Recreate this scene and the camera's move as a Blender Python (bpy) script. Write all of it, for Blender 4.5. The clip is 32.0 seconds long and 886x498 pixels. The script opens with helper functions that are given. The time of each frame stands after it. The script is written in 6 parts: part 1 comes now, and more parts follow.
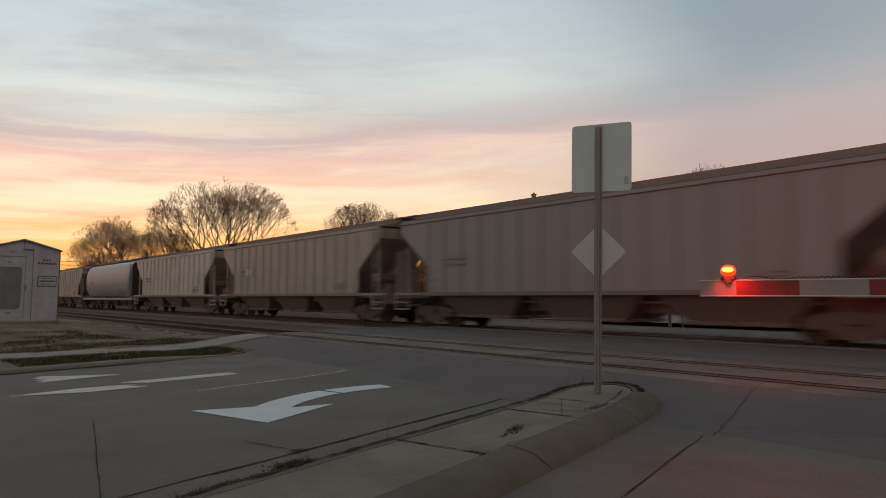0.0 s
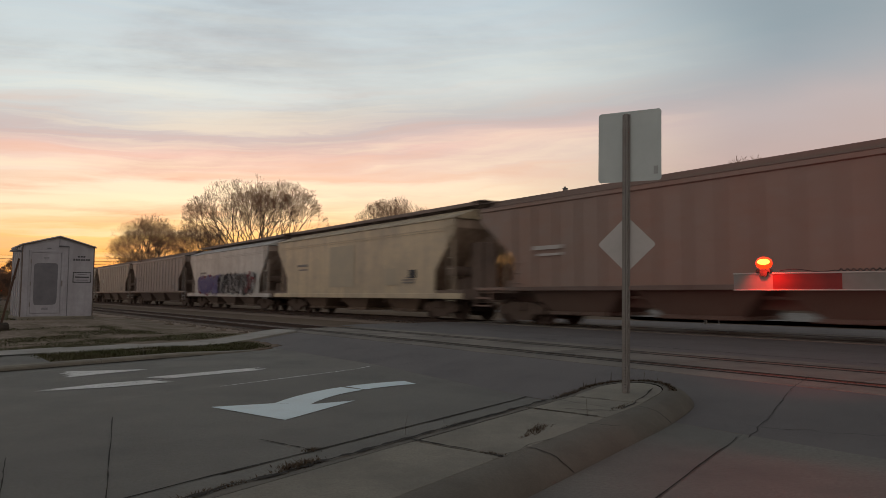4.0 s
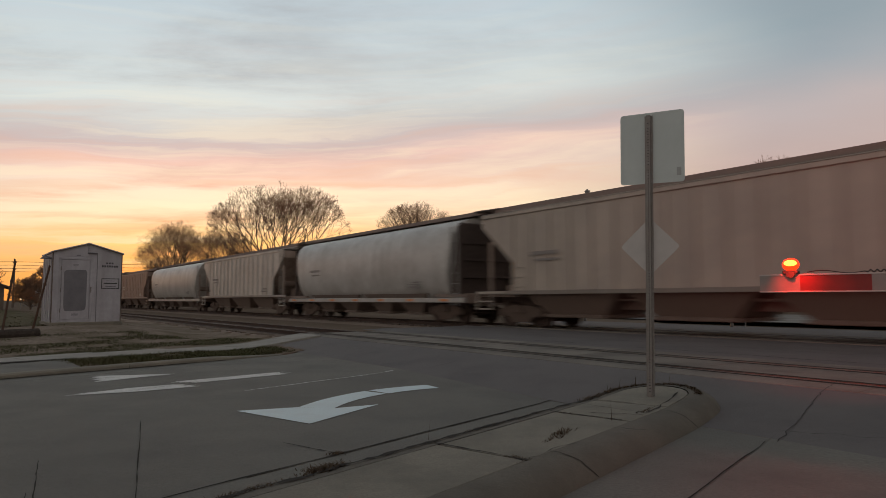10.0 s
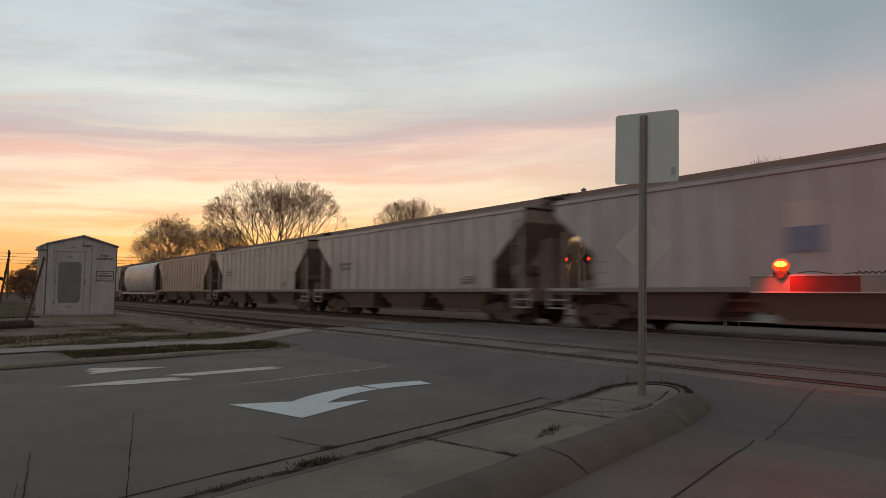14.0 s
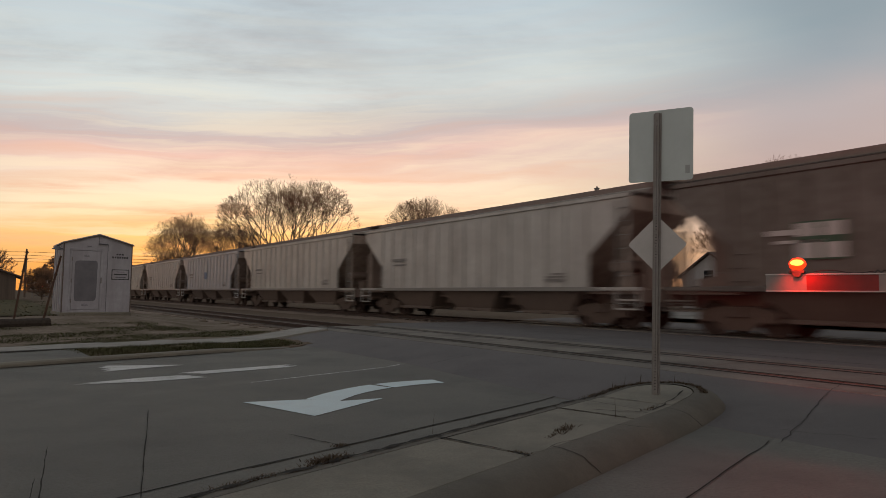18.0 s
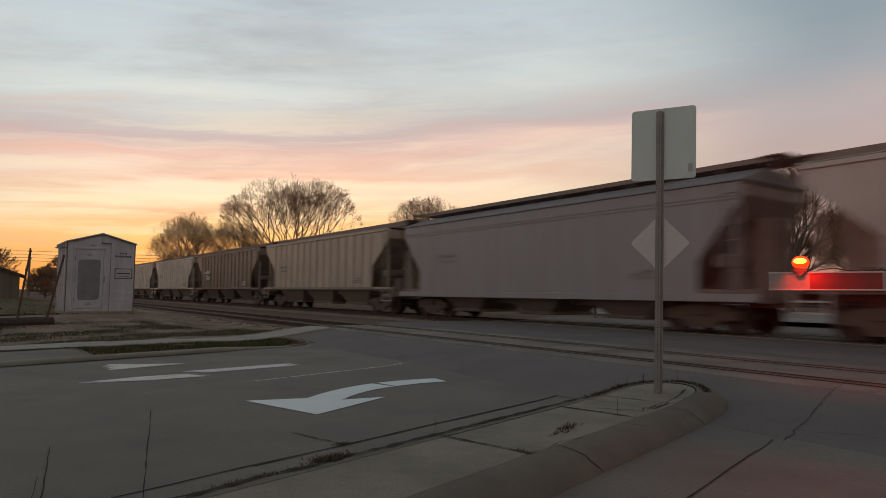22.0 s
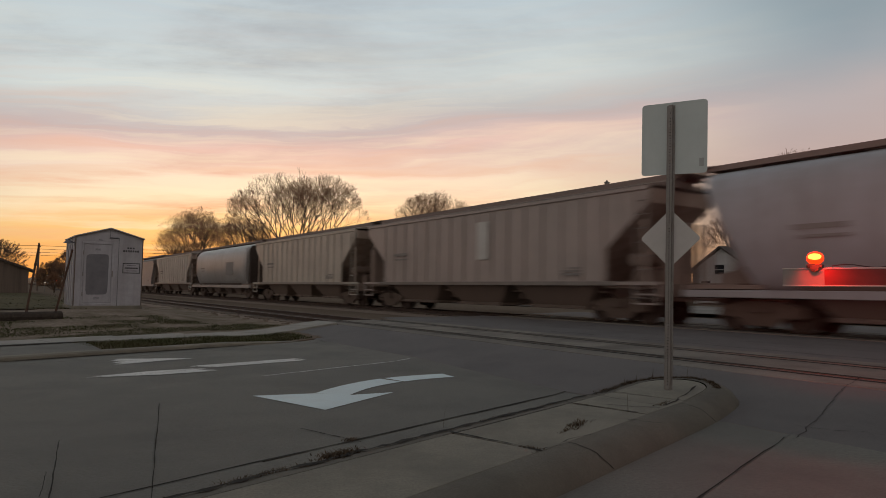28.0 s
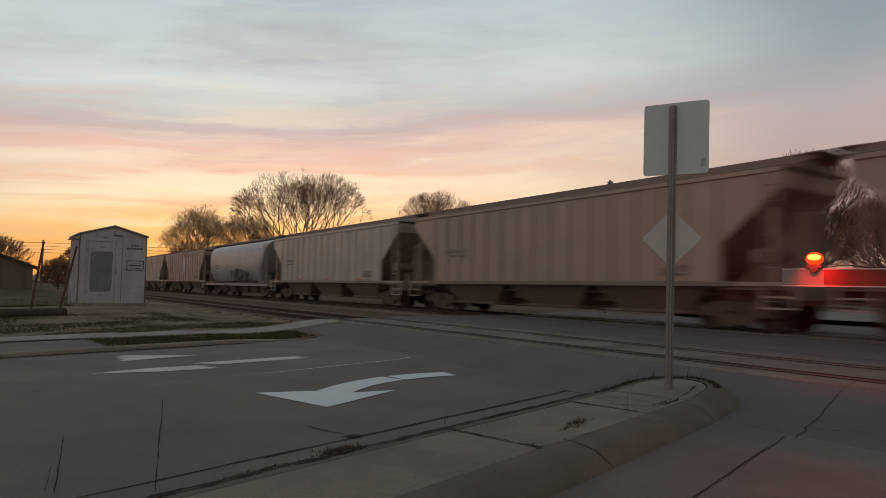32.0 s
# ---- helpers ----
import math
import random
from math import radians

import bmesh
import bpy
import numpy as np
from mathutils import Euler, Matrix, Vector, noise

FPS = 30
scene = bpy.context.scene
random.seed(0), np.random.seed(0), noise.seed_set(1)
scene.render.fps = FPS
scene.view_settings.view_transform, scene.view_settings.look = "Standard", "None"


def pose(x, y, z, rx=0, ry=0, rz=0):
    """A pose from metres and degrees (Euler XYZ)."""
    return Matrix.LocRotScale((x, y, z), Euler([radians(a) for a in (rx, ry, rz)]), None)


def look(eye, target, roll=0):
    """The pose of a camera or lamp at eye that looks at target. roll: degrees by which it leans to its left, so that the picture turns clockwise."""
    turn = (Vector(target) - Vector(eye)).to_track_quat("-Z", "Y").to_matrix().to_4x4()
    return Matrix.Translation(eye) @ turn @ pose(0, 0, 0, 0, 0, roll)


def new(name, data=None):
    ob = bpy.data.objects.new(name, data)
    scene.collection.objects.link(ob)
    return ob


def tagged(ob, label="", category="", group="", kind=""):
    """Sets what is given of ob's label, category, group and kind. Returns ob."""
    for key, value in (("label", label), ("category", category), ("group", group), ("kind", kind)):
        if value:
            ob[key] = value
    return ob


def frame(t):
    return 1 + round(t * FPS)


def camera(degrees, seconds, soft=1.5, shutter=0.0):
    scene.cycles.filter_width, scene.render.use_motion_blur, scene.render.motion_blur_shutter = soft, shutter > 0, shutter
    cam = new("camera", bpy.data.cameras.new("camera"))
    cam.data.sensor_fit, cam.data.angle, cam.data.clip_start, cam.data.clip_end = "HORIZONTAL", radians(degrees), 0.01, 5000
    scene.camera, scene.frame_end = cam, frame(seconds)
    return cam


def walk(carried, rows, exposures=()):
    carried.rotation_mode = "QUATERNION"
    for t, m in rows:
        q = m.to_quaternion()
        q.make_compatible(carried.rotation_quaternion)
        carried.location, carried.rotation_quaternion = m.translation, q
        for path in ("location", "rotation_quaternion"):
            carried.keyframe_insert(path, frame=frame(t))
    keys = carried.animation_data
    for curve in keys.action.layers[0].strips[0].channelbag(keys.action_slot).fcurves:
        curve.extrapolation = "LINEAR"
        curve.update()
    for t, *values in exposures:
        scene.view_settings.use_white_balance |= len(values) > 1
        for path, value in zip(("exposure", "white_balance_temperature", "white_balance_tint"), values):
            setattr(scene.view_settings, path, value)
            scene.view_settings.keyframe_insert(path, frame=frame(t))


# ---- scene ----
cam = camera(68.0, 32.0, soft=0.5, shutter=1.0)
PATH = [
    (0, (-0.146, -0.168, 1.196), (0.044, 1.817, 1.349), 0.2),
    (0.5, (-0.126, -0.13, 1.194), (0.043, 1.858, 1.34), 0.6),
    (1, (-0.114, -0.098, 1.192), (0.038, 1.891, 1.329), 0.3),
    (1.5, (-0.104, -0.094, 1.192), (0.042, 1.896, 1.331), 0.3),
    (2, (-0.087, -0.066, 1.196), (0.058, 1.923, 1.337), 0.2),
    (2.5, (-0.057, -0.038, 1.196), (0.083, 1.952, 1.338), 0.4),
    (3, (-0.031, 0.003, 1.19), (0.088, 1.994, 1.329), 0.6),
    (3.5, (-0.021, 0.021, 1.19), (0.076, 2.014, 1.331), 0.2),
    (5.5, (-0.014, 0.03, 1.187), (0.067, 2.024, 1.316), 0.3),
    (6, (-0.006, 0.027, 1.184), (0.064, 2.022, 1.313), 0.3),
    (6.5, (-0.012, 0.019, 1.188), (0.059, 2.013, 1.318), 0.3),
    (7, (-0.011, 0.012, 1.188), (0.059, 2.007, 1.318), 0.3),
    (7.5, (-0.014, 0.014, 1.191), (0.056, 2.008, 1.324), 0.1),
    (8, (-0.004, -0.001, 1.193), (0.051, 1.993, 1.334), -0.6),
    (8.5, (-0.002, -0.009, 1.189), (0.031, 1.985, 1.341), -0.4),
    (9, (-0.01, -0.008, 1.187), (0.012, 1.986, 1.34), -0.1),
    (9.5, (-0.008, -0.01, 1.19), (0.019, 1.984, 1.342), -0.1),
    (10, (-0.018, 0.015, 1.189), (0.009, 2.009, 1.34), -0.2),
    (10.5, (-0.014, 0.009, 1.189), (0.042, 2.003, 1.332), -0.5),
    (11, (-0.008, 0.013, 1.191), (0.058, 2.006, 1.338), -0.5),
    (11.5, (-0.007, -0.022, 1.193), (0.062, 1.971, 1.339), -0.3),
    (12, (-0.008, -0.016, 1.191), (0.058, 1.978, 1.336), 0.1),
    (12.5, (-0.006, -0.005, 1.189), (0.073, 1.988, 1.332), 0.6),
    (13, (-0.002, 0.004, 1.189), (0.061, 1.998, 1.338), 0.2),
    (13.5, (-0.009, 0.018, 1.179), (0.034, 2.012, 1.325), 0.7),
    (14, (0.0, -0.01, 1.187), (0.039, 1.984, 1.328), 0.5),
    (14.5, (0.003, -0.012, 1.182), (0.037, 1.983, 1.323), 0.5),
    (16.5, (-0.005, -0.019, 1.189), (0.027, 1.976, 1.33), -0.0),
    (17, (0.001, -0.005, 1.177), (0.027, 1.99, 1.319), 0.4),
    (17.5, (-0.001, -0.014, 1.184), (0.004, 1.981, 1.32), 0.5),
    (18, (0.001, -0.002, 1.182), (0.002, 1.993, 1.32), 0.6),
    (18.5, (-0.002, -0.01, 1.185), (-0.001, 1.985, 1.323), 0.5),
    (19, (-0.001, -0.005, 1.182), (-0.001, 1.99, 1.321), 0.5),
    (19.5, (-0.001, -0.007, 1.18), (-0.001, 1.988, 1.317), 0.5),
    (20, (-0.001, -0.008, 1.184), (-0.001, 1.988, 1.319), 0.5),
    (20.5, (-0.004, -0.008, 1.183), (-0.004, 1.988, 1.319), 0.5),
    (21, (-0.001, -0.013, 1.185), (-0.003, 1.983, 1.32), 0.5),
    (21.5, (0.001, -0.002, 1.179), (-0.003, 1.993, 1.314), 0.5),
    (22, (0.005, 0.002, 1.178), (-0.002, 1.997, 1.313), 0.6),
    (22.5, (-0.005, -0.017, 1.183), (-0.007, 1.979, 1.316), 0.5),
    (23, (0.002, 0.004, 1.177), (-0.002, 1.999, 1.312), 0.7),
    (23.5, (-0.001, -0.008, 1.179), (-0.008, 1.988, 1.312), 0.7),
    (24, (0.002, 0.001, 1.178), (-0.006, 1.997, 1.311), 0.7),
    (24.5, (0.002, 0.004, 1.182), (-0.008, 2.0, 1.313), 0.6),
    (25, (-0.001, -0.002, 1.179), (-0.013, 1.993, 1.311), 0.8),
    (25.5, (0.001, -0.006, 1.179), (-0.013, 1.99, 1.311), 0.8),
    (27.5, (-0.013, 0.058, 1.174), (-0.035, 2.054, 1.302), 0.8),
    (28, (-0.017, 0.042, 1.18), (-0.043, 2.039, 1.3), 0.7),
    (28.5, (-0.02, 0.048, 1.176), (-0.044, 2.044, 1.294), 0.7),
    (29, (-0.007, -0.001, 1.182), (-0.035, 1.995, 1.298), 0.7),
    (29.5, (-0.008, 0.008, 1.181), (-0.035, 2.004, 1.297), 0.8),
    (30, (-0.004, 0.006, 1.179), (-0.031, 2.003, 1.295), 0.8),
    (30.5, (0.001, 0.013, 1.177), (-0.028, 2.009, 1.294), 0.9),
    (31, (-0.006, 0.01, 1.179), (-0.035, 2.007, 1.297), 0.8),
    (31.5, (-0.005, 0.005, 1.181), (-0.037, 2.001, 1.298), 0.9),
    (32, (-0.007, 0.006, 1.176), (-0.042, 2.002, 1.293), 1.0),
]
walk(cam, [(t, look(eye, target, roll)) for t, eye, target, roll in PATH], exposures=[(0, 0.04), (12, 0.04), (20, -0.01), (32, -0.06)])

# ---- world and light ----
def node(nt, kind, **inputs):
    n = nt.nodes.new(kind)
    for k, v in inputs.items():
        n.inputs[k].default_value = v
    return n


def ramp(nt, stops, interp="LINEAR"):
    r = nt.nodes.new("ShaderNodeValToRGB")
    r.color_ramp.interpolation = interp
    el = r.color_ramp.elements
    while len(el) < len(stops):
        el.new(0.5)
    for e, (p, c) in zip(el, stops):
        e.position = p
        e.color = (*c, 1) if len(c) == 3 else c
    return r


def math_node(nt, op, a, b=None, clamp=False):
    n = nt.nodes.new("ShaderNodeMath")
    n.operation, n.use_clamp = op, clamp
    for i, v in enumerate((a, b)):
        if v is None:
            continue
        if isinstance(v, (int, float)):
            n.inputs[i].default_value = v
        else:
            nt.links.new(v, n.inputs[i])
    return n.outputs[0]


def mix_color(nt, fac, a, b, blend="MIX"):
    n = nt.nodes.new("ShaderNodeMix")
    n.data_type, n.blend_type = "RGBA", blend
    for sock, v in ((n.inputs[0], fac), (n.inputs[6], a), (n.inputs[7], b)):
        if isinstance(v, (int, float)):
            sock.default_value = v
        elif isinstance(v, (tuple, list)):
            sock.default_value = (*v, 1) if len(v) == 3 else v
        else:
            nt.links.new(v, sock)
    return n.outputs[2]


SUN_AZ = radians(-12.0)      # from +y towards +x

world = bpy.data.worlds.new("dusk_sky")
scene.world = world
world.use_nodes = True
wt = world.node_tree
wt.nodes.clear()
coord = wt.nodes.new("ShaderNodeTexCoord")
sep = wt.nodes.new("ShaderNodeSeparateXYZ")
wt.links.new(coord.outputs["Generated"], sep.inputs[0])
elev = math_node(wt, "MAXIMUM", sep.outputs["Z"], 0.0)
# warmth falls off away from the sunset
east = math_node(wt, "MULTIPLY", sep.outputs["X"], math.sin(SUN_AZ))
north = math_node(wt, "MULTIPLY", sep.outputs["Y"], math.cos(SUN_AZ))
toward = math_node(wt, "ADD", east, north)
# the glow is narrow at the horizon and spreads higher up
lift = math_node(wt, "MINIMUM", math_node(wt, "MULTIPLY", math_node(wt, "MAXIMUM", math_node(wt, "SUBTRACT", elev, 0.17), 0.0), 0.6), 0.10)
spread_glow = math_node(wt, "ADD", toward, lift)
# long thin clouds, laid on a flat layer overhead
layer = math_node(wt, "ADD", elev, 0.12)
px = math_node(wt, "DIVIDE", sep.outputs["X"], layer)
py = math_node(wt, "DIVIDE", sep.outputs["Y"], layer)
comb = wt.nodes.new("ShaderNodeCombineXYZ")
wt.links.new(px, comb.inputs[0])
wt.links.new(py, comb.inputs[1])
mapn = wt.nodes.new("ShaderNodeMapping")
mapn.inputs["Rotation"].default_value = (0, 0, radians(-17))
mapn.inputs["Scale"].default_value = (0.42, 0.95, 1)
mapn.inputs["Location"].default_value = (0.55, 0.35, 0)
wt.links.new(comb.outputs[0], mapn.inputs[0])
clouds = node(wt, "ShaderNodeTexNoise", Scale=1.0, Detail=8.0, Roughness=0.61, Distortion=0.25)
wt.links.new(mapn.outputs[0], clouds.inputs["Vector"])
wisps = node(wt, "ShaderNodeTexNoise", Scale=2.4, Detail=6.0, Roughness=0.58, Distortion=0.25)
wt.links.new(mapn.outputs[0], wisps.inputs["Vector"])
# cloud bands lie a little askew and wavy
drift = node(wt, "ShaderNodeTexNoise", Scale=0.55, Detail=4.0, Roughness=0.5, Distortion=0.2)
wt.links.new(mapn.outputs[0], drift.inputs["Vector"])
wave = math_node(wt, "MULTIPLY", math_node(wt, "SUBTRACT", drift.outputs[0], 0.5), 0.16)
fine_wave = math_node(wt, "MULTIPLY", math_node(wt, "SUBTRACT", wisps.outputs[0], 0.5), 0.05)
skew = math_node(wt, "MULTIPLY", sep.outputs["X"], -0.065)
high = math_node(wt, "MULTIPLY", math_node(wt, "MULTIPLY", elev, 4.5, True), math_node(wt, "ADD", math_node(wt, "ADD", wave, fine_wave), skew))
level = math_node(wt, "MAXIMUM", math_node(wt, "ADD", elev, high), 0.0)
# clear sky towards the sunset, to its sides, and behind
warm = ramp(wt, [(0.0, (1.0, 0.36, 0.04)), (0.05, (0.96, 0.45, 0.09)), (0.085, (1.0, 0.61, 0.21)),
                 (0.125, (1.0, 0.80, 0.51)), (0.165, (0.98, 0.77, 0.585)), (0.205, (0.87, 0.575, 0.485)), (0.232, (0.58, 0.48, 0.47)),
                 (0.255, (0.60, 0.58, 0.56)), (0.29, (0.665, 0.715, 0.695)), (0.34, (0.595, 0.66, 0.67)),
                 (0.42, (0.52, 0.605, 0.65)), (0.55, (0.42, 0.48, 0.52)), (1.0, (0.16, 0.18, 0.20))])
cool = ramp(wt, [(0.0, (0.36, 0.22, 0.18)), (0.09, (0.52, 0.36, 0.32)), (0.20, (0.49, 0.415, 0.41)),
                 (0.27, (0.325, 0.365, 0.40)), (0.33, (0.265, 0.33, 0.37)), (0.45, (0.25, 0.315, 0.36)), (1.0, (0.16, 0.18, 0.20))])
back = ramp(wt, [(0.0, (0.55, 0.45, 0.395)), (0.25, (0.73, 0.62, 0.555)), (0.5, (0.34, 0.32, 0.305)), (1.0, (0.15, 0.165, 0.175))])
for r in (warm, cool, back):
    wt.links.new(level, r.inputs[0])
near_sun = ramp(wt, [(0.77, (0, 0, 0)), (0.985, (1, 1, 1))], "EASE")
wt.links.new(spread_glow, near_sun.inputs[0])
facing = ramp(wt, [(0.0, (0, 0, 0)), (0.75, (1, 1, 1))], "EASE")
wt.links.new(toward, facing.inputs[0])
side_sky = mix_color(wt, facing.outputs[0], back.outputs[0], cool.outputs[0])
clear = mix_color(wt, near_sun.outputs[0], side_sky, warm.outputs[0])
# cloud colours: rosy low down, grey higher
cloud_col = ramp(wt, [(0.0, (0.95, 0.34, 0.08)), (0.08, (0.95, 0.46, 0.18)), (0.15, (0.84, 0.46, 0.34)),
                      (0.22, (0.54, 0.43, 0.42)), (0.28, (0.41, 0.415, 0.425)), (0.40, (0.355, 0.375, 0.395)), (1.0, (0.18, 0.2, 0.225))])
wt.links.new(elev, cloud_col.inputs[0])
cloud_far = mix_color(wt, facing.outputs[0], (0.27, 0.25, 0.245), cloud_col.outputs[0])
mask = ramp(wt, [(0.42, (0, 0, 0)), (0.58, (1, 1, 1))], "EASE")
wt.links.new(clouds.outputs[0], mask.inputs[0])
wispy = ramp(wt, [(0.34, (0.15, 0.15, 0.15)), (0.62, (1, 1, 1))])
wt.links.new(wisps.outputs[0], wispy.inputs[0])
cover = math_node(wt, "MULTIPLY", mask.outputs[0], wispy.outputs[0])
# the cloud thins out towards the east
thinning = ramp(wt, [(0.0, (1, 1, 1)), (0.18, (1, 1, 1)), (0.42, (0.55, 0.55, 0.55)), (0.92, (0.3, 0.3, 0.3))])
wt.links.new(math_node(wt, "ADD", sep.outputs["X"], 0.5), thinning.inputs[0])
cover = math_node(wt, "MULTIPLY", math_node(wt, "MULTIPLY", cover, thinning.outputs[0]), 0.95)
painted = mix_color(wt, cover, clear, cloud_far)
# thin bright and rosy streaks low in the west
flat = wt.nodes.new("ShaderNodeCombineXYZ")
wt.links.new(math_node(wt, "MULTIPLY", sep.outputs["X"], 2.2), flat.inputs[0])
wt.links.new(math_node(wt, "MULTIPLY", sep.outputs["Y"], 2.2), flat.inputs[1])
wt.links.new(math_node(wt, "MULTIPLY", level, 46.0), flat.inputs[2])
streak = node(wt, "ShaderNodeTexNoise", Scale=1.0, Detail=5.0, Roughness=0.55)
wt.links.new(flat.outputs[0], streak.inputs["Vector"])
low_sky = ramp(wt, [(0.0, (0.25, 0.25, 0.25)), (0.06, (0.7, 0.7, 0.7)), (0.11, (1, 1, 1)), (0.17, (0.7, 0.7, 0.7)), (0.30, (0.15, 0.15, 0.15)), (0.5, (0, 0, 0))])
wt.links.new(elev, low_sky.inputs[0])
low_warm = math_node(wt, "MULTIPLY", low_sky.outputs[0], near_sun.outputs[0])
pale = ramp(wt, [(0.50, (0, 0, 0)), (0.68, (0.8, 0.8, 0.8))])
rosy = ramp(wt, [(0.34, (0.55, 0.55, 0.55)), (0.50, (0, 0, 0))])
for r in (pale, rosy):
    wt.links.new(streak.outputs[0], r.inputs[0])
painted = mix_color(wt, math_node(wt, "MULTIPLY", pale.outputs[0], low_warm), painted, (1.0, 0.84, 0.58))
painted = mix_color(wt, math_node(wt, "MULTIPLY", rosy.outputs[0], low_warm), painted, (0.80, 0.42, 0.26))
# a little of the physical sky under it
sky = wt.nodes.new("ShaderNodeTexSky")
sky.sky_type, sky.sun_disc = "NISHITA", False
sky.sun_elevation, sky.sun_rotation = radians(1.0), SUN_AZ
bg = wt.nodes.new("ShaderNodeBackground")
bg.inputs[1].default_value = 1.0
wt.links.new(painted, bg.inputs[0])
physical = wt.nodes.new("ShaderNodeBackground")
physical.inputs[1].default_value = 0.02
wt.links.new(sky.outputs[0], physical.inputs[0])
both = wt.nodes.new("ShaderNodeAddShader")
wt.links.new(bg.outputs[0], both.inputs[0])
wt.links.new(physical.outputs[0], both.inputs[1])
wout = wt.nodes.new("ShaderNodeOutputWorld")
wt.links.new(both.outputs[0], wout.inputs[0])

sun_data = bpy.data.lights.new("low_sun", "SUN")
sun_data.energy, sun_data.angle, sun_data.color = 0.5, radians(10), (1.0, 0.55, 0.25)
sun = new("low_sun", sun_data)
sun.matrix_world = look((60 * math.sin(SUN_AZ), 60 * math.cos(SUN_AZ), 3.0), (0, 0, 0))



# ---- materials ----
def material(name, base, rough=0.7, metal=0.0, grain=None, stains=None, bump=0.0, bump_scale=60.0, spec=0.5,
             object_tint=False, streaks=None, vary=0.0):
    """base colour; grain: (scale, colour, amount); stains: (scale, colour, amount); streaks: vertical grime (colour, amount)."""
    m = bpy.data.materials.new(name)
    m.use_nodes = True
    nt = m.node_tree
    p = nt.nodes["Principled BSDF"]
    p.inputs["Roughness"].default_value, p.inputs["Metallic"].default_value = rough, metal
    p.inputs["Specular IOR Level"].default_value = spec
    tc = nt.nodes.new("ShaderNodeTexCoord")
    vec = tc.outputs["Object"]
    col = base
    info = nt.nodes.new("ShaderNodeObjectInfo")
    if object_tint:
        col = info.outputs["Color"]
    if vary:
        v = math_node(nt, "MULTIPLY_ADD", info.outputs["Random"], vary)
        v.node.inputs[2].default_value = 1 - vary / 2
        vc = nt.nodes.new("ShaderNodeCombineColor")
        for i in range(3):
            nt.links.new(v, vc.inputs[i])
        col = mix_color(nt, 1.0, col, vc.outputs[0], "MULTIPLY")
    if object_tint:
        # each wagon's paint gets its own stains
        shift = nt.nodes.new("ShaderNodeVectorMath")
        shift.operation = "MULTIPLY_ADD"
        nt.links.new(info.outputs["Color"], shift.inputs[0])
        shift.inputs[1].default_value = (23, 17, 19)
        nt.links.new(vec, shift.inputs[2])
        vec = shift.outputs[0]
    for spec_row, lo, hi in ((stains, 0.42, 0.68), (grain, 0.35, 0.7)):
        if spec_row:
            sc, c, amt = spec_row
            nz = node(nt, "ShaderNodeTexNoise", Scale=sc, Detail=6.0, Roughness=0.62)
            nt.links.new(vec, nz.inputs["Vector"])
            r = ramp(nt, [(lo, (0, 0, 0)), (hi, (amt, amt, amt))])
            nt.links.new(nz.outputs[0], r.inputs[0])
            col = mix_color(nt, r.outputs[0], col, c)
    if streaks:
        c, amt = streaks
        mp = nt.nodes.new("ShaderNodeMapping")
        mp.inputs["Scale"].default_value = (2.2, 2.2, 0.12)
        nt.links.new(vec, mp.inputs[0])
        nz = node(nt, "ShaderNodeTexNoise", Scale=1.6, Detail=6.0, Roughness=0.6)
        nt.links.new(mp.outputs[0], nz.inputs["Vector"])
        r = ramp(nt, [(0.42, (0, 0, 0)), (0.72, (amt, amt, amt))])
        nt.links.new(nz.outputs[0], r.inputs[0])
        col = mix_color(nt, r.outputs[0], col, c)
    if isinstance(col, tuple):
        p.inputs["Base Color"].default_value = (*col, 1)
    else:
        nt.links.new(col, p.inputs["Base Color"])
    if bump:
        nz = node(nt, "ShaderNodeTexNoise", Scale=bump_scale, Detail=5.0, Roughness=0.6)
        nt.links.new(tc.outputs["Object"], nz.inputs["Vector"])
        b = node(nt, "ShaderNodeBump", Strength=bump, Distance=0.02)
        nt.links.new(nz.outputs[0], b.inputs["Height"])
        nt.links.new(b.outputs[0], p.inputs["Normal"])
    return m


def glowing(name, color, strength):
    m = bpy.data.materials.new(name)
    m.use_nodes = True
    p = m.node_tree.nodes["Principled BSDF"]
    p.inputs["Base Color"].default_value = (*[min(1, c) for c in color], 1)
    p.inputs["Emission Color"].default_value = (*color, 1)
    p.inputs["Emission Strength"].default_value = strength
    return m


CONCRETE = material("concrete", (0.172, 0.165, 0.143), 0.8, grain=(38, (0.106, 0.101, 0.088), 0.75),
                    stains=(0.7, (0.095, 0.09, 0.082), 0.8), bump=0.6, bump_scale=55, vary=0.14)
KERB = material("kerb_concrete", (0.235, 0.217, 0.175), 0.85, grain=(60, (0.13, 0.118, 0.097), 0.6),
                stains=(1.6, (0.105, 0.097, 0.082), 0.7), bump=0.4, bump_scale=80, vary=0.12)
# island kerb darker than its slabs: grime plus the face's shade, in the colour
KERB_WORN_SHADED = material("kerb_worn_shaded", (0.135, 0.122, 0.10), 0.88, grain=(50, (0.095, 0.085, 0.07), 0.7), stains=(2.2, (0.085, 0.075, 0.06), 0.85), bump=0.4, bump_scale=75)
ASPHALT = material("asphalt", (0.120, 0.109, 0.107), 0.85, grain=(70, (0.165, 0.152, 0.148), 0.6),
                   stains=(0.8, (0.075, 0.069, 0.069), 0.8), bump=0.4, bump_scale=160)
JOINT = material("joint_tar", (0.022, 0.02, 0.018), 0.9, spec=0.2, grain=(30, (0.042, 0.036, 0.03), 0.5))
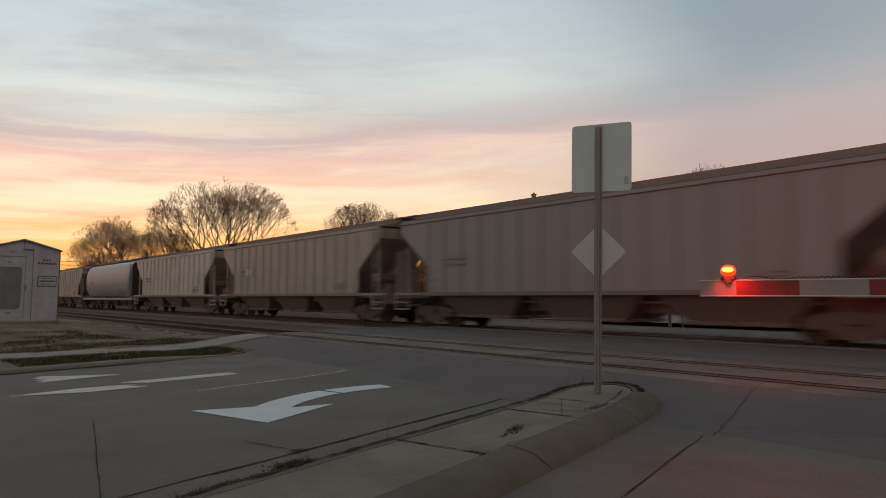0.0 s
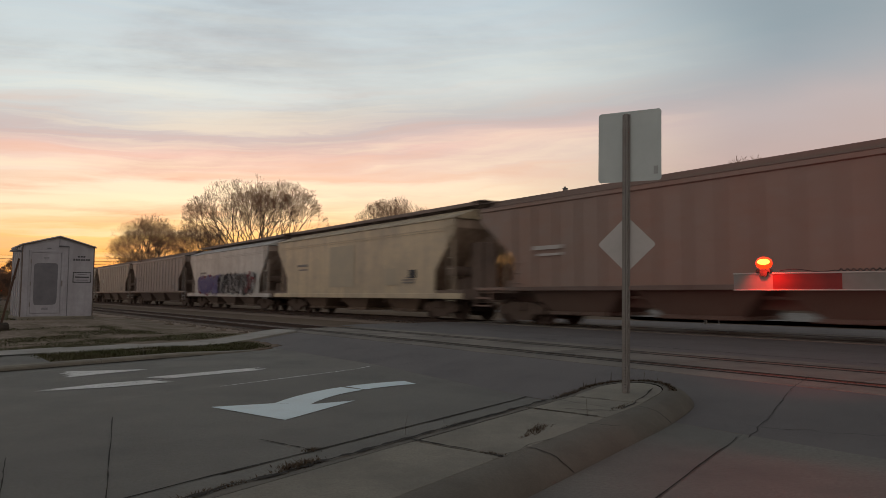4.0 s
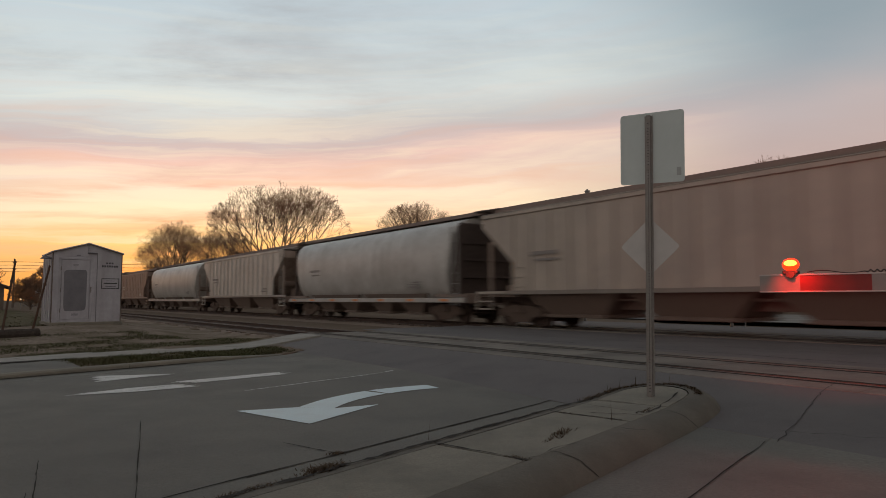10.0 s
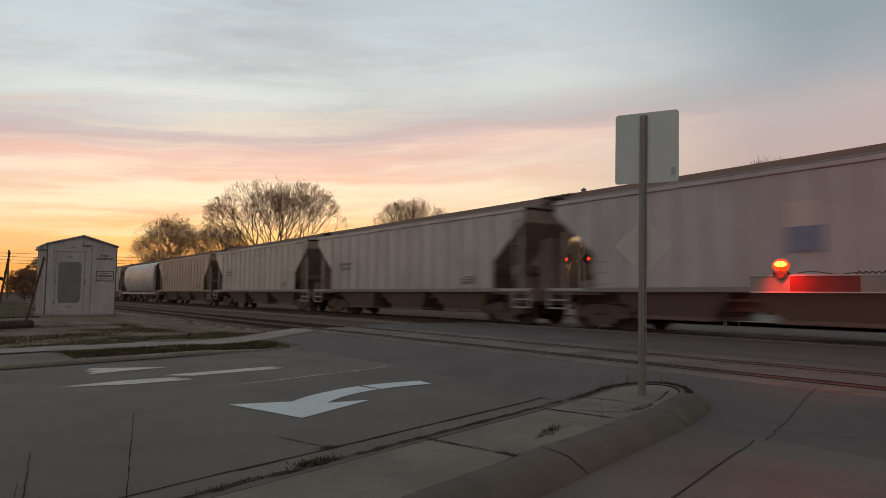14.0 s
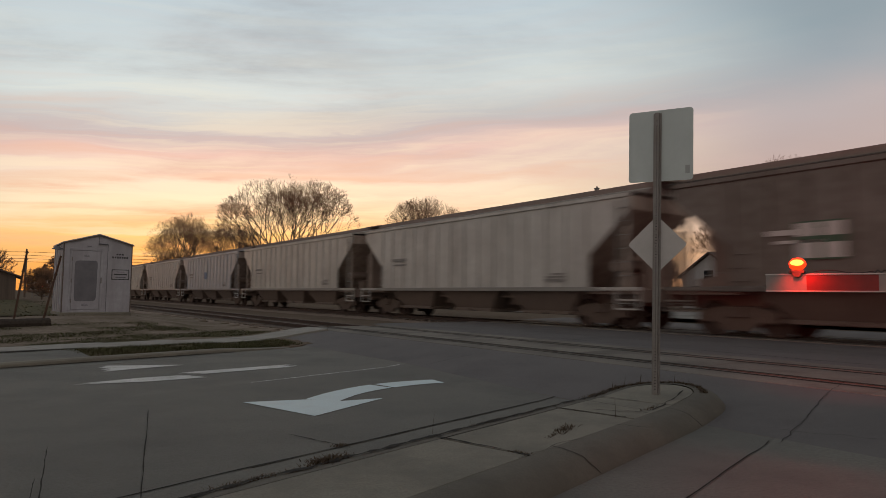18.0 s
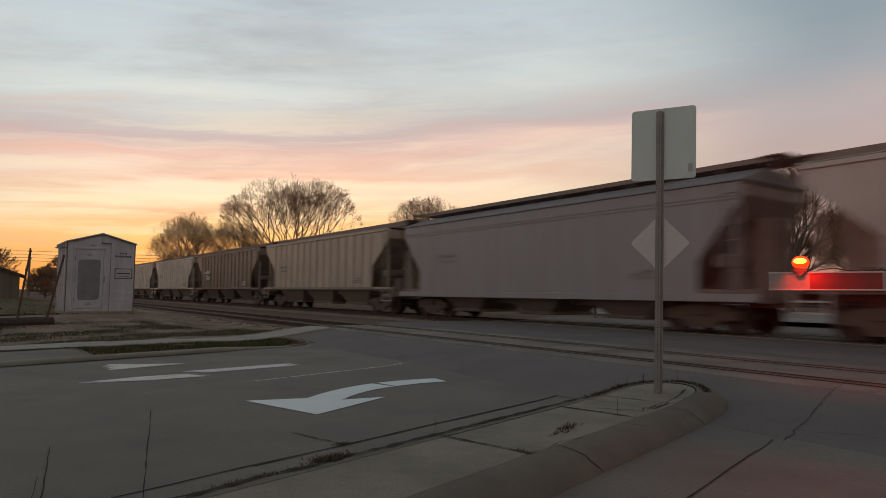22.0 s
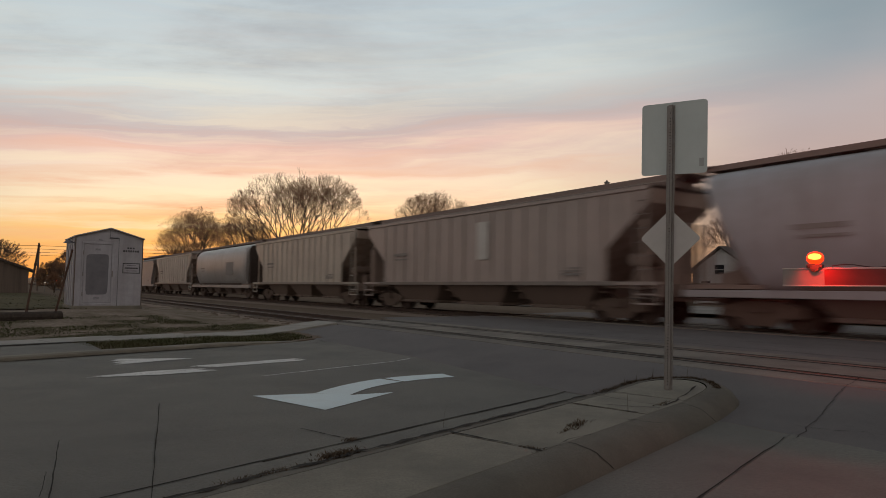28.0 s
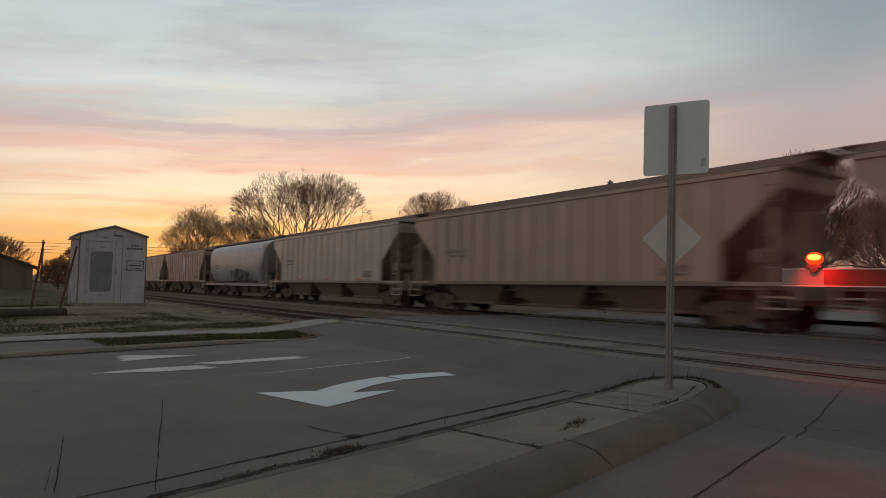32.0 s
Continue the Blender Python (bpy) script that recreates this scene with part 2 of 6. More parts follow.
PALE_LOT = material("pale_concrete", (0.33, 0.315, 0.295), 0.95, spec=0.0, grain=(30, (0.18, 0.17, 0.158), 0.5),
                    stains=(0.3, (0.20, 0.19, 0.175), 0.8), bump=0.15)
SOIL = material("soil", (0.16, 0.125, 0.098), 0.95, spec=0.0, grain=(14, (0.25, 0.205, 0.165), 0.8),
                stains=(0.25, (0.11, 0.087, 0.067), 0.8), bump=0.6, bump_scale=20)
GRAVEL = material("gravel", (0.31, 0.258, 0.215), 0.95, spec=0.0, grain=(10, (0.15, 0.122, 0.10), 0.85),
                  stains=(0.9, (0.135, 0.12, 0.08), 0.9), bump=0.8, bump_scale=14)
BALLAST = material("ballast", (0.235, 0.185, 0.155), 0.95, spec=0.0, grain=(16, (0.36, 0.30, 0.255), 0.8), bump=1.0, bump_scale=18)
GRASS = material("grass", (0.055, 0.062, 0.026), 0.95, spec=0.1, grain=(1.2, (0.095, 0.08, 0.045), 0.8), vary=0.2)
FIELD = material("field_turf", (0.085, 0.078, 0.038), 0.95, spec=0.1, grain=(9, (0.115, 0.095, 0.056), 0.8), stains=(0.4, (0.052, 0.05, 0.028), 0.8), bump=0.8, bump_scale=12)
YARD_GRASS = material("yard_grass", (0.095, 0.098, 0.052), 0.95, spec=0.1, grain=(1.5, (0.135, 0.118, 0.072), 0.8))
LOG_WOOD = material("log_wood", (0.042, 0.034, 0.029), 0.95, spec=0.2, grain=(14, (0.085, 0.07, 0.058), 0.7), bump=0.7, bump_scale=22)
DRY_WEED = material("dry_weed", (0.075, 0.054, 0.038), 0.95, spec=0.1, grain=(12, (0.12, 0.088, 0.058), 0.6))
PAINT = material("road_paint", (0.62, 0.73, 0.76), 0.6, grain=(45, (0.52, 0.61, 0.63), 0.6), stains=(3, (0.52, 0.56, 0.56), 0.4), bump=0.1)
WORN_PAINT = material("worn_road_paint", (0.72, 0.72, 0.70), 0.7, grain=(22, (0.46, 0.45, 0.43), 0.8), stains=(3.5, (0.45, 0.44, 0.41), 0.6))
STEEL = material("rail_steel", (0.075, 0.05, 0.04), 0.7, 0.3, grain=(20, (0.05, 0.032, 0.025), 0.7))
RAILTOP = material("rail_shine", (0.15, 0.12, 0.105), 0.65, 0.3, grain=(9, (0.1, 0.07, 0.055), 0.7))
TIE = material("tie_wood", (0.125, 0.098, 0.08), 0.9, grain=(20, (0.19, 0.155, 0.125), 0.6), bump=0.5, bump_scale=30, vary=0.4)
SIGN_BACK = material("sign_aluminium", (0.47, 0.53, 0.525), 0.48, 0.25, grain=(6, (0.40, 0.45, 0.445), 0.4), stains=(1.7, (0.54, 0.59, 0.575), 0.4))
DIAMOND_BACK = material("diamond_aluminium", (0.48, 0.47, 0.455), 0.5, 0.25, grain=(6, (0.36, 0.355, 0.345), 0.4), stains=(2.5, (0.48, 0.47, 0.45), 0.4))
GALV = material("galvanised_steel", (0.26, 0.25, 0.24), 0.55, 0.5, grain=(40, (0.16, 0.15, 0.14), 0.6), stains=(5, (0.18, 0.13, 0.1), 0.5))
HOLE = material("hole_dark", (0.015, 0.014, 0.013), 0.9)
CAR_PAINT = material("wagon_paint", (0.5, 0.5, 0.5), 0.38, object_tint=True, streaks=((0.18, 0.15, 0.128), 0.33),
                     stains=(0.55, (0.25, 0.232, 0.21), 0.45), grain=(4.0, (0.31, 0.30, 0.28), 0.3), bump=0.12, bump_scale=3)
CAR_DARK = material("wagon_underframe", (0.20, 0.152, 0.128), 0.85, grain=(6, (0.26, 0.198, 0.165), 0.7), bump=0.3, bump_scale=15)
# darker than the underframe, for the near-black ends of rounded wagons
END_DARK = material("wagon_end_dark", (0.07, 0.055, 0.05), 0.9, spec=0.2, grain=(6, (0.10, 0.078, 0.066), 0.7), bump=0.3, bump_scale=15)
BOGIE = material("bogie_grime", (0.11, 0.083, 0.069), 0.9, spec=0.2, grain=(6, (0.17, 0.128, 0.104), 0.7), bump=0.3, bump_scale=15)
CAR_ROOF = material("wagon_roof", (0.19, 0.15, 0.135), 0.92, 0.0, grain=(5, (0.12, 0.10, 0.09), 0.7), spec=0.2)
WALKWAY = material("running_board", (0.27, 0.21, 0.185), 0.8, 0.0, grain=(20, (0.16, 0.13, 0.115), 0.6))
HOPPER_PAINT = material("hopper_paint", (0.3, 0.3, 0.3), 0.75, object_tint=True, streaks=((0.14, 0.105, 0.085), 0.6),
                        stains=(1.2, (0.17, 0.13, 0.105), 0.6), bump=0.2, bump_scale=6)
LABEL_DARK = material("lettering_dark", (0.24, 0.225, 0.215), 0.7, grain=(15, (0.27, 0.25, 0.23), 0.5))
STENCIL = material("stencil_black", (0.055, 0.055, 0.06), 0.7)
LABEL_LIGHT = material("lettering_light", (0.52, 0.52, 0.50), 0.7, grain=(15, (0.4, 0.38, 0.35), 0.5))
PALE_AND_GLINT = material("pale_paint_and_glints", (0.57, 0.56, 0.53), 0.65, stains=(2.0, (0.48, 0.46, 0.43), 0.8))
LABEL_GREEN = material("emblem_green", (0.06, 0.11, 0.07), 0.7)
LABEL_BLUE = material("emblem_blue", (0.16, 0.22, 0.34), 0.7, grain=(6, (0.26, 0.29, 0.36), 0.6))
ORANGE_MARK = material("reflective_mark", (0.65, 0.24, 0.06), 0.5)
SPRAY = [material("spray_violet", (0.17, 0.13, 0.34), 0.6, grain=(2.0, (0.40, 0.37, 0.50), 0.8)),
         material("spray_black", (0.05, 0.045, 0.05), 0.6), material("spray_white", (0.62, 0.6, 0.6), 0.6),
         material("spray_red", (0.36, 0.09, 0.09), 0.6, grain=(3, (0.2, 0.06, 0.08), 0.8)),
         material("spray_brown", (0.17, 0.15, 0.14), 0.65, grain=(2.5, (0.25, 0.235, 0.23), 0.8))]
BARK = material("bark", (0.15, 0.105, 0.075), 0.95, grain=(5, (0.16, 0.12, 0.09), 0.6), bump=0.5, bump_scale=8)
TWIG = material("twigs", (0.27, 0.155, 0.095), 0.95, grain=(0.3, (0.29, 0.155, 0.09), 0.6))
BUNGALOW = material("bungalow_metal", (0.40, 0.40, 0.44), 0.55, 0.15, grain=(9, (0.31, 0.31, 0.34), 0.5), stains=(1.1, (0.27, 0.265, 0.285), 0.75), streaks=((0.22, 0.205, 0.20), 0.35), bump=0.15, bump_scale=6, vary=0.10)
STICKER = material("faded_sticker", (0.30, 0.32, 0.315), 0.6, grain=(30, (0.36, 0.38, 0.37), 0.5))
PATCH = material("touch_up_paint", (0.125, 0.125, 0.14), 0.65, grain=(9, (0.17, 0.17, 0.19), 0.4), stains=(2.5, (0.2, 0.2, 0.22), 0.5))
TRIM_DARK = material("trim_brown", (0.10, 0.075, 0.062), 0.7, grain=(14, (0.16, 0.13, 0.115), 0.6))
RUST = material("rusted_iron", (0.06, 0.035, 0.025), 0.85, grain=(20, (0.12, 0.06, 0.035), 0.6))
GATE_WHITE = material("gate_white", (0.27, 0.25, 0.235), 0.5, grain=(8, (0.21, 0.19, 0.175), 0.6))
GATE_EDGE = material("gate_edge", (0.5, 0.48, 0.46), 0.5, 0.2, grain=(12, (0.38, 0.36, 0.34), 0.5))
GATE_RED = material("gate_red", (0.15, 0.012, 0.010), 0.4, grain=(8, (0.3, 0.02, 0.015), 0.4))
BLACK = material("black_rubber", (0.02, 0.02, 0.02), 0.6)
RED_GLOW = glowing("red_lamp_glow", (1.0, 0.018, 0.002), 4.0)
HOT_GLOW = glowing("lamp_core_glow", (1.0, 0.42, 0.05), 3.4)
SIDING = material("white_siding", (0.6, 0.6, 0.6), 0.6, streaks=((0.45, 0.44, 0.42), 0.4), bump=0.1)
ROOFING = material("shingles", (0.07, 0.055, 0.05), 0.9, grain=(12, (0.11, 0.09, 0.08), 0.6), bump=0.5, bump_scale=12)
BRICK_DARK = material("dark_brick", (0.16, 0.08, 0.06), 0.9, grain=(14, (0.10, 0.06, 0.05), 0.6), bump=0.4, bump_scale=20)
GLASS_DARK = material("window_glass", (0.03, 0.035, 0.04), 0.08)
BARN = material("weathered_wall", (0.13, 0.10, 0.082), 0.9, streaks=((0.05, 0.045, 0.04), 0.6), bump=0.3, bump_scale=8)
WHITE_LAMP = glowing("distant_headlamp", (1.0, 0.9, 0.7), 4.0)


# ---- building helpers ----
def mesh_of(name, bm, mat):
    me = bpy.data.meshes.new(name)
    bm.normal_update()
    bm.to_mesh(me)
    bm.free()
    for m in (mat if isinstance(mat, (list, tuple)) else [mat]):
        me.materials.append(m)
    return me


def part(name, bm, mat, parent, label="", at=None):
    ob = new(name, bm if isinstance(bm, bpy.types.Mesh) else mesh_of(name, bm, mat))
    ob.parent = parent
    if at is not None:
        ob.matrix_basis = at
    if label:
        tagged(ob, label)
    return ob


def thing(name, label, category, at=None, group="", kind=""):
    ob = new(name)
    ob.empty_display_size = 0.2
    if at is not None:
        ob.matrix_basis = at
    return tagged(ob, label, category, group, kind)


def box(bm, x0, x1, y0, y1, z0, z1, bevel=0.0, m=None, mi=0):
    vs = [bm.verts.new((x, y, z)) for z in (z0, z1) for y in (y0, y1) for x in (x0, x1)]
    if m is not None:
        for v in vs:
            v.co = m @ v.co
    faces = [(0, 2, 3, 1), (4, 5, 7, 6), (0, 1, 5, 4), (2, 6, 7, 3), (0, 4, 6, 2), (1, 3, 7, 5)]
    fs = [bm.faces.new([vs[i] for i in f]) for f in faces]
    for f in fs:
        f.material_index = mi
    if bevel:
        es = {e for f in fs for e in f.edges}
        bmesh.ops.bevel(bm, geom=list(es), offset=bevel, segments=1, affect="EDGES", clamp_overlap=True)
    return bm


def tube(bm, a, b, ra, rb=None, n=8, caps=True):
    a, b = Vector(a), Vector(b)
    rb = ra if rb is None else rb
    d = (b - a).normalized()
    u = d.orthogonal().normalized()
    v = d.cross(u)
    rings = []
    for c, r in ((a, ra), (b, rb)):
        rings.append([bm.verts.new(c + (u * math.cos(k * math.tau / n) + v * math.sin(k * math.tau / n)) * r) for k in range(n)])
    for k in range(n):
        bm.faces.new((rings[0][k], rings[0][(k + 1) % n], rings[1][(k + 1) % n], rings[1][k]))
    if caps:
        bm.faces.new(rings[0][::-1])
        bm.faces.new(rings[1])
    return bm


def prism(bm, outline, y0, y1, axis="y", mi=0):
    """Extrudes an outline of (a, z) pairs between y0 and y1."""
    def p(a, y, z):
        return (a, y, z) if axis == "y" else (y, a, z) if axis == "x" else (a, z, y)
    lo = [bm.verts.new(p(a, y0, z)) for a, z in outline]
    hi = [bm.verts.new(p(a, y1, z)) for a, z in outline]
    n = len(lo)
    fs = [bm.faces.new(lo), bm.faces.new(hi[::-1])]
    for k in range(n):
        fs.append(bm.faces.new((lo[k], hi[k], hi[(k + 1) % n], lo[(k + 1) % n])))
    for f in fs:
        f.material_index = mi
    bmesh.ops.recalc_face_normals(bm, faces=fs)
    return bm


def smooth_step(a):
    a = min(1.0, max(0.0, a))
    return a * a * (3 - 2 * a)


# ---- the plan: road runs along (RU), its left side is (RW); tracks run along (TD), offset along (TN) ----
RU, RW = Vector((0.629, 0.777)), Vector((-0.777, 0.629))
TD, TN = Vector((-0.5716, 0.8205)), Vector((0.8205, 0.5716))
TRACK_TURN = math.degrees(math.atan2(TD.y, TD.x))
NEAR_TRACK, FAR_TRACK = 8.95, 17.56
NEAR_Z, FAR_Z = 0.2, 0.15


def road(u, w):
    return RU * u + RW * w


def track(s, o):
    return TD * s + TN * o


def ground_z(x, y):
    p = Vector((x, y))
    o, w = p.dot(TN), p.dot(RW)
    z = 0.2 * smooth_step((o - 5.2) / 2.6) - 0.06 * smooth_step((o - 11) / 4)
    z += 0.42 * smooth_step((w - 14.5) / 5.0) * (1 - smooth_step((o - 3.2) / 3.5))
    return z


def lattice(name, a0, a1, b0, b1, na, nb, place, lift, mat, keep=None, kind="structure", label="", thick=0.0):
    """A sheet over the plan that follows the ground."""
    bm = bmesh.new()
    grid = {}
    for i in range(na + 1):
        for j in range(nb + 1):
            q = place(a0 + (a1 - a0) * i / na, b0 + (b1 - b0) * j / nb)
            if keep is None or keep(q):
                grid[i, j] = bm.verts.new((q.x, q.y, ground_z(q.x, q.y) + (lift(q) if callable(lift) else lift)))
    for i in range(na):
        for j in range(nb):
            c = [grid.get(k) for k in ((i, j), (i + 1, j), (i + 1, j + 1), (i, j + 1))]
            if all(c):
                bm.faces.new(c)
    bmesh.ops.recalc_face_normals(bm, faces=bm.faces)
    if bm.faces and sum(f.normal.z for f in bm.faces) < 0:
        bmesh.ops.reverse_faces(bm, faces=bm.faces)
    if thick:
        g = bmesh.ops.extrude_face_region(bm, geom=list(bm.faces))
        bmesh.ops.translate(bm, vec=(0, 0, -thick), verts=[v for v in g["geom"] if isinstance(v, bmesh.types.BMVert)])
        bmesh.ops.recalc_face_normals(bm, faces=bm.faces)
    ob = new(name, mesh_of(name, bm, mat))
    return tagged(ob, label, "", "", kind) if kind else ob


def slab_mesh(name, pts, mat, lift=0.0, skirt=0.08, cuts=1, bevel=0.012):
    """A slab over four plan corners (in order), its top following the ground."""
    a, b, c, d = pts
    bm = bmesh.new()
    grid = []
    for i in range(cuts + 1):
        f = i / cuts
        p, q = a.lerp(b, f), d.lerp(c, f)
        grid.append([bm.verts.new((r.x, r.y, ground_z(r.x, r.y) + lift)) for r in (p, q)])
    tops = [bm.faces.new((grid[i][0], grid[i + 1][0], grid[i + 1][1], grid[i][1])) for i in range(cuts)]
    bmesh.ops.recalc_face_normals(bm, faces=bm.faces)
    if sum(f.normal.z for f in tops) < 0:
        bmesh.ops.reverse_faces(bm, faces=tops)
    rim = [e for e in bm.edges if e.is_boundary]
    for outset, drop in ((bevel, bevel * 0.8), (0.0, skirt)):
        g = bmesh.ops.extrude_edge_only(bm, edges=rim)
        vs = [v for v in g["geom"] if isinstance(v, bmesh.types.BMVert)]
        rim = [e for e in g["geom"] if isinstance(e, bmesh.types.BMEdge)]
        mid = (a + b + c + d) / 4
        for v in vs:
            out = (Vector((v.co.x, v.co.y)) - mid).normalized() * outset
            v.co += Vector((out.x, out.y, -drop))
    bmesh.ops.recalc_face_normals(bm, faces=bm.faces)
    return mesh_of(name, bm, mat)


def u_at(o, w):
    return (o + 0.2783 * w) / 0.9602


def slab_end(w):
    """How far across towards the tracks the concrete reaches; it ends a little sooner in the near lanes."""
    return 5.5 + 0.33 * min(1.0, max(0.0, (w - 3.85) / 3.55))


# ---- ground ----
def build_ground():
    axis = [-2600, -1400, -700, -400, -250, -170, -120, -90, -70, -55] + [-44 + 1.0 * k for k in range(101)] + [64, 76, 90, 110, 140, 190, 280, 450, 800, 1500, 2600]
    ys = [-2600, -900, -300, -120, -60, -35, -22, -14] + [-8 + 1.0 * k for k in range(89)] + [88, 97, 110, 130, 165, 220, 320, 500, 900, 1600, 2600]
    bm = bmesh.new()
    rows = []
    for y in ys:
        row = []
        for x in axis:
            p = Vector((x, y))
            w, o = p.dot(RW), p.dot(TN)
            z = ground_z(x, y) - 0.02
            if -9 < w < 11.6:
                z -= 0.14
            elif w < 14.6:
                z -= 0.02
            if 6.5 < o < 20.5:
                z -= 0.20
            elif w >= 16.2 and abs(x) < 60:
                z += 0.03 * noise.noise(Vector((x * 0.6, y * 0.6, 0)))
            row.append(bm.verts.new((x, y, z)))
        rows.append(row)
    for j in range(len(ys) - 1):
        for i in range(len(axis) - 1):
            bm.faces.new((rows[j][i], rows[j][i + 1], rows[j + 1][i + 1], rows[j + 1][i]))
    return tagged(new("ground", mesh_of("ground", bm, SOIL)), "bare brown earth with thin dead grass", "ground", kind="structure")


def build_road():
    """Concrete lanes on both sides of the island, laid in jointed slabs, and asphalt at the crossing."""
    lanes = tagged(new("road"), "old grey concrete road laid in jointed slabs", "road", kind="structure")
    for w0, w1 in ((-9.1, -5.6), (-5.6, -2.3), (-2.3, 1.34), (1.34, 1.98), (3.26, 3.85), (3.85, 7.40), (7.40, 10.95), (10.95, 11.45)):
        u_cuts = [-10.1, -5.55, -1.0, 2.72, 99] if w1 - w0 < 0.8 else [-10.1, -3.2, 99] if w0 > 3 else [-10.1, -5.55, -1.0, 99]
        for k in range(len(u_cuts) - 1):
            g = 0.008
            g0, g1 = 0.0 if w0 == 7.40 else 0.002 if w0 == 1.34 else g, 0.0 if w1 == 7.40 else 0.002 if w1 == 1.34 else g
            ua, ub = u_cuts[k] + g, u_cuts[k + 1] - g
            e0, e1 = min(ub, u_at(slab_end(w0), w0)), min(ub, u_at(slab_end(w1), w1))
            me = slab_mesh("slab", [road(ua, w0 + g0), road(e0, w0 + g0), road(e1, w1 - g1), road(ua, w1 - g1)],
                           CONCRETE, lift=0.0 if w0 > 3.8 else 0.003 * ((k * 7 + int(w0 * 3)) % 3 - 1), cuts=max(6, int((max(e0, e1) - ua) * 3)), bevel=0.004)
            part("slab", me, None, lanes)
    far = tagged(new("road_far"), "dark patched asphalt on the crossing approach", "road", kind="structure")
    for o0, o1 in ((5.97, 7.55), (10.35, 15.9), (19.2, 23.0)):
        near = o0 < 6

        def place(o, w):
            if near:
                o = o1 - (o1 - o) * (o1 - slab_end(w) - 0.008) / (o1 - o0)
            return road(u_at(o, w), w)
        sheet = lattice("asphalt_patch", o0, o1, -8.0, 13.33 if near else 15.4, 14, 36, place, 0.0, ASPHALT, kind="")
        sheet.parent = far
    bed = lattice("joint_bed", -11, 7, -6, 11.6, 30, 30, lambda u, w: road(min(u, u_at(slab_end(w), w)), w), -0.022, JOINT,
                  label="dark tar and dirt in the slab joints")
    bed.parent = lanes
    # crossing panels beside and between the rails
    cross = tagged(new("pavement"), "worn concrete and timber crossing panels between the rails", "crossing", kind="structure")
    for centre in (NEAR_TRACK, FAR_TRACK):
        for o0, o1 in ((-1.40, -0.80), (-0.62, 0.62), (0.80, 1.40)):
            for k in range(9):
                s_lo = -7.6 + k * 2.45
                # panels lie square to the track
                a = [(s_lo + 0.012, centre + o0), (s_lo + 2.438, centre + o0), (s_lo + 2.438, centre + o1), (s_lo + 0.012, centre + o1)]
                pts = [track(s + (3.4 if centre < 10 else 5.6), o) for s, o in a]
                part("panel", slab_mesh("panel", pts, CROSSING, lift=0.006, cuts=3), None, cross)


CROSSING = material("crossing_panel", (0.23, 0.208, 0.18), 0.85, spec=0.2, grain=(35, (0.14, 0.125, 0.11), 0.6), stains=(1.1, (0.10, 0.09, 0.08), 0.8), bump=0.3, vary=0.25)


def build_tracks():
    for centre, zt, name in ((NEAR_TRACK, NEAR_Z, "track_near"), (FAR_TRACK, FAR_Z, "track_far")):
        tr = tagged(new(name), "rusty steel rails on dark timber ties in stone ballast", "railway track", kind="structure")
        # ballast bed either side of the crossing
        for s0, s1, n in ((13.5, 150, 90), (-60, -8.5, 30)):
            bm = bmesh.new()
            rows = []
            for i in range(n + 1):
                s = s0 + (s1 - s0) * i / n
                row = []
                for o, dz in ((-2.6, -0.30), (-1.7, -0.17), (-0.8, -0.15), (0, -0.15), (0.8, -0.15), (1.7, -0.17), (2.6, -0.30)):
                    q = track(s, centre + o)
                    row.append(bm.verts.new((q.x, q.y, zt + dz + random.uniform(-0.02, 0.02))))
                rows.append(row)
            for i in range(n):
                for j in range(6):
                    bm.faces.new((rows[i][j], rows[i + 1][j], rows[i + 1][j + 1], rows[i][j + 1]))
            bmesh.ops.recalc_face_normals(bm, faces=bm.faces)
            if sum(f.normal.z for f in bm.faces) < 0:
                bmesh.ops.reverse_faces(bm, faces=bm.faces)
            part("ballast_bed", bm, BALLAST, tr)
        for side in (-0.72, 0.72):
            shift = 3.4 if centre < 10 else 5.6
            # flush dark strips on the panels widen the dark line of each rail
            for off in (-0.135, 0.135):
                rows = [track(s + shift, centre + side + off) for s in (-7.6, -2, 4, 9, 14.4)]
                ribbon("flangeway", rows, 0.10, 0.0085, JOINT, tr, "dark flangeway strip beside the rail")
            bm = bmesh.new()
            prism(bm, [(-0.07, -0.15), (0.07, -0.15), (0.07, -0.135), (0.012, -0.11), (0.012, -0.04), (0.036, -0.03), (0.036, -0.004),
                       (0.03, 0.0), (-0.03, 0.0), (-0.036, -0.004), (-0.036, -0.03), (-0.012, -0.04), (-0.012, -0.11), (-0.07, -0.135)], -80, 420, "x")
            for f in bm.faces:
                if f.normal.z > 0.9 and f.calc_center_median().z > -0.01:
                    f.material_index = 1
            q = track(0, centre + side)
            part("rail", mesh_of("rail", bm, [STEEL, RAILTOP]), None, tr, "rusty rail with a bright running edge",
                 pose(q.x, q.y, zt, 0, 0, TRACK_TURN))
        bm = bmesh.new()
        box(bm, -0.115, 0.115, -1.3, 1.3, -0.17, 0, 0.012)
        tie = mesh_of("tie", bm, TIE)
        for k in range(130):
            s = 13.9 + 0.52 * k
            q = track(s, centre)
            part("tie", tie, None, tr, at=pose(q.x, q.y, zt - 0.125 + random.uniform(-0.012, 0.008), 0, 0, TRACK_TURN + random.uniform(-1.5, 1.5)))


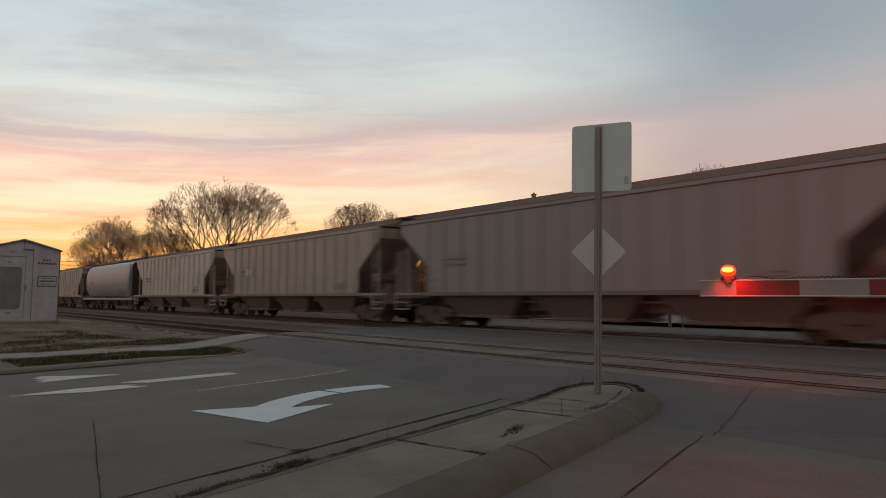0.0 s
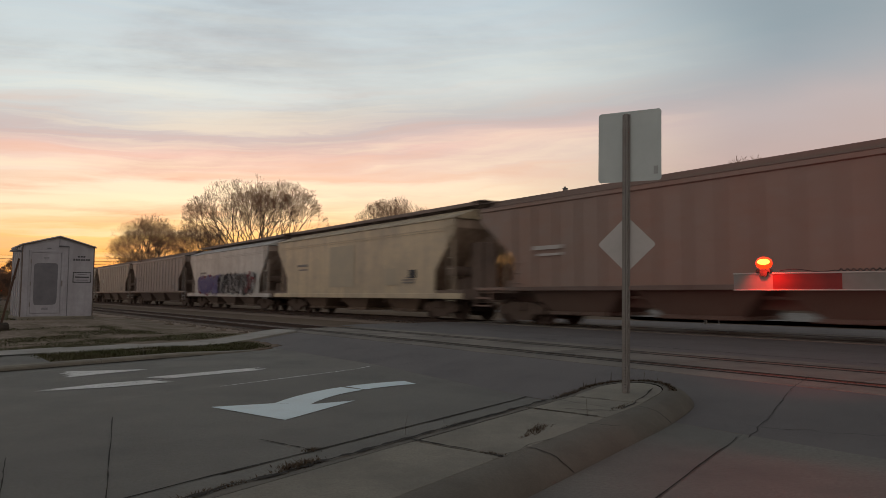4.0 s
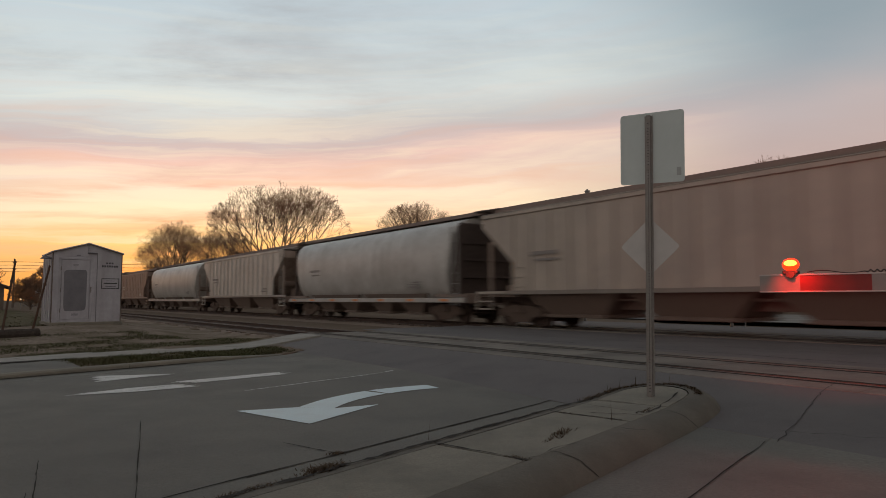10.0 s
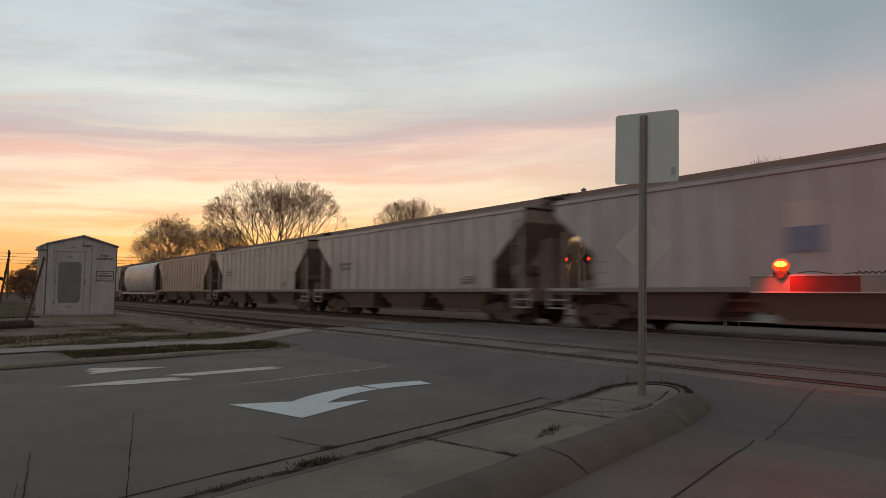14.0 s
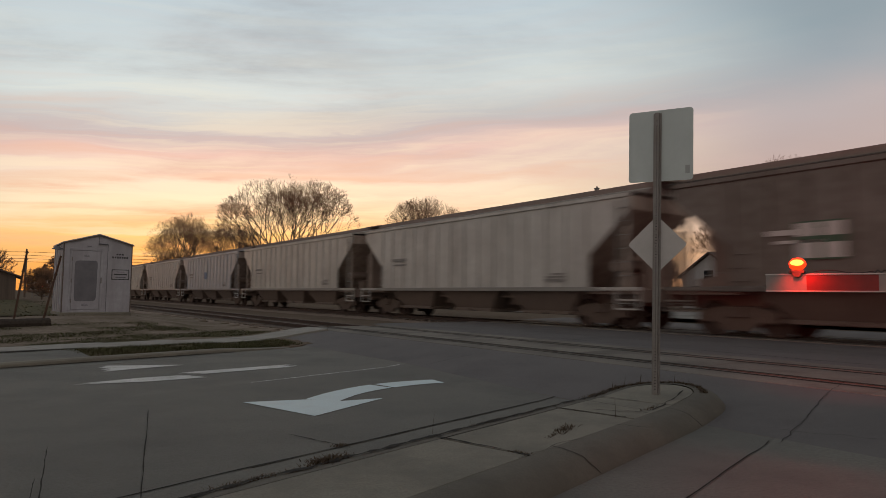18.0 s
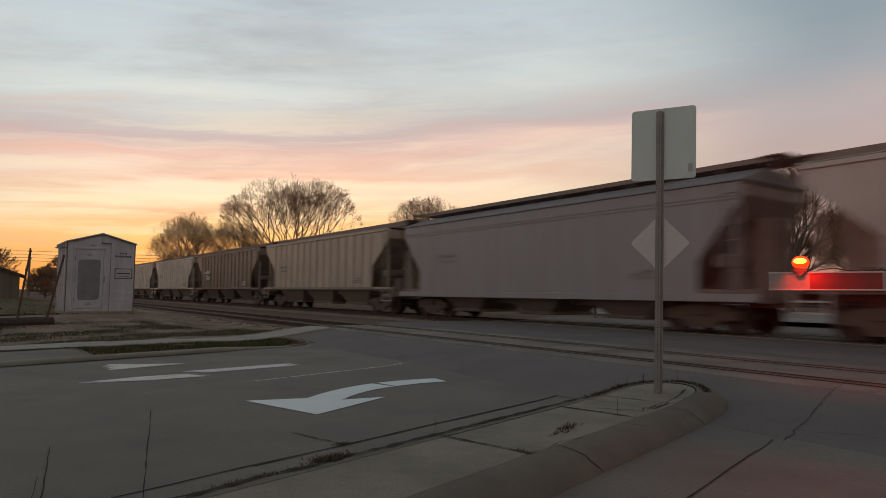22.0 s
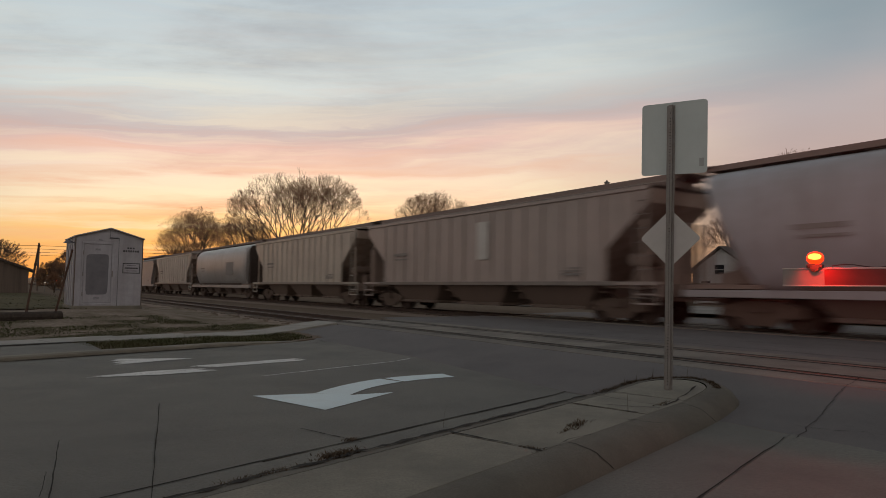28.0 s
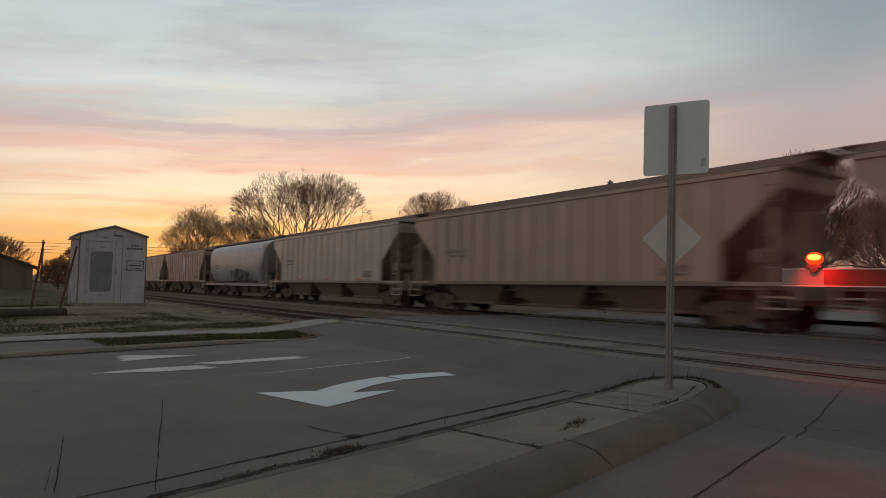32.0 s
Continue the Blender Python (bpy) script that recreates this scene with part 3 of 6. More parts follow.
def build_island():
    """Raised traffic island with rounded kerb and a round nose."""
    isl = tagged(new("island"), "raised concrete traffic island with rounded kerb and cracked joints", "traffic island", kind="structure")
    wl, wr, un = 3.16, 2.12, 7.35
    half = (wl - wr) / 2
    mid = (wl + wr) / 2
    outline = [(-9.0, wr)]
    n = 16
    for k in range(n + 1):
        a = -math.pi / 2 + math.pi * k / n
        outline.append((un - half + half * 1.15 * math.cos(a), mid + half * math.sin(a)))
    outline.append((-9.0, wl))
    # profile: inset from the edge and height
    prof = [(-0.16, -0.06), (-0.15, 0.005), (-0.125, 0.045), (-0.095, 0.08), (-0.06, 0.108), (-0.02, 0.13), (0.03, 0.145), (0.08, 0.151), (0.15, 0.153)]
    bm = bmesh.new()
    cuts_u = [-9 + 0.2 * k for k in range(81)]
    right = [(u, wr) for u in cuts_u if u < un - half]
    arc = outline[1:-1]
    left = [(u, wl) for u in reversed(cuts_u) if u < un - half]
    ring = right + arc + left
    loops = []
    for inset, z in prof:
        loop = []
        for i, (u, w) in enumerate(ring):
            if i < len(right):
                nu, nw = 0, 1
            elif i >= len(right) + len(arc):
                nu, nw = 0, -1
            else:
                a = -math.pi / 2 + math.pi * (i - len(right)) / n
                nu, nw = -math.cos(a), -math.sin(a)
            q = road(u + nu * inset, w + nw * inset)
            loop.append(bm.verts.new((q.x, q.y, ground_z(q.x, q.y) + z)))
        loops.append(loop)
    for a, b in zip(loops, loops[1:]):
        for i in range(len(ring) - 1):
            bm.faces.new((a[i], a[i + 1], b[i + 1], b[i]))
    bmesh.ops.recalc_face_normals(bm, faces=bm.faces)
    if sum(f.normal.z for f in bm.faces) < 0:
        bmesh.ops.reverse_faces(bm, faces=bm.faces)
    for f in bm.faces:
        f.smooth = True
    part("kerb", bm, KERB_WORN_SHADED, isl, "worn rounded concrete kerb, darkened for grime and its shaded face")
    for u in (4.02, -0.6, 6.1):
        steps = [(2.27, 0.156), (2.20, 0.152), (2.15, 0.147), (2.10, 0.131), (2.06, 0.110), (2.025, 0.083), (1.995, 0.048), (1.97, 0.008)]
        cr, prev = bmesh.new(), None
        for k, (w, z) in enumerate(steps):
            uu = u + 0.10 * (k / 7) ** 2 + 0.012 * math.sin(k * 2.1)
            row = []
            for du in (-0.005, 0.005):
                q = road(uu + du, w)
                row.append(cr.verts.new((q.x, q.y, ground_z(q.x, q.y) + z + 0.003)))
            if prev:
                cr.faces.new((prev[0], prev[1], row[1], row[0]))
            prev = row
        part("crack", cr, JOINT, isl, "dark crack down the kerb")
    # top slabs between joints
    edges = [-9, -6.2, -3.0, 0.4, 3.72, 5.40, 6.30]
    for k in range(len(edges) - 1):
        a, b = edges[k] + 0.012, edges[k + 1] - 0.012
        skew = 0.05 if k == 4 else 0.0
        part("slab", slab_mesh("slab", [road(a, wr + 0.156), road(b, wr + 0.156), road(b + skew, wl - 0.156), road(a + (0.05 if k == 5 else 0), wl - 0.156)],
                               KERB, lift=0.151 + 0.002 * (k % 2), cuts=4, bevel=0.003), None, isl)
    bm = bmesh.new()
    pts = [(6.312, wr + 0.156)] + [(un - half + (half - 0.156) * 1.15 * math.cos(-math.pi / 2 + math.pi * k / 10), mid + (half - 0.156) * math.sin(-math.pi / 2 + math.pi * k / 10)) for k in range(11)] + [(6.312, wl - 0.156)]
    top = []
    for u, w in pts:
        q = road(u, w)
        top.append(bm.verts.new((q.x, q.y, ground_z(q.x, q.y) + 0.152)))
    low = [bm.verts.new(v.co - Vector((0, 0, 0.05))) for v in top]
    bm.faces.new(top)
    for i in range(len(top)):
        j = (i + 1) % len(top)
        bm.faces.new((top[j], top[i], low[i], low[j]))
    bmesh.ops.recalc_face_normals(bm, faces=bm.faces)
    part("slab", bm, KERB, isl)
    # dark earth under the joints
    bm = bmesh.new()
    for i in range(30):
        u0, u1 = -9 + 0.535 * i, -9 + 0.535 * (i + 1)
        vs = []
        for u, w in ((u0, wr + 0.1), (u1, wr + 0.1), (u1, wl - 0.1), (u0, wl - 0.1)):
            q = road(u, w)
            vs.append(bm.verts.new((q.x, q.y, ground_z(q.x, q.y) + 0.128)))
        bm.faces.new(vs)
    part("joint_bed", bm, JOINT, isl, "dark dirt in the island's joints")
    return isl


def ribbon(name, pts, width, lift, mat, parent, label="", ragged=0.0):
    """A thin raised strip along plan points (a crack, a painted line)."""
    bm = bmesh.new()
    prev = None
    for i, p in enumerate(pts):
        d = (pts[min(i + 1, len(pts) - 1)] - pts[max(i - 1, 0)]).normalized()
        nrm = Vector((-d.y, d.x)) * width * (0.5 + random.uniform(-ragged, ragged))
        row = [bm.verts.new((q.x, q.y, ground_z(q.x, q.y) + lift)) for q in (p + nrm, p - nrm)]
        if prev:
            bm.faces.new((prev[0], prev[1], row[1], row[0]))
        prev = row
    bmesh.ops.recalc_face_normals(bm, faces=bm.faces)
    if bm.faces and bm.faces[:][0].normal.z < 0:
        bmesh.ops.reverse_faces(bm, faces=bm.faces)
    return part(name, bm, mat, parent, label)


def wander(a, b, n=14, amp=0.03):
    d = (b - a)
    side = Vector((-d.y, d.x)).normalized()
    return [a + d * (i / n) + side * amp * (noise.noise(Vector((a.x * 3 + i * 0.45, a.y * 2, 1.7)))) for i in range(n + 1)]


def build_marks():
    """Painted lane arrows and cracks."""
    def flat(name, polys, mat, lift, label, category):
        bm = bmesh.new()
        for poly in polys:
            f = bm.faces.new([bm.verts.new((x, y, ground_z(x, y) + lift)) for x, y in poly])
            f.normal_update()
            if f.normal.z < 0:
                f.normal_flip()
        return tagged(new(name, mesh_of(name, bm, mat)), label, category, kind="structure")

    def band(curve, widths):
        out = []
        rows = []
        for i, p in enumerate(curve):
            d = (curve[min(i + 1, len(curve) - 1)] - curve[max(i - 1, 0)]).normalized()
            nn = Vector((-d.y, d.x)) * widths[i] / 2
            rows.append((p + nn, p - nn))
        for a, b in zip(rows, rows[1:]):
            out.append([(a[0].x, a[0].y), (a[1].x, a[1].y), (b[1].x, b[1].y), (b[0].x, b[0].y)])
        return out

    # curved turn arrow: shaft in two pieces, head towards the island
    tail, knee, neck = Vector((-0.04, 9.04)), Vector((-1.06, 8.55)), Vector((-1.31, 7.33))
    curve = []
    for i in range(11):
        f = i / 10
        curve.append(tail * (1 - f) ** 2 + knee * 2 * f * (1 - f) + neck * f * f)
    polys = band(curve[:5], [0.35 + 0.012 * i for i in range(5)])
    polys += band([curve[4] * 0.72 + curve[5] * 0.28] + curve[5:], [0.39, 0.39, 0.385, 0.385, 0.39, 0.40, 0.41])
    polys.append([(-2.13, 7.15), (-1.21, 6.40), (-0.65, 7.53), (-1.11, 7.29), (-1.51, 7.37)])
    flat("arrow_marking", polys, PAINT, 0.006, "white painted curved turn arrow on the road", "road marking")
    # worn arrow of the next lane
    def worn(a, b, wa, wb, wc):
        """A worn painted bar: a few long slivers side by side with ragged ends."""
        out = []
        d = b - a
        side = Vector((-d.y, d.x)).normalized()
        for k in range(7):
            f = (k + 0.5) / 7 - 0.5
            f0, f1 = random.uniform(0.0, 0.12), random.uniform(0.9, 1.0)
            pts = []
            for g in (f0, f0 + 0.06, 0.3, 0.5, 0.75, f1 - 0.06, f1):
                wd = wa + (wb - wa) * g * 2 if g < 0.5 else wb + (wc - wb) * (g - 0.5) * 2
                pts.append((a + d * g + side * wd * f, wd / 13 * random.uniform(0.7, 1.2)))
            pts[0] = (pts[0][0], 0.004)
            pts[-1] = (pts[-1][0], 0.004)
            for (p, h), (q, g) in zip(pts, pts[1:]):
                out.append([tuple(p + side * h), tuple(p - side * h), tuple(q - side * g), tuple(q + side * g)])
        return out

    polys = worn(Vector((-4.62, 8.36)), Vector((-3.36, 9.36)), 0.05, 0.44, 0.44) + worn(Vector((-3.74, 9.50)), Vector((-2.36, 10.85)), 0.34, 0.36, 0.34)
    polys += worn(Vector((-5.20, 10.05)), Vector((-4.16, 10.72)), 0.95, 0.42, 0.05)
    flat("arrow_marking", polys, WORN_PAINT, 0.006, "faded white lane arrow on the road", "road marking")
    lane = tagged(new("trim"), "thin cracks and faded line on the concrete", "road marking", kind="structure")
    ribbon("lane_line", wander(road(5.2, 7.41), road(8.05, 7.41), 20, 0.01), 0.026, 0.007, WORN_PAINT, lane, "faded lane line", 0.3)
    ribbon("lane_line", wander(road(-6, 7.40), road(1.0, 7.40), 20, 0.02), 0.03, 0.007, WORN_PAINT, lane, "faded lane line", 0.3)
    for a, b, wd in ((Vector((-2.90, 6.61)), Vector((-1.66, 3.72)), 0.007), (Vector((-2.95, 5.02)), Vector((-2.20, 3.68)), 0.006),
                     (Vector((-2.54, 4.2)), Vector((-2.27, 3.71)), 0.004), (road(3.54, 4.50), road(3.55, 3.90), 0.014)):
        ribbon("crack", wander(a, b, 18, 0.008), wd, 0.0055, JOINT, lane, "dark crack", 0.3)
    for a, b, wd in ((road(5.75, 2.30), road(5.55, 2.72), 0.012), (road(5.05, 2.28), road(5.1, 2.0), 0.008), (road(4.35, 2.25), road(3.6, 2.28), 0.006),
                     (road(5.9, 2.3), road(7.0, 2.42), 0.016), (road(6.0, 3.0), road(5.85, 2.3), 0.008)):
        ribbon("crack", wander(a, b, 12, 0.05), wd, 0.1585, JOINT, lane, "dark crack", 0.35)
    ribbon("dirt_seam", wander(road(-8, 3.11), road(6.75, 3.10), 220, 0.04), 0.034, 0.158, JOINT, lane, "dark dirt and weeds along the kerb", 0.36)
    ribbon("gutter_joint", wander(road(-8, 3.85), road(6.85, 3.84), 60, 0.015), 0.018, 0.006, JOINT, lane, "dark gutter joint", 0.3)
    ribbon("lane_joint", wander(road(-6, 1.34), road(5.98, 1.35), 60, 0.02), 0.009, 0.006, JOINT, lane, "dark lane joint", 0.3)
    ribbon("kerb_joint", wander(road(-20, 11.44), road(7.6, 11.42), 60, 0.02), 0.07, 0.010, JOINT, lane, "dark line under the far kerb", 0.3)
    ribbon("verge_joint", wander(road(-20, 13.33), road(5.6, 13.33), 60, 0.03), 0.12, 0.094, JOINT, lane, "dark gap beside the footway", 0.35)
    for u, w0, w1, wd in ((3.72, 2.26, 3.06, 0.016), (5.41, 2.35, 3.06, 0.018), (0.4, 2.26, 3.06, 0.016), (6.3, 2.6, 3.0, 0.012)):
        ribbon("island_joint", wander(road(u, w0), road(u + 0.03, w1), 14, 0.02), wd, 0.1575, JOINT, lane, "dark dirty joint across the island", 0.4)
    ribbon("tar_line", wander(road(8.15, 6.98), road(9.1, 6.8), 24, 0.03), 0.007, 0.006, JOINT, lane, "dark asphalt seam", 0.4)
    ribbon("tar_line", wander(road(6.0, 1.27), road(9.3, 1.22), 60, 0.03), 0.006, 0.006, JOINT, lane, "dark asphalt seam", 0.4)
    ribbon("tar_line", wander(road(6.42, 1.35), road(6.55, -1.5), 48, 0.05), 0.005, 0.006, JOINT, lane, "dark asphalt seam", 0.4)
    # tar lines in the asphalt
    for o, w0, w1, wd in ((10.9, -3, 8, 0.02), (12.6, -4, 10, 0.014)):
        ribbon("tar_line", wander(road(u_at(o, w0), w0), road(u_at(o, w1), w1), 30, 0.12), wd, 0.006, JOINT, lane, "dark tar line", 0.4)


def build_far_side():
    """Kerb, verge, footway and yard beyond the far lanes."""
    kerb = tagged(new("kerb"), "low worn concrete kerb along the far lane", "kerb", kind="structure")
    end = u_at(6.0, 11.6)
    for k in range(10):
        u0 = -24 + 3.3 * k
        u1 = u0 + 3.29
        if u0 > end - 0.1:
            break
        bm = bmesh.new()
        rows = []
        for i in range(5):
            u = u0 + (min(u1, end) - u0) * i / 4
            row = []
            for w, z in ((11.45, -0.03), (11.46, 0.05), (11.49, 0.075), (11.62, 0.08), (11.62, -0.05)):
                q = road(u, w)
                row.append(bm.verts.new((q.x, q.y, ground_z(q.x, q.y) + (z * (1 - 0.85 * smooth_step((u - 7.2) / 1.8)) if z > 0 else z))))
            rows.append(row)
        for a, b in zip(rows, rows[1:]):
            for j in range(4):
                bm.faces.new((a[j], b[j], b[j + 1], a[j + 1]))
        bm.faces.new(rows[0][::-1])
        bm.faces.new(rows[-1])
        bmesh.ops.recalc_face_normals(bm, faces=bm.faces)
        part("kerb_stone", bm, KERB, kerb)
    walk_way = tagged(new("footway"), "pale concrete footway slabs beside a grass verge", "footway", kind="structure")
    for k in range(25):
        u0 = -24 + 1.52 * k
        e = [min(u0 + 1.5, u_at(7.5, w)) for w in (13.35, 14.55)]
        if e[0] - u0 < 0.3:
            continue
        part("slab", slab_mesh("slab", [road(u0, 13.35), road(e[0], 13.35), road(e[1], 14.55), road(u0, 14.55)], PALE_WALK,
                               lift=(0.085 + 0.004 * (k % 3)) * (1 - 0.45 * smooth_step((u0 - 5.0) / 3.0)), cuts=2), None, walk_way)
    # driveway apron left of the grass
    part("apron", slab_mesh("apron", [road(-24, 11.63), road(4.95, 11.63), road(5.4, 13.34), road(-24, 13.34)], CONCRETE, lift=0.078, cuts=12), None, walk_way)
    lattice("verge", 5.0, 10.4, 11.60, 13.36, 48, 8, road, lambda q: 0.05 - 0.04 * smooth_step((q.dot(RU) - 7.2) / 1.8), SOIL, thick=0.15, keep=lambda q: q.dot(TN) < 6.2, label="strip of bare soil under the grass verge")
    lattice("yard", -30, 40, 14.5, 30, 180, 40, road, 0.035, GRAVEL, thick=0.12, keep=lambda q: q.dot(TN) < 6.9 + 0.25 * noise.noise(Vector((q.x * 0.9, q.y * 0.9, 3))) and (q.dot(RW) < 20.6 + 0.8 * noise.noise(Vector((q.x * 0.5, q.y * 0.5, 8))) or q.dot(TN) > 2.6), label="pale gravel yard round the metal hut")
    lattice("field", -30, 50, 20.3, 62, 82, 42, road, lambda q: 0.03 + 0.02 * noise.noise(Vector((q.x * 0.7, q.y * 0.7, 5))), FIELD,
            keep=lambda q: q.dot(TN) < 3.2 and q.dot(RW) > 20.4 + 0.6 * noise.noise(Vector((q.x * 0.5, q.y * 0.5, 8))), label="dull green field of rough grass")
    lattice("lot", 27.0, 40, -26, 60, 12, 40, lambda o, s: track(s, o), 0.03, PALE_LOT, label="pale concrete lot beyond the tracks")


PALE_WALK = material("footway_concrete", (0.30, 0.285, 0.255), 0.8, grain=(40, (0.21, 0.2, 0.18), 0.6), stains=(1.2, (0.19, 0.175, 0.155), 0.7), bump=0.2, vary=0.15)


def blades(name, spots, mat, label, height=(0.05, 0.16), lean=0.5, width=0.006):
    """Many thin bent blades, at (x, y, z) spots."""
    bm = bmesh.new()
    for x, y, z in spots:
        h = random.uniform(*height)
        a = random.uniform(0, math.tau)
        d = Vector((math.cos(a), math.sin(a), 0))
        s = Vector((-d.y, d.x, 0)) * width * random.uniform(0.6, 1.3)
        p0 = Vector((x, y, z))
        p1 = p0 + d * h * lean * 0.3 + Vector((0, 0, h * 0.6))
        p2 = p0 + d * h * lean * random.uniform(0.6, 1.3) + Vector((0, 0, h))
        v = [bm.verts.new(p0 - s), bm.verts.new(p0 + s), bm.verts.new(p1 + s * 0.7), bm.verts.new(p1 - s * 0.7), bm.verts.new(p2)]
        bm.faces.new((v[0], v[1], v[2], v[3]))
        bm.faces.new((v[3], v[2], v[4]))
    return tagged(new(name, mesh_of(name, bm, mat)), label, "grass", kind="stuff")


def build_greens():
    spots = []
    for _ in range(9000):
        u, w = random.uniform(5.0, 9.9), random.uniform(11.7, 13.3)
        if random.random() < smooth_step((u - 4.8) / 0.8) and noise.noise(Vector((u * 1.3, w * 2, 4))) > -0.35:
            q = road(u, w)
            if q.dot(TN) < 5.9:
                spots.append((q.x, q.y, ground_z(q.x, q.y) + 0.048 - 0.04 * smooth_step((u - 7.2) / 1.8)))
    blades("verge_grass", spots, GRASS, "short green and brown verge grass", (0.02, 0.075), 1.1, 0.008)
    spots = []
    for _ in range(90000):
        u, w = random.uniform(-14, 11), random.uniform(14.6, 18.0)
        edge = 1 - abs(w - 15.7) / 1.6
        if noise.noise(Vector((u * 0.4, w * 1.6, 9))) + edge * 0.4 + 0.35 * noise.noise(Vector((u * 1.3, w * 4, 1))) > 0.02 + 0.36 * random.random():
            q = road(u, w)
            if q.dot(TN) < 6.6:
                spots.append((q.x, q.y, ground_z(q.x, q.y) + 0.03))
    blades("yard_grass", spots, YARD_GRASS, "patchy low grass along the footway", (0.015, 0.05), 1.4, 0.012)
    spots = []
    for _ in range(16000):
        x, y = random.uniform(-46, -10.5), random.uniform(12, 44)
        q = Vector((x, y))
        if q.dot(TN) < 5.0 and q.dot(RW) > 20.2 and x < -10.8 and noise.noise(Vector((x * 0.3, y * 0.3, 2))) > -0.2:
            spots.append((x, y, ground_z(x, y)))
    blades("field_grass", spots, FIELD, "rough dull green grass on the far field", (0.02, 0.07), 1.6, 0.03)
    # weeds in the island's joints and round its nose
    def clump(label, centre, n, spread, height, lift):
        pts = []
        for _ in range(n):
            d = Vector((random.gauss(0, spread[0]), random.gauss(0, spread[1])))
            q = centre + RU * d.x + RW * d.y
            pts.append((q.x, q.y, ground_z(q.x, q.y) + lift))
        return blades("weed_clump", pts, DRY_WEED, label, height, 1.6, 0.004)
    for u, w, n, sp, h in ((2.78, 3.16, 420, (0.075, 0.035), (0.008, 0.032)), (2.2, 3.14, 200, (0.16, 0.02), (0.005, 0.022)),
                           (4.45, 3.12, 140, (0.18, 0.015), (0.005, 0.02)), (5.2, 3.11, 80, (0.25, 0.015), (0.005, 0.018)),
                           (6.45, 3.10, 260, (0.2, 0.025), (0.01, 0.035)), (3.55, 3.87, 120, (0.035, 0.03), (0.005, 0.014))):
        clump("dry matted weeds growing in the island's kerb joint", road(u, w), n, sp, h, 0.003 if w > 3.5 else 0.145)
    for u, w, n, sp, h in ((3.73, 2.36, 60, (0.02, 0.05), (0.005, 0.014)), (4.62, 2.50, 90, (0.10, 0.025), (0.008, 0.035)), (4.40, 2.45, 60, (0.1, 0.015), (0.005, 0.018)),
                           (5.42, 2.85, 30, (0.015, 0.1), (0.004, 0.014)), (6.0, 2.36, 60, (0.12, 0.02), (0.005, 0.02))):
        clump("dry weed sprouting from a crack in the island", road(u, w), n, sp, h, 0.152)
    pts = []
    for _ in range(1100):
        a = random.uniform(-1.3, 1.75)
        r = random.gauss(0.46, 0.022)
        q = road(6.83 + r * 1.15 * math.cos(a), 2.64 + r * math.sin(a))
        pts.append((q.x, q.y, ground_z(q.x, q.y) + 0.145))
    blades("weed_fringe", pts, DRY_WEED, "dead matted weeds fringing the island's nose", (0.006, 0.026), 1.8, 0.006)
    stalks = []
    for a in (1.55, 1.15, 0.75, 0.35, 0.0, -0.35):
        q = road(6.83 + 0.56 * math.cos(a), 2.64 + 0.48 * math.sin(a))
        stalks.append((q.x, q.y, ground_z(q.x, q.y) + 0.14))
    blades("weed_stalks", stalks, DRY_WEED, "single dry weed stalks on the island", (0.06, 0.13), 0.25, 0.004)
    stalks = []
    for u, w, z in ((5.36, 2.42, 0.15), (4.36, 3.62, 0.0), (4.9, 3.62, 0.0)):
        q = road(u, w)
        stalks.append((q.x, q.y, ground_z(q.x, q.y) + z))
    blades("weed_stalks", stalks, DRY_WEED, "single tall dry weed stalks", (0.16, 0.22), 0.2, 0.003)


# ---- things near the camera ----
def rounded_plate(w, h, r, t, n=5):
    pts = []
    for cx, cz, a0 in ((w / 2 - r, h / 2 - r, 0), (-w / 2 + r, h / 2 - r, 90), (-w / 2 + r, -h / 2 + r, 180), (w / 2 - r, -h / 2 + r, 270)):
        for k in range(n + 1):
            a = radians(a0 + 90 * k / n)
            pts.append((cx + r * math.cos(a), cz + r * math.sin(a)))
    return prism(bmesh.new(), pts, -t / 2, t / 2)


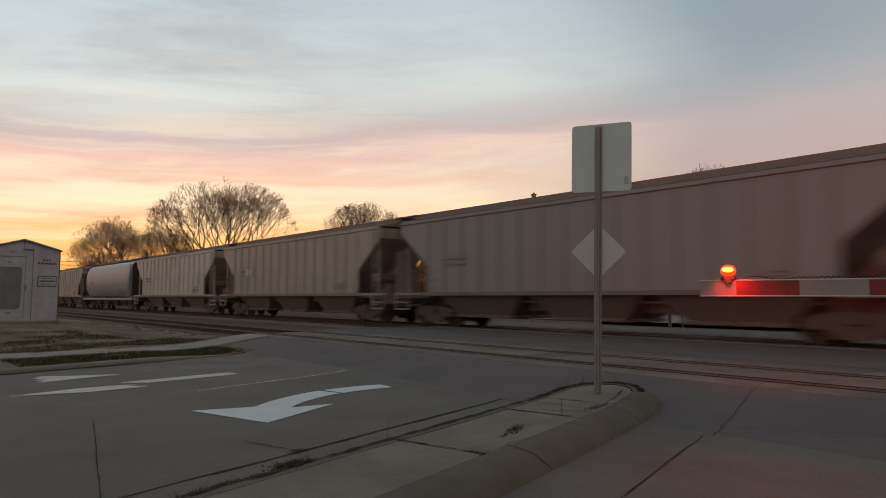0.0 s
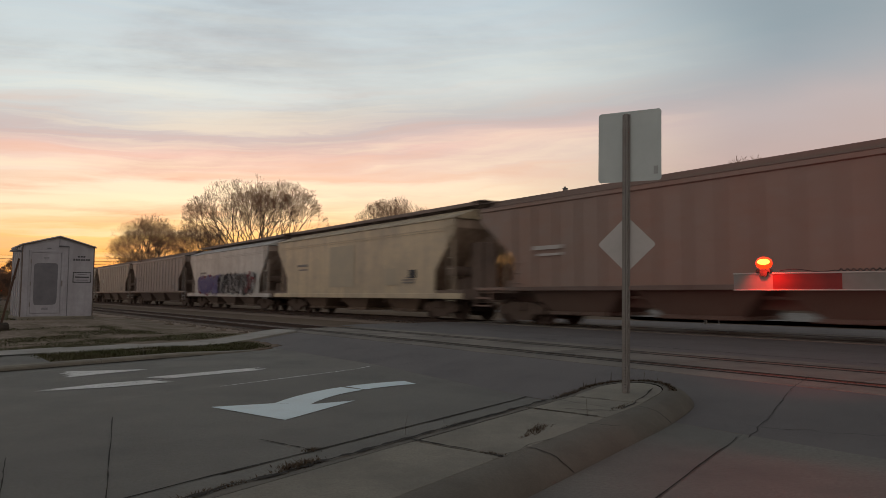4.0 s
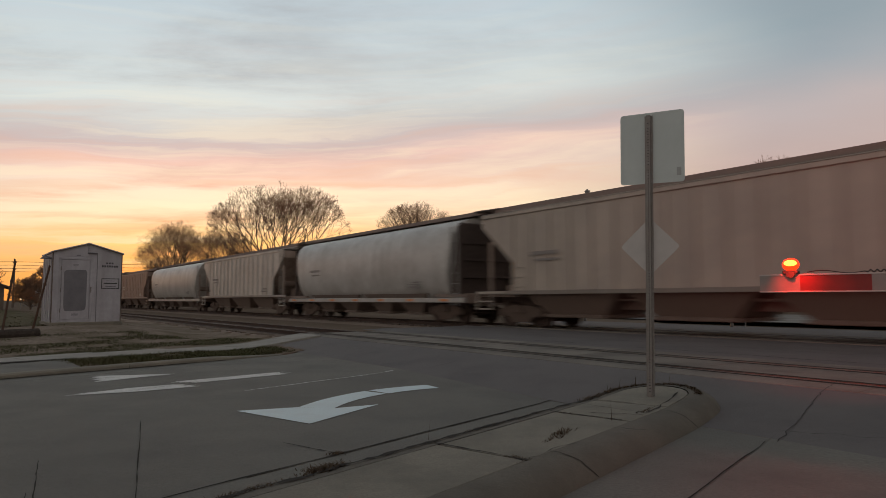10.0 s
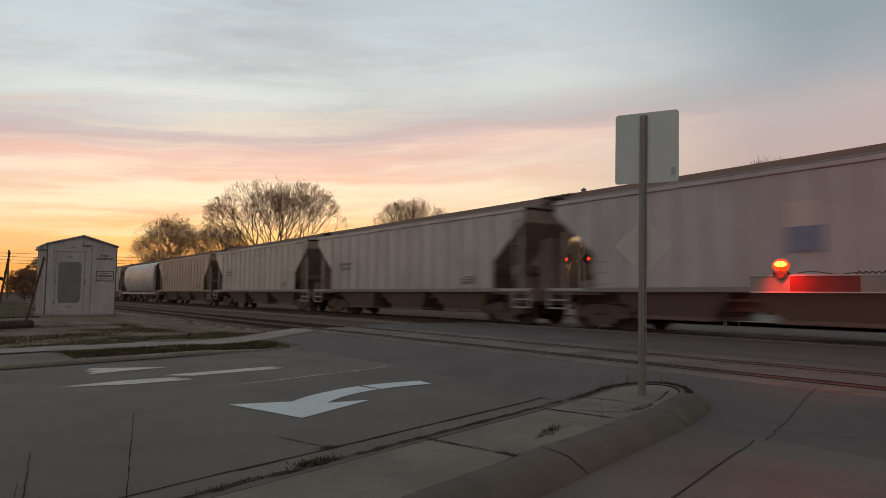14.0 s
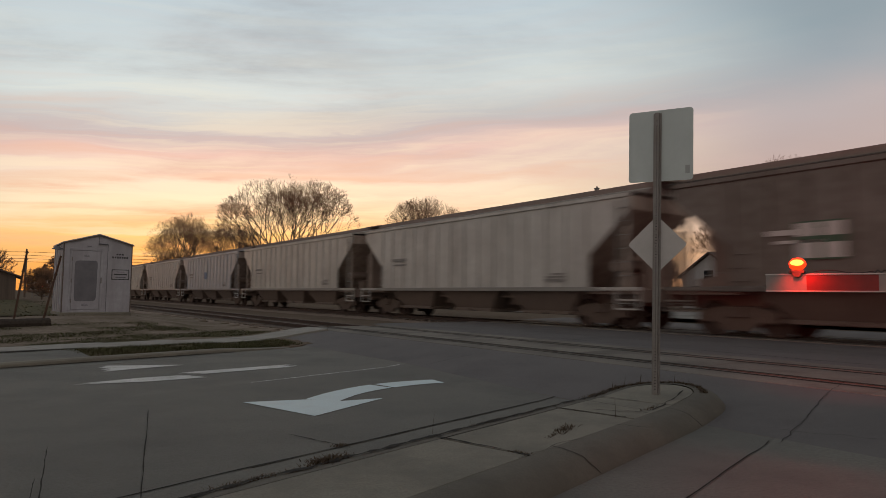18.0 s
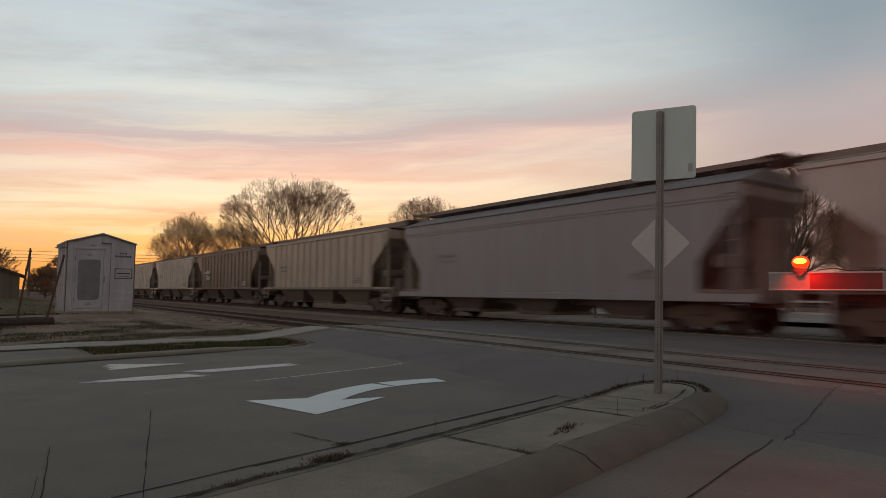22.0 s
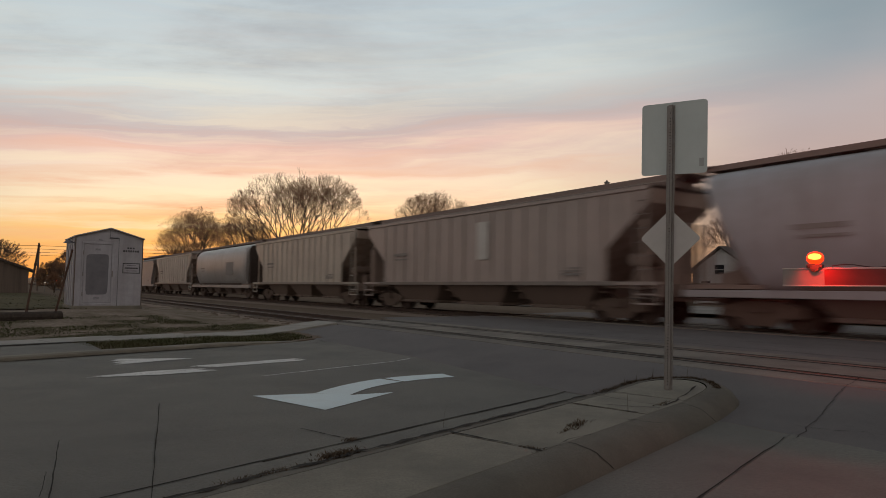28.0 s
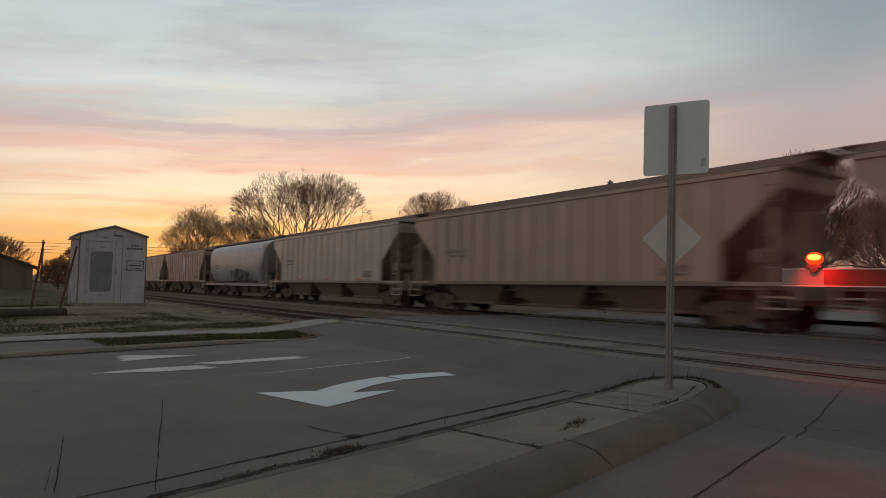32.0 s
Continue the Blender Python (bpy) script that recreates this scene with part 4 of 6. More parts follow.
def build_sign_post():
    """Steel channel post with a rectangular sign and a diamond marker, both seen from behind."""
    base = Vector((2.204, 6.84))
    zb = ground_z(base.x, base.y) + 0.152
    post = thing("sign_post", "perforated steel post with two bare metal sign backs", "road sign",
                 pose(base.x, base.y, zb, 0, 1.1, 0) @ pose(0, 0, 0, 0, 0, -30.5))
    # in the post's space +x runs along the sign, -y faces the camera
    bm = bmesh.new()
    prism(bm, [(-0.042, 0.018), (-0.040, 0.022), (-0.020, 0.022), (-0.017, -0.014), (0.017, -0.014), (0.020, 0.022), (0.040, 0.022), (0.042, 0.018),
               (0.023, 0.017), (0.020, -0.018), (-0.020, -0.018), (-0.023, 0.017)], -0.3, 2.95, "z")
    part("post", bm, GALV, post, "galvanised channel post")
    bm = bmesh.new()
    for k in range(96):
        z = 0.06 + 0.0295 * k
        tube(bm, (0, -0.0185, z), (0, -0.0145, z), 0.0062, n=6)
    part("punched_holes", bm, HOLE, post, "row of dark punched holes")
    sign = part("sign_panel", rounded_plate(0.66, 0.762, 0.035, 0.004), SIGN_BACK, post, "bare grey aluminium sign back", pose(0.028, 0.030, 2.605))
    part("sticker", rounded_plate(0.045, 0.085, 0.004, 0.002), STICKER, sign, "small grey date sticker", pose(0.275, -0.004, -0.27))
    part("diamond_panel", rounded_plate(0.43, 0.43, 0.03, 0.004), DIAMOND_BACK, post, "bare grey diamond-shaped sign back", pose(0.0, 0.030, 1.555, 0, 45, 0))
    for z in (2.83, 2.39, 1.68, 1.43):
        part("bolt", tube(bmesh.new(), (0, -0.022, z), (0, 0.034, z), 0.010, n=6), GALV, post)
    return post


def build_gate():
    """Lowered crossing gate: striped arm with a lit red lamp near its tip."""
    tip = Vector((2.30, 4.66))
    along = Vector((0.777, -0.629))
    turn = math.degrees(math.atan2(along.y, along.x))
    gate = thing("crossing_gate", "lowered red and white striped crossing gate with lit red lamp", "crossing gate",
                 pose(tip.x, tip.y, 0, 0, 0, turn))
    zc, hh = 1.287, 0.058
    cuts = [0.0, 0.255, 0.67, 1.085, 1.50, 1.915, 2.33, 2.745, 3.16, 3.575, 3.99, 4.405]
    for k in range(len(cuts) - 1):
        bm = bmesh.new()
        box(bm, cuts[k], cuts[k + 1], -0.012, 0.012, zc - hh, zc + hh)
        part("stripe", bm, GATE_RED if k % 2 else GATE_WHITE, gate, "red reflective stripe" if k % 2 else "white reflective stripe")
    for dz in (-hh, hh):
        bm = bmesh.new()
        box(bm, -0.003, 4.405, -0.016, 0.016, zc + dz - 0.005, zc + dz + 0.005, 0.002)
        part("edge_rail", bm, GATE_EDGE, gate, "pale aluminium edge of the arm")
    lamp = part("lamp_housing", tube(bmesh.new(), (0.20, -0.035, zc + hh + 0.005), (0.20, 0.035, zc + hh + 0.005), 0.028, n=12), BLACK, gate, "black lamp bracket")
    bm = bmesh.new()
    box(bm, 0.15, 0.25, -0.03, 0.03, zc + hh + 0.002, zc + hh + 0.03, 0.006)
    part("lamp_base", bm, BLACK, lamp, "black lamp base")
    bm = bmesh.new()
    bmesh.ops.create_uvsphere(bm, u_segments=18, v_segments=12, radius=0.047)
    for v in bm.verts:
        v.co = Vector((v.co.x * 1.15, v.co.y * 0.9, v.co.z * 0.95)) + Vector((0.20, 0, zc + hh + 0.072))
    part("lens", bm, RED_GLOW, lamp, "glowing red lens")
    bm = bmesh.new()
    bmesh.ops.create_uvsphere(bm, u_segments=14, v_segments=8, radius=0.036)
    for v in bm.verts:
        v.co = Vector((v.co.x * 1.15, v.co.y * 0.5, v.co.z * 0.6)) + Vector((0.203, -0.034, zc + hh + 0.080))
    part("filament", bm, HOT_GLOW, lamp, "bright yellow lamp core")
    # coiled black cable on top of the arm
    bm = bmesh.new()
    prev = None
    for k in range(480):
        a = k * 1.5
        p = Vector((0.30 + k * 0.0085, 0.009 * math.cos(a), zc + hh + 0.016 + 0.009 * math.sin(a)))
        if k < 40:
            p = Vector((0.30 + k * 0.0085, 0.0, zc + hh + 0.016 + 0.01 * math.sin(k * 0.16)))
        if prev is not None:
            tube(bm, prev, p, 0.0045, n=4, caps=False)
        prev = p
    part("cable", bm, BLACK, gate, "black coiled lamp cable")
    # mast and mechanism that carry the arm
    bm = bmesh.new()
    tube(bm, (4.9, 0.12, 0), (4.9, 0.12, 3.3), 0.065, n=14)
    tube(bm, (4.9, 0.12, 0), (4.9, 0.12, 0.25), 0.15, 0.10, n=14)
    part("mast", bm, GALV, gate, "grey steel mast")
    bm = bmesh.new()
    box(bm, 4.62, 5.18, -0.12, 0.34, 0.95, 1.5, 0.03)
    part("mechanism", bm, GALV, gate, "grey gate mechanism box")
    bm = bmesh.new()
    box(bm, 4.3, 5.9, -0.035, -0.012, zc - 0.10, zc + 0.10, 0.01)
    part("counterweight_arm", bm, GALV, gate)
    # red spots added at the lamp stand in for its flare over wagons and road
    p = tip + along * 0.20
    for nm, watts, face, aim, cone in (("flare_fill_track", 430.0, 0.07, (0.60, 0.80, 0.11), 74), ("flare_fill_road", 16.0, -0.07, (0.25, -0.30, -0.90), 160)):
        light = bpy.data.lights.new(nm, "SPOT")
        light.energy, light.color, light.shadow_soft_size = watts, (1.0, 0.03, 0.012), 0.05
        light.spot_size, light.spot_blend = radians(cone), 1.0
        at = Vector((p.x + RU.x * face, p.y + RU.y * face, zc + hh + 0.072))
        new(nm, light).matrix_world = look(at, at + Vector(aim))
    return gate


def build_hut():
    """Metal signal bungalow with a gabled roof."""
    at = pose(-10.53, 20.1, ground_z(-10.53, 20.1) + 0.01, 0, 0, 36.5) @ Matrix.Diagonal((0.89, 1, 1, 1))
    hut = thing("signal_hut", "light grey metal signal hut with patched door and gabled roof", "equipment hut", at)
    hw, dp, he, hp = 1.05, 2.3, 2.17, 2.44
    bm = bmesh.new()
    prism(bm, [(-hw, 0.1), (hw, 0.1), (hw, he), (0, hp), (-hw, he)], 0, dp)
    part("body", bm, BUNGALOW, hut, "light grey sheet-metal walls")
    bm = bmesh.new()
    box(bm, -hw - 0.05, hw + 0.05, -0.05, dp + 0.05, -0.15, 0.1, 0.02)
    part("plinth", bm, KERB, hut, "concrete footing")
    for sgn in (-1, 1):
        bm = bmesh.new()
        prism(bm, [(0, hp + 0.012), (sgn * (hw + 0.05), he - 0.004), (sgn * (hw + 0.05), he + 0.035), (0, hp + 0.055)], -0.06, dp + 0.06)
        part("roof", bm, BUNGALOW, hut, "grey metal roof sheet with a dark edge")
        bm = bmesh.new()
        prism(bm, [(0, hp - 0.005), (sgn * (hw + 0.05), he - 0.022), (sgn * (hw + 0.05), he + 0.01), (0, hp + 0.028)], -0.068, -0.060)
        part("roof_edge", bm, TRIM_DARK, hut, "dark brown verge trim")
        bm = bmesh.new()
        box(bm, sgn * hw - 0.016, sgn * hw + 0.016, -0.015, 0.03, 0.1, he, 0.005)
        part("corner_trim", bm, TRIM_DARK, hut, "dark corner trim")
    # door with frame, dark patch, handle and hinges
    bm = bmesh.new()
    for x0, x1, z0, z1 in ((-0.86, -0.80, 0.16, 2.02), (0.06, 0.12, 0.16, 2.02), (-0.86, 0.12, 1.97, 2.04), (-0.86, 0.12, 0.10, 0.17)):
        box(bm, x0, x1, -0.03, 0.0, z0, z1, 0.006)
    part("door_frame", bm, BUNGALOW, hut, "raised metal door frame")
    bm = bmesh.new()
    box(bm, -0.79, 0.05, -0.022, 0.0, 0.19, 1.95, 0.006)
    door = part("door", bm, BUNGALOW, hut, "grey metal door with a large dark touched-up patch")
    bm = bmesh.new()
    pts = []
    for k in range(40):
        a = math.tau * k / 40
        c, s = math.cos(a), math.sin(a)
        sx = math.copysign(abs(c) ** 0.25, c)
        sz = math.copysign(abs(s) ** 0.22, s)
        pts.append((-0.37 + sx * (0.34 + 0.01 * math.sin(3 * a)), 1.05 + sz * (0.63 + 0.02 * math.sin(2 * a + 1))))
    prism(bm, pts, -0.026, -0.0222)
    part("paint_patch", bm, PATCH, door, "dark grey repainted patch")
    for z in (0.45, 1.05, 1.7):
        bm = bmesh.new()
        tube(bm, (-0.80, -0.03, z - 0.06), (-0.80, -0.03, z + 0.06), 0.014, n=8)
        part("hinge", bm, GALV, door)
    bm = bmesh.new()
    box(bm, 0.075, 0.115, -0.06, -0.03, 0.98, 1.16, 0.008)
    part("handle", bm, GALV, door, "steel door handle")
    for x, z, wd, hh in ((-0.37, 1.78, 0.16, 0.04), (-0.37, 0.30, 0.20, 0.03)):
        bm = bmesh.new()
        for k in range(3):
            box(bm, x - wd / 2, x + wd / 2, -0.028, -0.022, z + k * 0.022, z + k * 0.022 + 0.01)
        part("vent_slot", bm, PATCH, door, "small louvred slot")
    # rain hood, gable lamp, number bars, notice plate
    bm = bmesh.new()
    box(bm, -0.02, 0.26, -0.08, 0, 2.165, 2.20, 0.008)
    part("hood", bm, PATCH, hut, "small dark visor in the gable")
    part("gable_seam", box(bmesh.new(), -0.008, 0.008, -0.01, 0, 2.205, 2.42), PATCH, hut, "dark seam up the gable")
    bm = bmesh.new()
    box(bm, -0.36, -0.24, -0.02, 0, 2.09, 2.115)
    part("slot", bm, PATCH, hut)
    seam = bmesh.new()
    box(seam, 0.27, 0.285, -0.012, 0, 0.1, 2.2)
    part("wall_seam", seam, PATCH, hut, "raised sheet seam")
    for k in range(3):
        part("stencil_mark", box(bmesh.new(), 0.55 + 0.085 * k, 0.61 + 0.085 * k, -0.004, 0, 1.86, 1.91), STENCIL, hut, "dark stencilled bar")
    for k in range(7):
        part("stencil_mark", box(bmesh.new(), 0.42 + 0.075 * k, 0.475 + 0.075 * k, -0.004, 0, 1.76, 1.82), STENCIL, hut, "dark stencilled bar")
    plate = bmesh.new()
    box(plate, 0.42, 0.98, -0.008, 0, 1.10, 1.42, 0.004)
    pl = part("notice_plate", plate, STENCIL, hut, "framed grey notice plate")
    bm = bmesh.new()
    box(bm, 0.445, 0.955, -0.011, -0.006, 1.125, 1.395)
    part("plate_face", bm, BUNGALOW, pl)
    bm = bmesh.new()
    box(bm, 0.49, 0.91, -0.013, -0.0105, 1.245, 1.285)
    box(bm, 0.56, 0.84, -0.013, -0.0105, 1.335, 1.35)
    box(bm, 0.53, 0.87, -0.013, -0.0105, 1.17, 1.185)
    part("plate_bars", bm, STENCIL, pl, "unreadable lines as dark bars")
    bm = bmesh.new()
    tube(bm, (-hw, 0.2, 2.0), (-hw - 0.22, 0.2, 2.04), 0.022, n=8)
    tube(bm, (-hw - 0.2, 0.2, 2.08), (-hw - 0.2, 0.2, 1.98), 0.04, 0.15, n=14)
    part("wall_lamp", bm, PATCH, hut, "unlit gooseneck lamp on the side wall")
    bm = bmesh.new()
    for k in range(5):
        box(bm, -hw - 0.02, -hw, 0.2 + 0.45 * k, 0.24 + 0.45 * k, 0.1, he - 0.02)
    part("side_ribs", bm, BUNGALOW, hut)
    return hut


def build_barrier():
    """Rusty rods leaning from a dark log beside the hut."""
    end_a, end_b = Vector((-11.35, 13.6)), Vector((-9.68, 16.25))
    mid, d = (end_a + end_b) / 2, (end_b - end_a)
    half = d.length / 2
    zg = ground_z(mid.x, mid.y)
    b = thing("rod_barrier", "dark weathered log with two leaning iron rods", "barrier", pose(mid.x, mid.y, zg, 0, 0, math.degrees(math.atan2(d.y, d.x))))
    bm = bmesh.new()
    rings = []
    n, m = 10, 15
    for i in range(m):
        x = -half + 2 * half * i / (m - 1)
        rr = 0.14 + 0.02 * noise.noise(Vector((i * 0.7, 0, 3)))
        rings.append([bm.verts.new((x, rr * math.cos(k * math.tau / n), 0.11 + rr * 0.85 * math.sin(k * math.tau / n) + 0.015 * noise.noise(Vector((i, k, 0))))) for k in range(n)])
    for a, c in zip(rings, rings[1:]):
        for k in range(n):
            bm.faces.new((a[k], c[k], c[(k + 1) % n], a[(k + 1) % n]))
    bm.faces.new(rings[0])
    bm.faces.new(rings[-1][::-1])
    bmesh.ops.recalc_face_normals(bm, faces=bm.faces)
    part("log", bm, LOG_WOOD, b, "dark weathered log")
    for x0, x1, y0, y1, top in ((half - 0.70, half - 0.44, 0.25, 0.28, 1.86), (half - 0.13, half + 0.14, 0.06, -0.16, 1.76)):
        bm = bmesh.new()
        tube(bm, (x0, y0, 0.0), (x1, y1, top), 0.028, 0.024, n=8)
        part("rod", bm, RUST, b, "leaning rusted iron rod")
        bm = bmesh.new()
        tube(bm, (x0 + 0.72 * (x1 - x0), y0 + 0.72 * (y1 - y0), 0.72 * top), (x0 + 0.75 * (x1 - x0), y0 + 0.75 * (y1 - y0), 0.75 * top), 0.036, n=8)
        part("clamp", bm, RUST, b)
    return b


# ---- the train ----
SPEED = 12.97          # metres a second along TD
WHEEL_R = 0.46


def arc_profile(half):
    return half + [(-y, z) for y, z in reversed(half[:-1] if half[-1][0] == 0 else half)]


MESHES = {}


def cached(key, make):
    if key not in MESHES:
        MESHES[key] = make()
    return MESHES[key]


def side_ribbed(L, sgn):
    bm = bmesh.new()
    a, b = L / 2 - 0.75, L / 2 - 2.45
    y0, y1 = sgn * 1.50, sgn * 1.54
    prism(bm, [(-a, 4.2), (-a, 3.75), (-b, 2.35), (-b, 1.30), (b, 1.30), (b, 2.35), (a, 3.75), (a, 4.2)], y0, y1)
    return mesh_of("side_wall", bm, CAR_PAINT)


def rib_mesh(sgn):
    bm = bmesh.new()
    box(bm, -0.045, 0.045, min(sgn * 1.541, sgn * 1.605), max(sgn * 1.541, sgn * 1.59), 1.33, 4.07, 0.012)
    return mesh_of("rib", bm, CAR_PAINT)


def chord_mesh(L, sgn):
    bm = bmesh.new()
    a = L / 2 - 0.75
    box(bm, -a, a, min(sgn * 1.541, sgn * 1.60), max(sgn * 1.541, sgn * 1.60), 4.08, 4.22, 0.015)
    return mesh_of("top_chord", bm, CAR_PAINT)


def sill(L, sgn, z0, z1, y=1.6, short=0.4):
    bm = bmesh.new()
    box(bm, -L / 2 + short, L / 2 - short, min(sgn * (y - 0.16), sgn * y), max(sgn * (y - 0.16), sgn * y), z0, z1, 0.012)
    return mesh_of("side_sill", bm, CAR_PAINT)


def side_plain(L, sgn):
    bm = bmesh.new()
    a, b = L / 2 - 0.78, L / 2 - 2.1
    y0, y1 = sgn * 1.52, sgn * 1.57
    prism(bm, [(-a, 4.05), (-a, 3.6), (-b, 2.0), (-b, 1.0), (b, 1.0), (b, 2.0), (a, 3.6), (a, 4.05)], y0, y1)
    return mesh_of("side_wall", bm, CAR_PAINT)


def band_mesh(L, sgn, z):
    a = L / 2 - 0.78
    return mesh_of("band", box(bmesh.new(), -a, a, min(sgn * 1.571, sgn * 1.59), max(sgn * 1.571, sgn * 1.59), z - 0.012, z + 0.012), CAR_PAINT)


def seam_mesh(sgn):
    return mesh_of("seam", box(bmesh.new(), -0.012, 0.012, min(sgn * 1.571, sgn * 1.578), max(sgn * 1.571, sgn * 1.578), 1.12, 3.55), CAR_PAINT)


def body_round(L, rake=0.75):
    """Smooth-sided body: a rounded section whose ends lean in towards the floor."""
    half = [(0.85, 1.02), (1.22, 1.12), (1.46, 1.55), (1.59, 2.05), (1.63, 2.6), (1.61, 3.2), (1.52, 3.70), (1.33, 4.06), (1.0, 4.29), (0.55, 4.41), (0.0, 4.43)]
    prof = arc_profile(half)
    bm = bmesh.new()
    a, b = (L / 2 - 1.1, L / 2 - 2.3) if rake < 1 else (L / 2 - 0.75, L / 2 - 2.4)
    xs = [-a, -a + 0.12, -a + 0.4, -b, -b + 1.2] + [-b + 1.2 + (2 * b - 2.4) * k / 8 for k in range(1, 8)] + [b - 1.2, b, a - 0.4, a - 0.12, a]
    loops = []
    for x in xs:
        d = max(0.0, (abs(x) - b) / (a - b))
        sq = 1.0 - 0.05 * max(0.0, d - 0.7) / 0.3
        loops.append([bm.verts.new((x - math.copysign(d * rake * (4.43 - z) / 3.4, x), y * sq, z)) for y, z in prof])
    n = len(prof)
    for p, q in zip(loops, loops[1:]):
        for k in range(n):
            bm.faces.new((p[k], q[k], q[(k + 1) % n], p[(k + 1) % n]))
    bm.faces.new(loops[0])
    bm.faces.new(loops[-1][::-1])
    bmesh.ops.recalc_face_normals(bm, faces=bm.faces)
    for f in bm.faces:
        f.smooth = len(f.verts) == 4
    return mesh_of("body", bm, CAR_PAINT)


def roof_mesh(L, kind):
    bm = bmesh.new()
    a = L / 2 - 0.70
    half = [(1.62, 4.06), (1.60, 4.10), (0.9, 4.34), (0.72, 4.40), (0.66, 4.47), (0, 4.48)]
    if kind == "ribbed":
        half = [(1.61, 4.222), (1.57, 4.25), (0.9, 4.35), (0.72, 4.39), (0.66, 4.44), (0, 4.45)]
    prism(bm, arc_profile(half), -a, a, "x")
    return mesh_of("roof", bm, HOPPER_PAINT)


def walkway_mesh(L, z, wide, deep=0.11):
    bm = bmesh.new()
    a = L / 2 - 0.42
    n_s = 8
    for k in range(n_s):
        y0 = -wide + (2 * wide - 0.13) * k / (n_s - 1)
        box(bm, -a, a, y0, y0 + 0.13, z, z + 0.035)
    for y0 in (-wide, wide - 0.04):
        box(bm, -a, a, y0, y0 + 0.04, z - deep, z)
    n = int(2 * a / 1.5)
    for k in range(n + 1):
        x = -a + 2 * a * k / n
        box(bm, x - 0.03, x + 0.03, -wide, wide, z - 0.05, z)
        for y in (-wide + 0.05, wide - 0.05):
            box(bm, x - 0.025, x + 0.025, y - 0.02, y + 0.02, 4.15, z - 0.03)
    for sx in (-1, 1):
        box(bm, sx * a - 0.35, sx * a + 0.35, -0.75, 0.75, z, z + 0.035)
    return mesh_of("running_board", bm, WALKWAY)


def hatch_mesh():
    bm = bmesh.new()
    box(bm, -0.72, 0.72, -0.26, 0.26, 4.2, 4.52, 0.03)
    box(bm, -0.05, 0.05, -0.30, 0.30, 4.45, 4.56, 0.01)
    return mesh_of("hatch", bm, CAR_ROOF)


def bay_mesh(top, low):
    bm = bmesh.new()
    t = [(-top, -1.42, 1.32), (top, -1.42, 1.32), (top, 1.42, 1.32), (-top, 1.42, 1.32)]
    m = [(-low, -1.0, 0.50), (low, -1.0, 0.50), (low, 1.0, 0.50), (-low, 1.0, 0.50)]
    vt, vm = [bm.verts.new(p) for p in t], [bm.verts.new(p) for p in m]
    for k in range(4):
        bm.faces.new((vt[k], vt[(k + 1) % 4], vm[(k + 1) % 4], vm[k]))
    bm.faces.new(vm)
    bm.faces.new(vt[::-1])
    bmesh.ops.recalc_face_normals(bm, faces=bm.faces)
    box(bm, -low - 0.06, low + 0.06, -1.12, 1.12, 0.38, 0.50, 0.02)
    tube(bm, (0, -1.25, 0.44), (0, 1.25, 0.44), 0.05, n=8)
    return mesh_of("hopper_bay", bm, HOPPER_PAINT)


def slope_mesh(L, low):
    """Sloped end sheet under the overhanging end, at the +x end; it leaves the side walls' cut-away ends open."""
    bm = bmesh.new()
    top = L / 2 - 0.80
    run = (3.72 - 1.15) * (1.70 / 1.40 if low > 2.2 else 1.32 / 1.60)
    prism(bm, [(top, 3.70), (top, 3.80), (top - run, 1.25), (top - run, 1.15)], -1.49, 1.49)
    box(bm, top - 0.06, top, -1.49, 1.49, 3.801, 4.15 if low > 2.2 else 4.04)
    return mesh_of("slope_sheet", bm, HOPPER_PAINT)


def centre_sill_mesh(L):
    bm = bmesh.new()
    box(bm, -L / 2 + 2.4, L / 2 - 2.4, -0.38, 0.38, 0.66, 1.12, 0.02)
    for sgn in (-1, 1):
        tube(bm, (-L / 2 + 3.0, sgn * 0.9, 0.98), (L / 2 - 3.0, sgn * 0.9, 0.98), 0.045, n=6)
    return mesh_of("centre_sill", bm, CAR_DARK)


def grab_mesh(L):
    """A short grab iron at the corner that has no ladder."""
    bm = bmesh.new()
    tube(bm, (L / 2 - 2.52, 1.60, 0), (L / 2 - 2.95, 1.60, 0), 0.014, n=6)
    for x in (L / 2 - 2.53, L / 2 - 2.94):
        tube(bm, (x, 1.605, 0), (x, 1.535, 0), 0.012, n=6)
    return mesh_of("grab_iron", bm, CAR_PAINT)


def shear_plate_mesh(L, run):
    """Upright plate on the centre line that ties the slope sheet to the end sill."""
    top = L / 2 - 0.80
    return mesh_of("shear_plate", prism(bmesh.new(), [(top - run, 1.225), (top + 0.32, 1.225), (top + 0.32, 1.55), (top - 0.16, 1.65), (top - 0.16, 3.36)], -0.03, 0.03), HOPPER_PAINT)


def mirrored(mesh):
    mesh.transform(Matrix.Diagonal((1, -1, 1, 1)))
    mesh.flip_normals()
    return mesh


def corner_step_mesh(L):
    """Pale sill end with its stirrup step below the cut-away corner."""
    bm = bmesh.new()
    x0, x1 = L / 2 - 2.02, L / 2 - 0.42
    box(bm, x0, x1, 1.46, 1.60, 1.20, 1.31, 0.01)
    for x in (x0 + 0.72, x1 - 0.05):
        box(bm, x - 0.03, x + 0.03, 1.55, 1.59, 0.62, 1.199)
    for z in (0.62, 0.90):
        box(bm, x0 + 0.751, x1 - 0.081, 1.545, 1.595, z, z + 0.05)
    return mesh_of("corner_step", bm, CAR_PAINT)


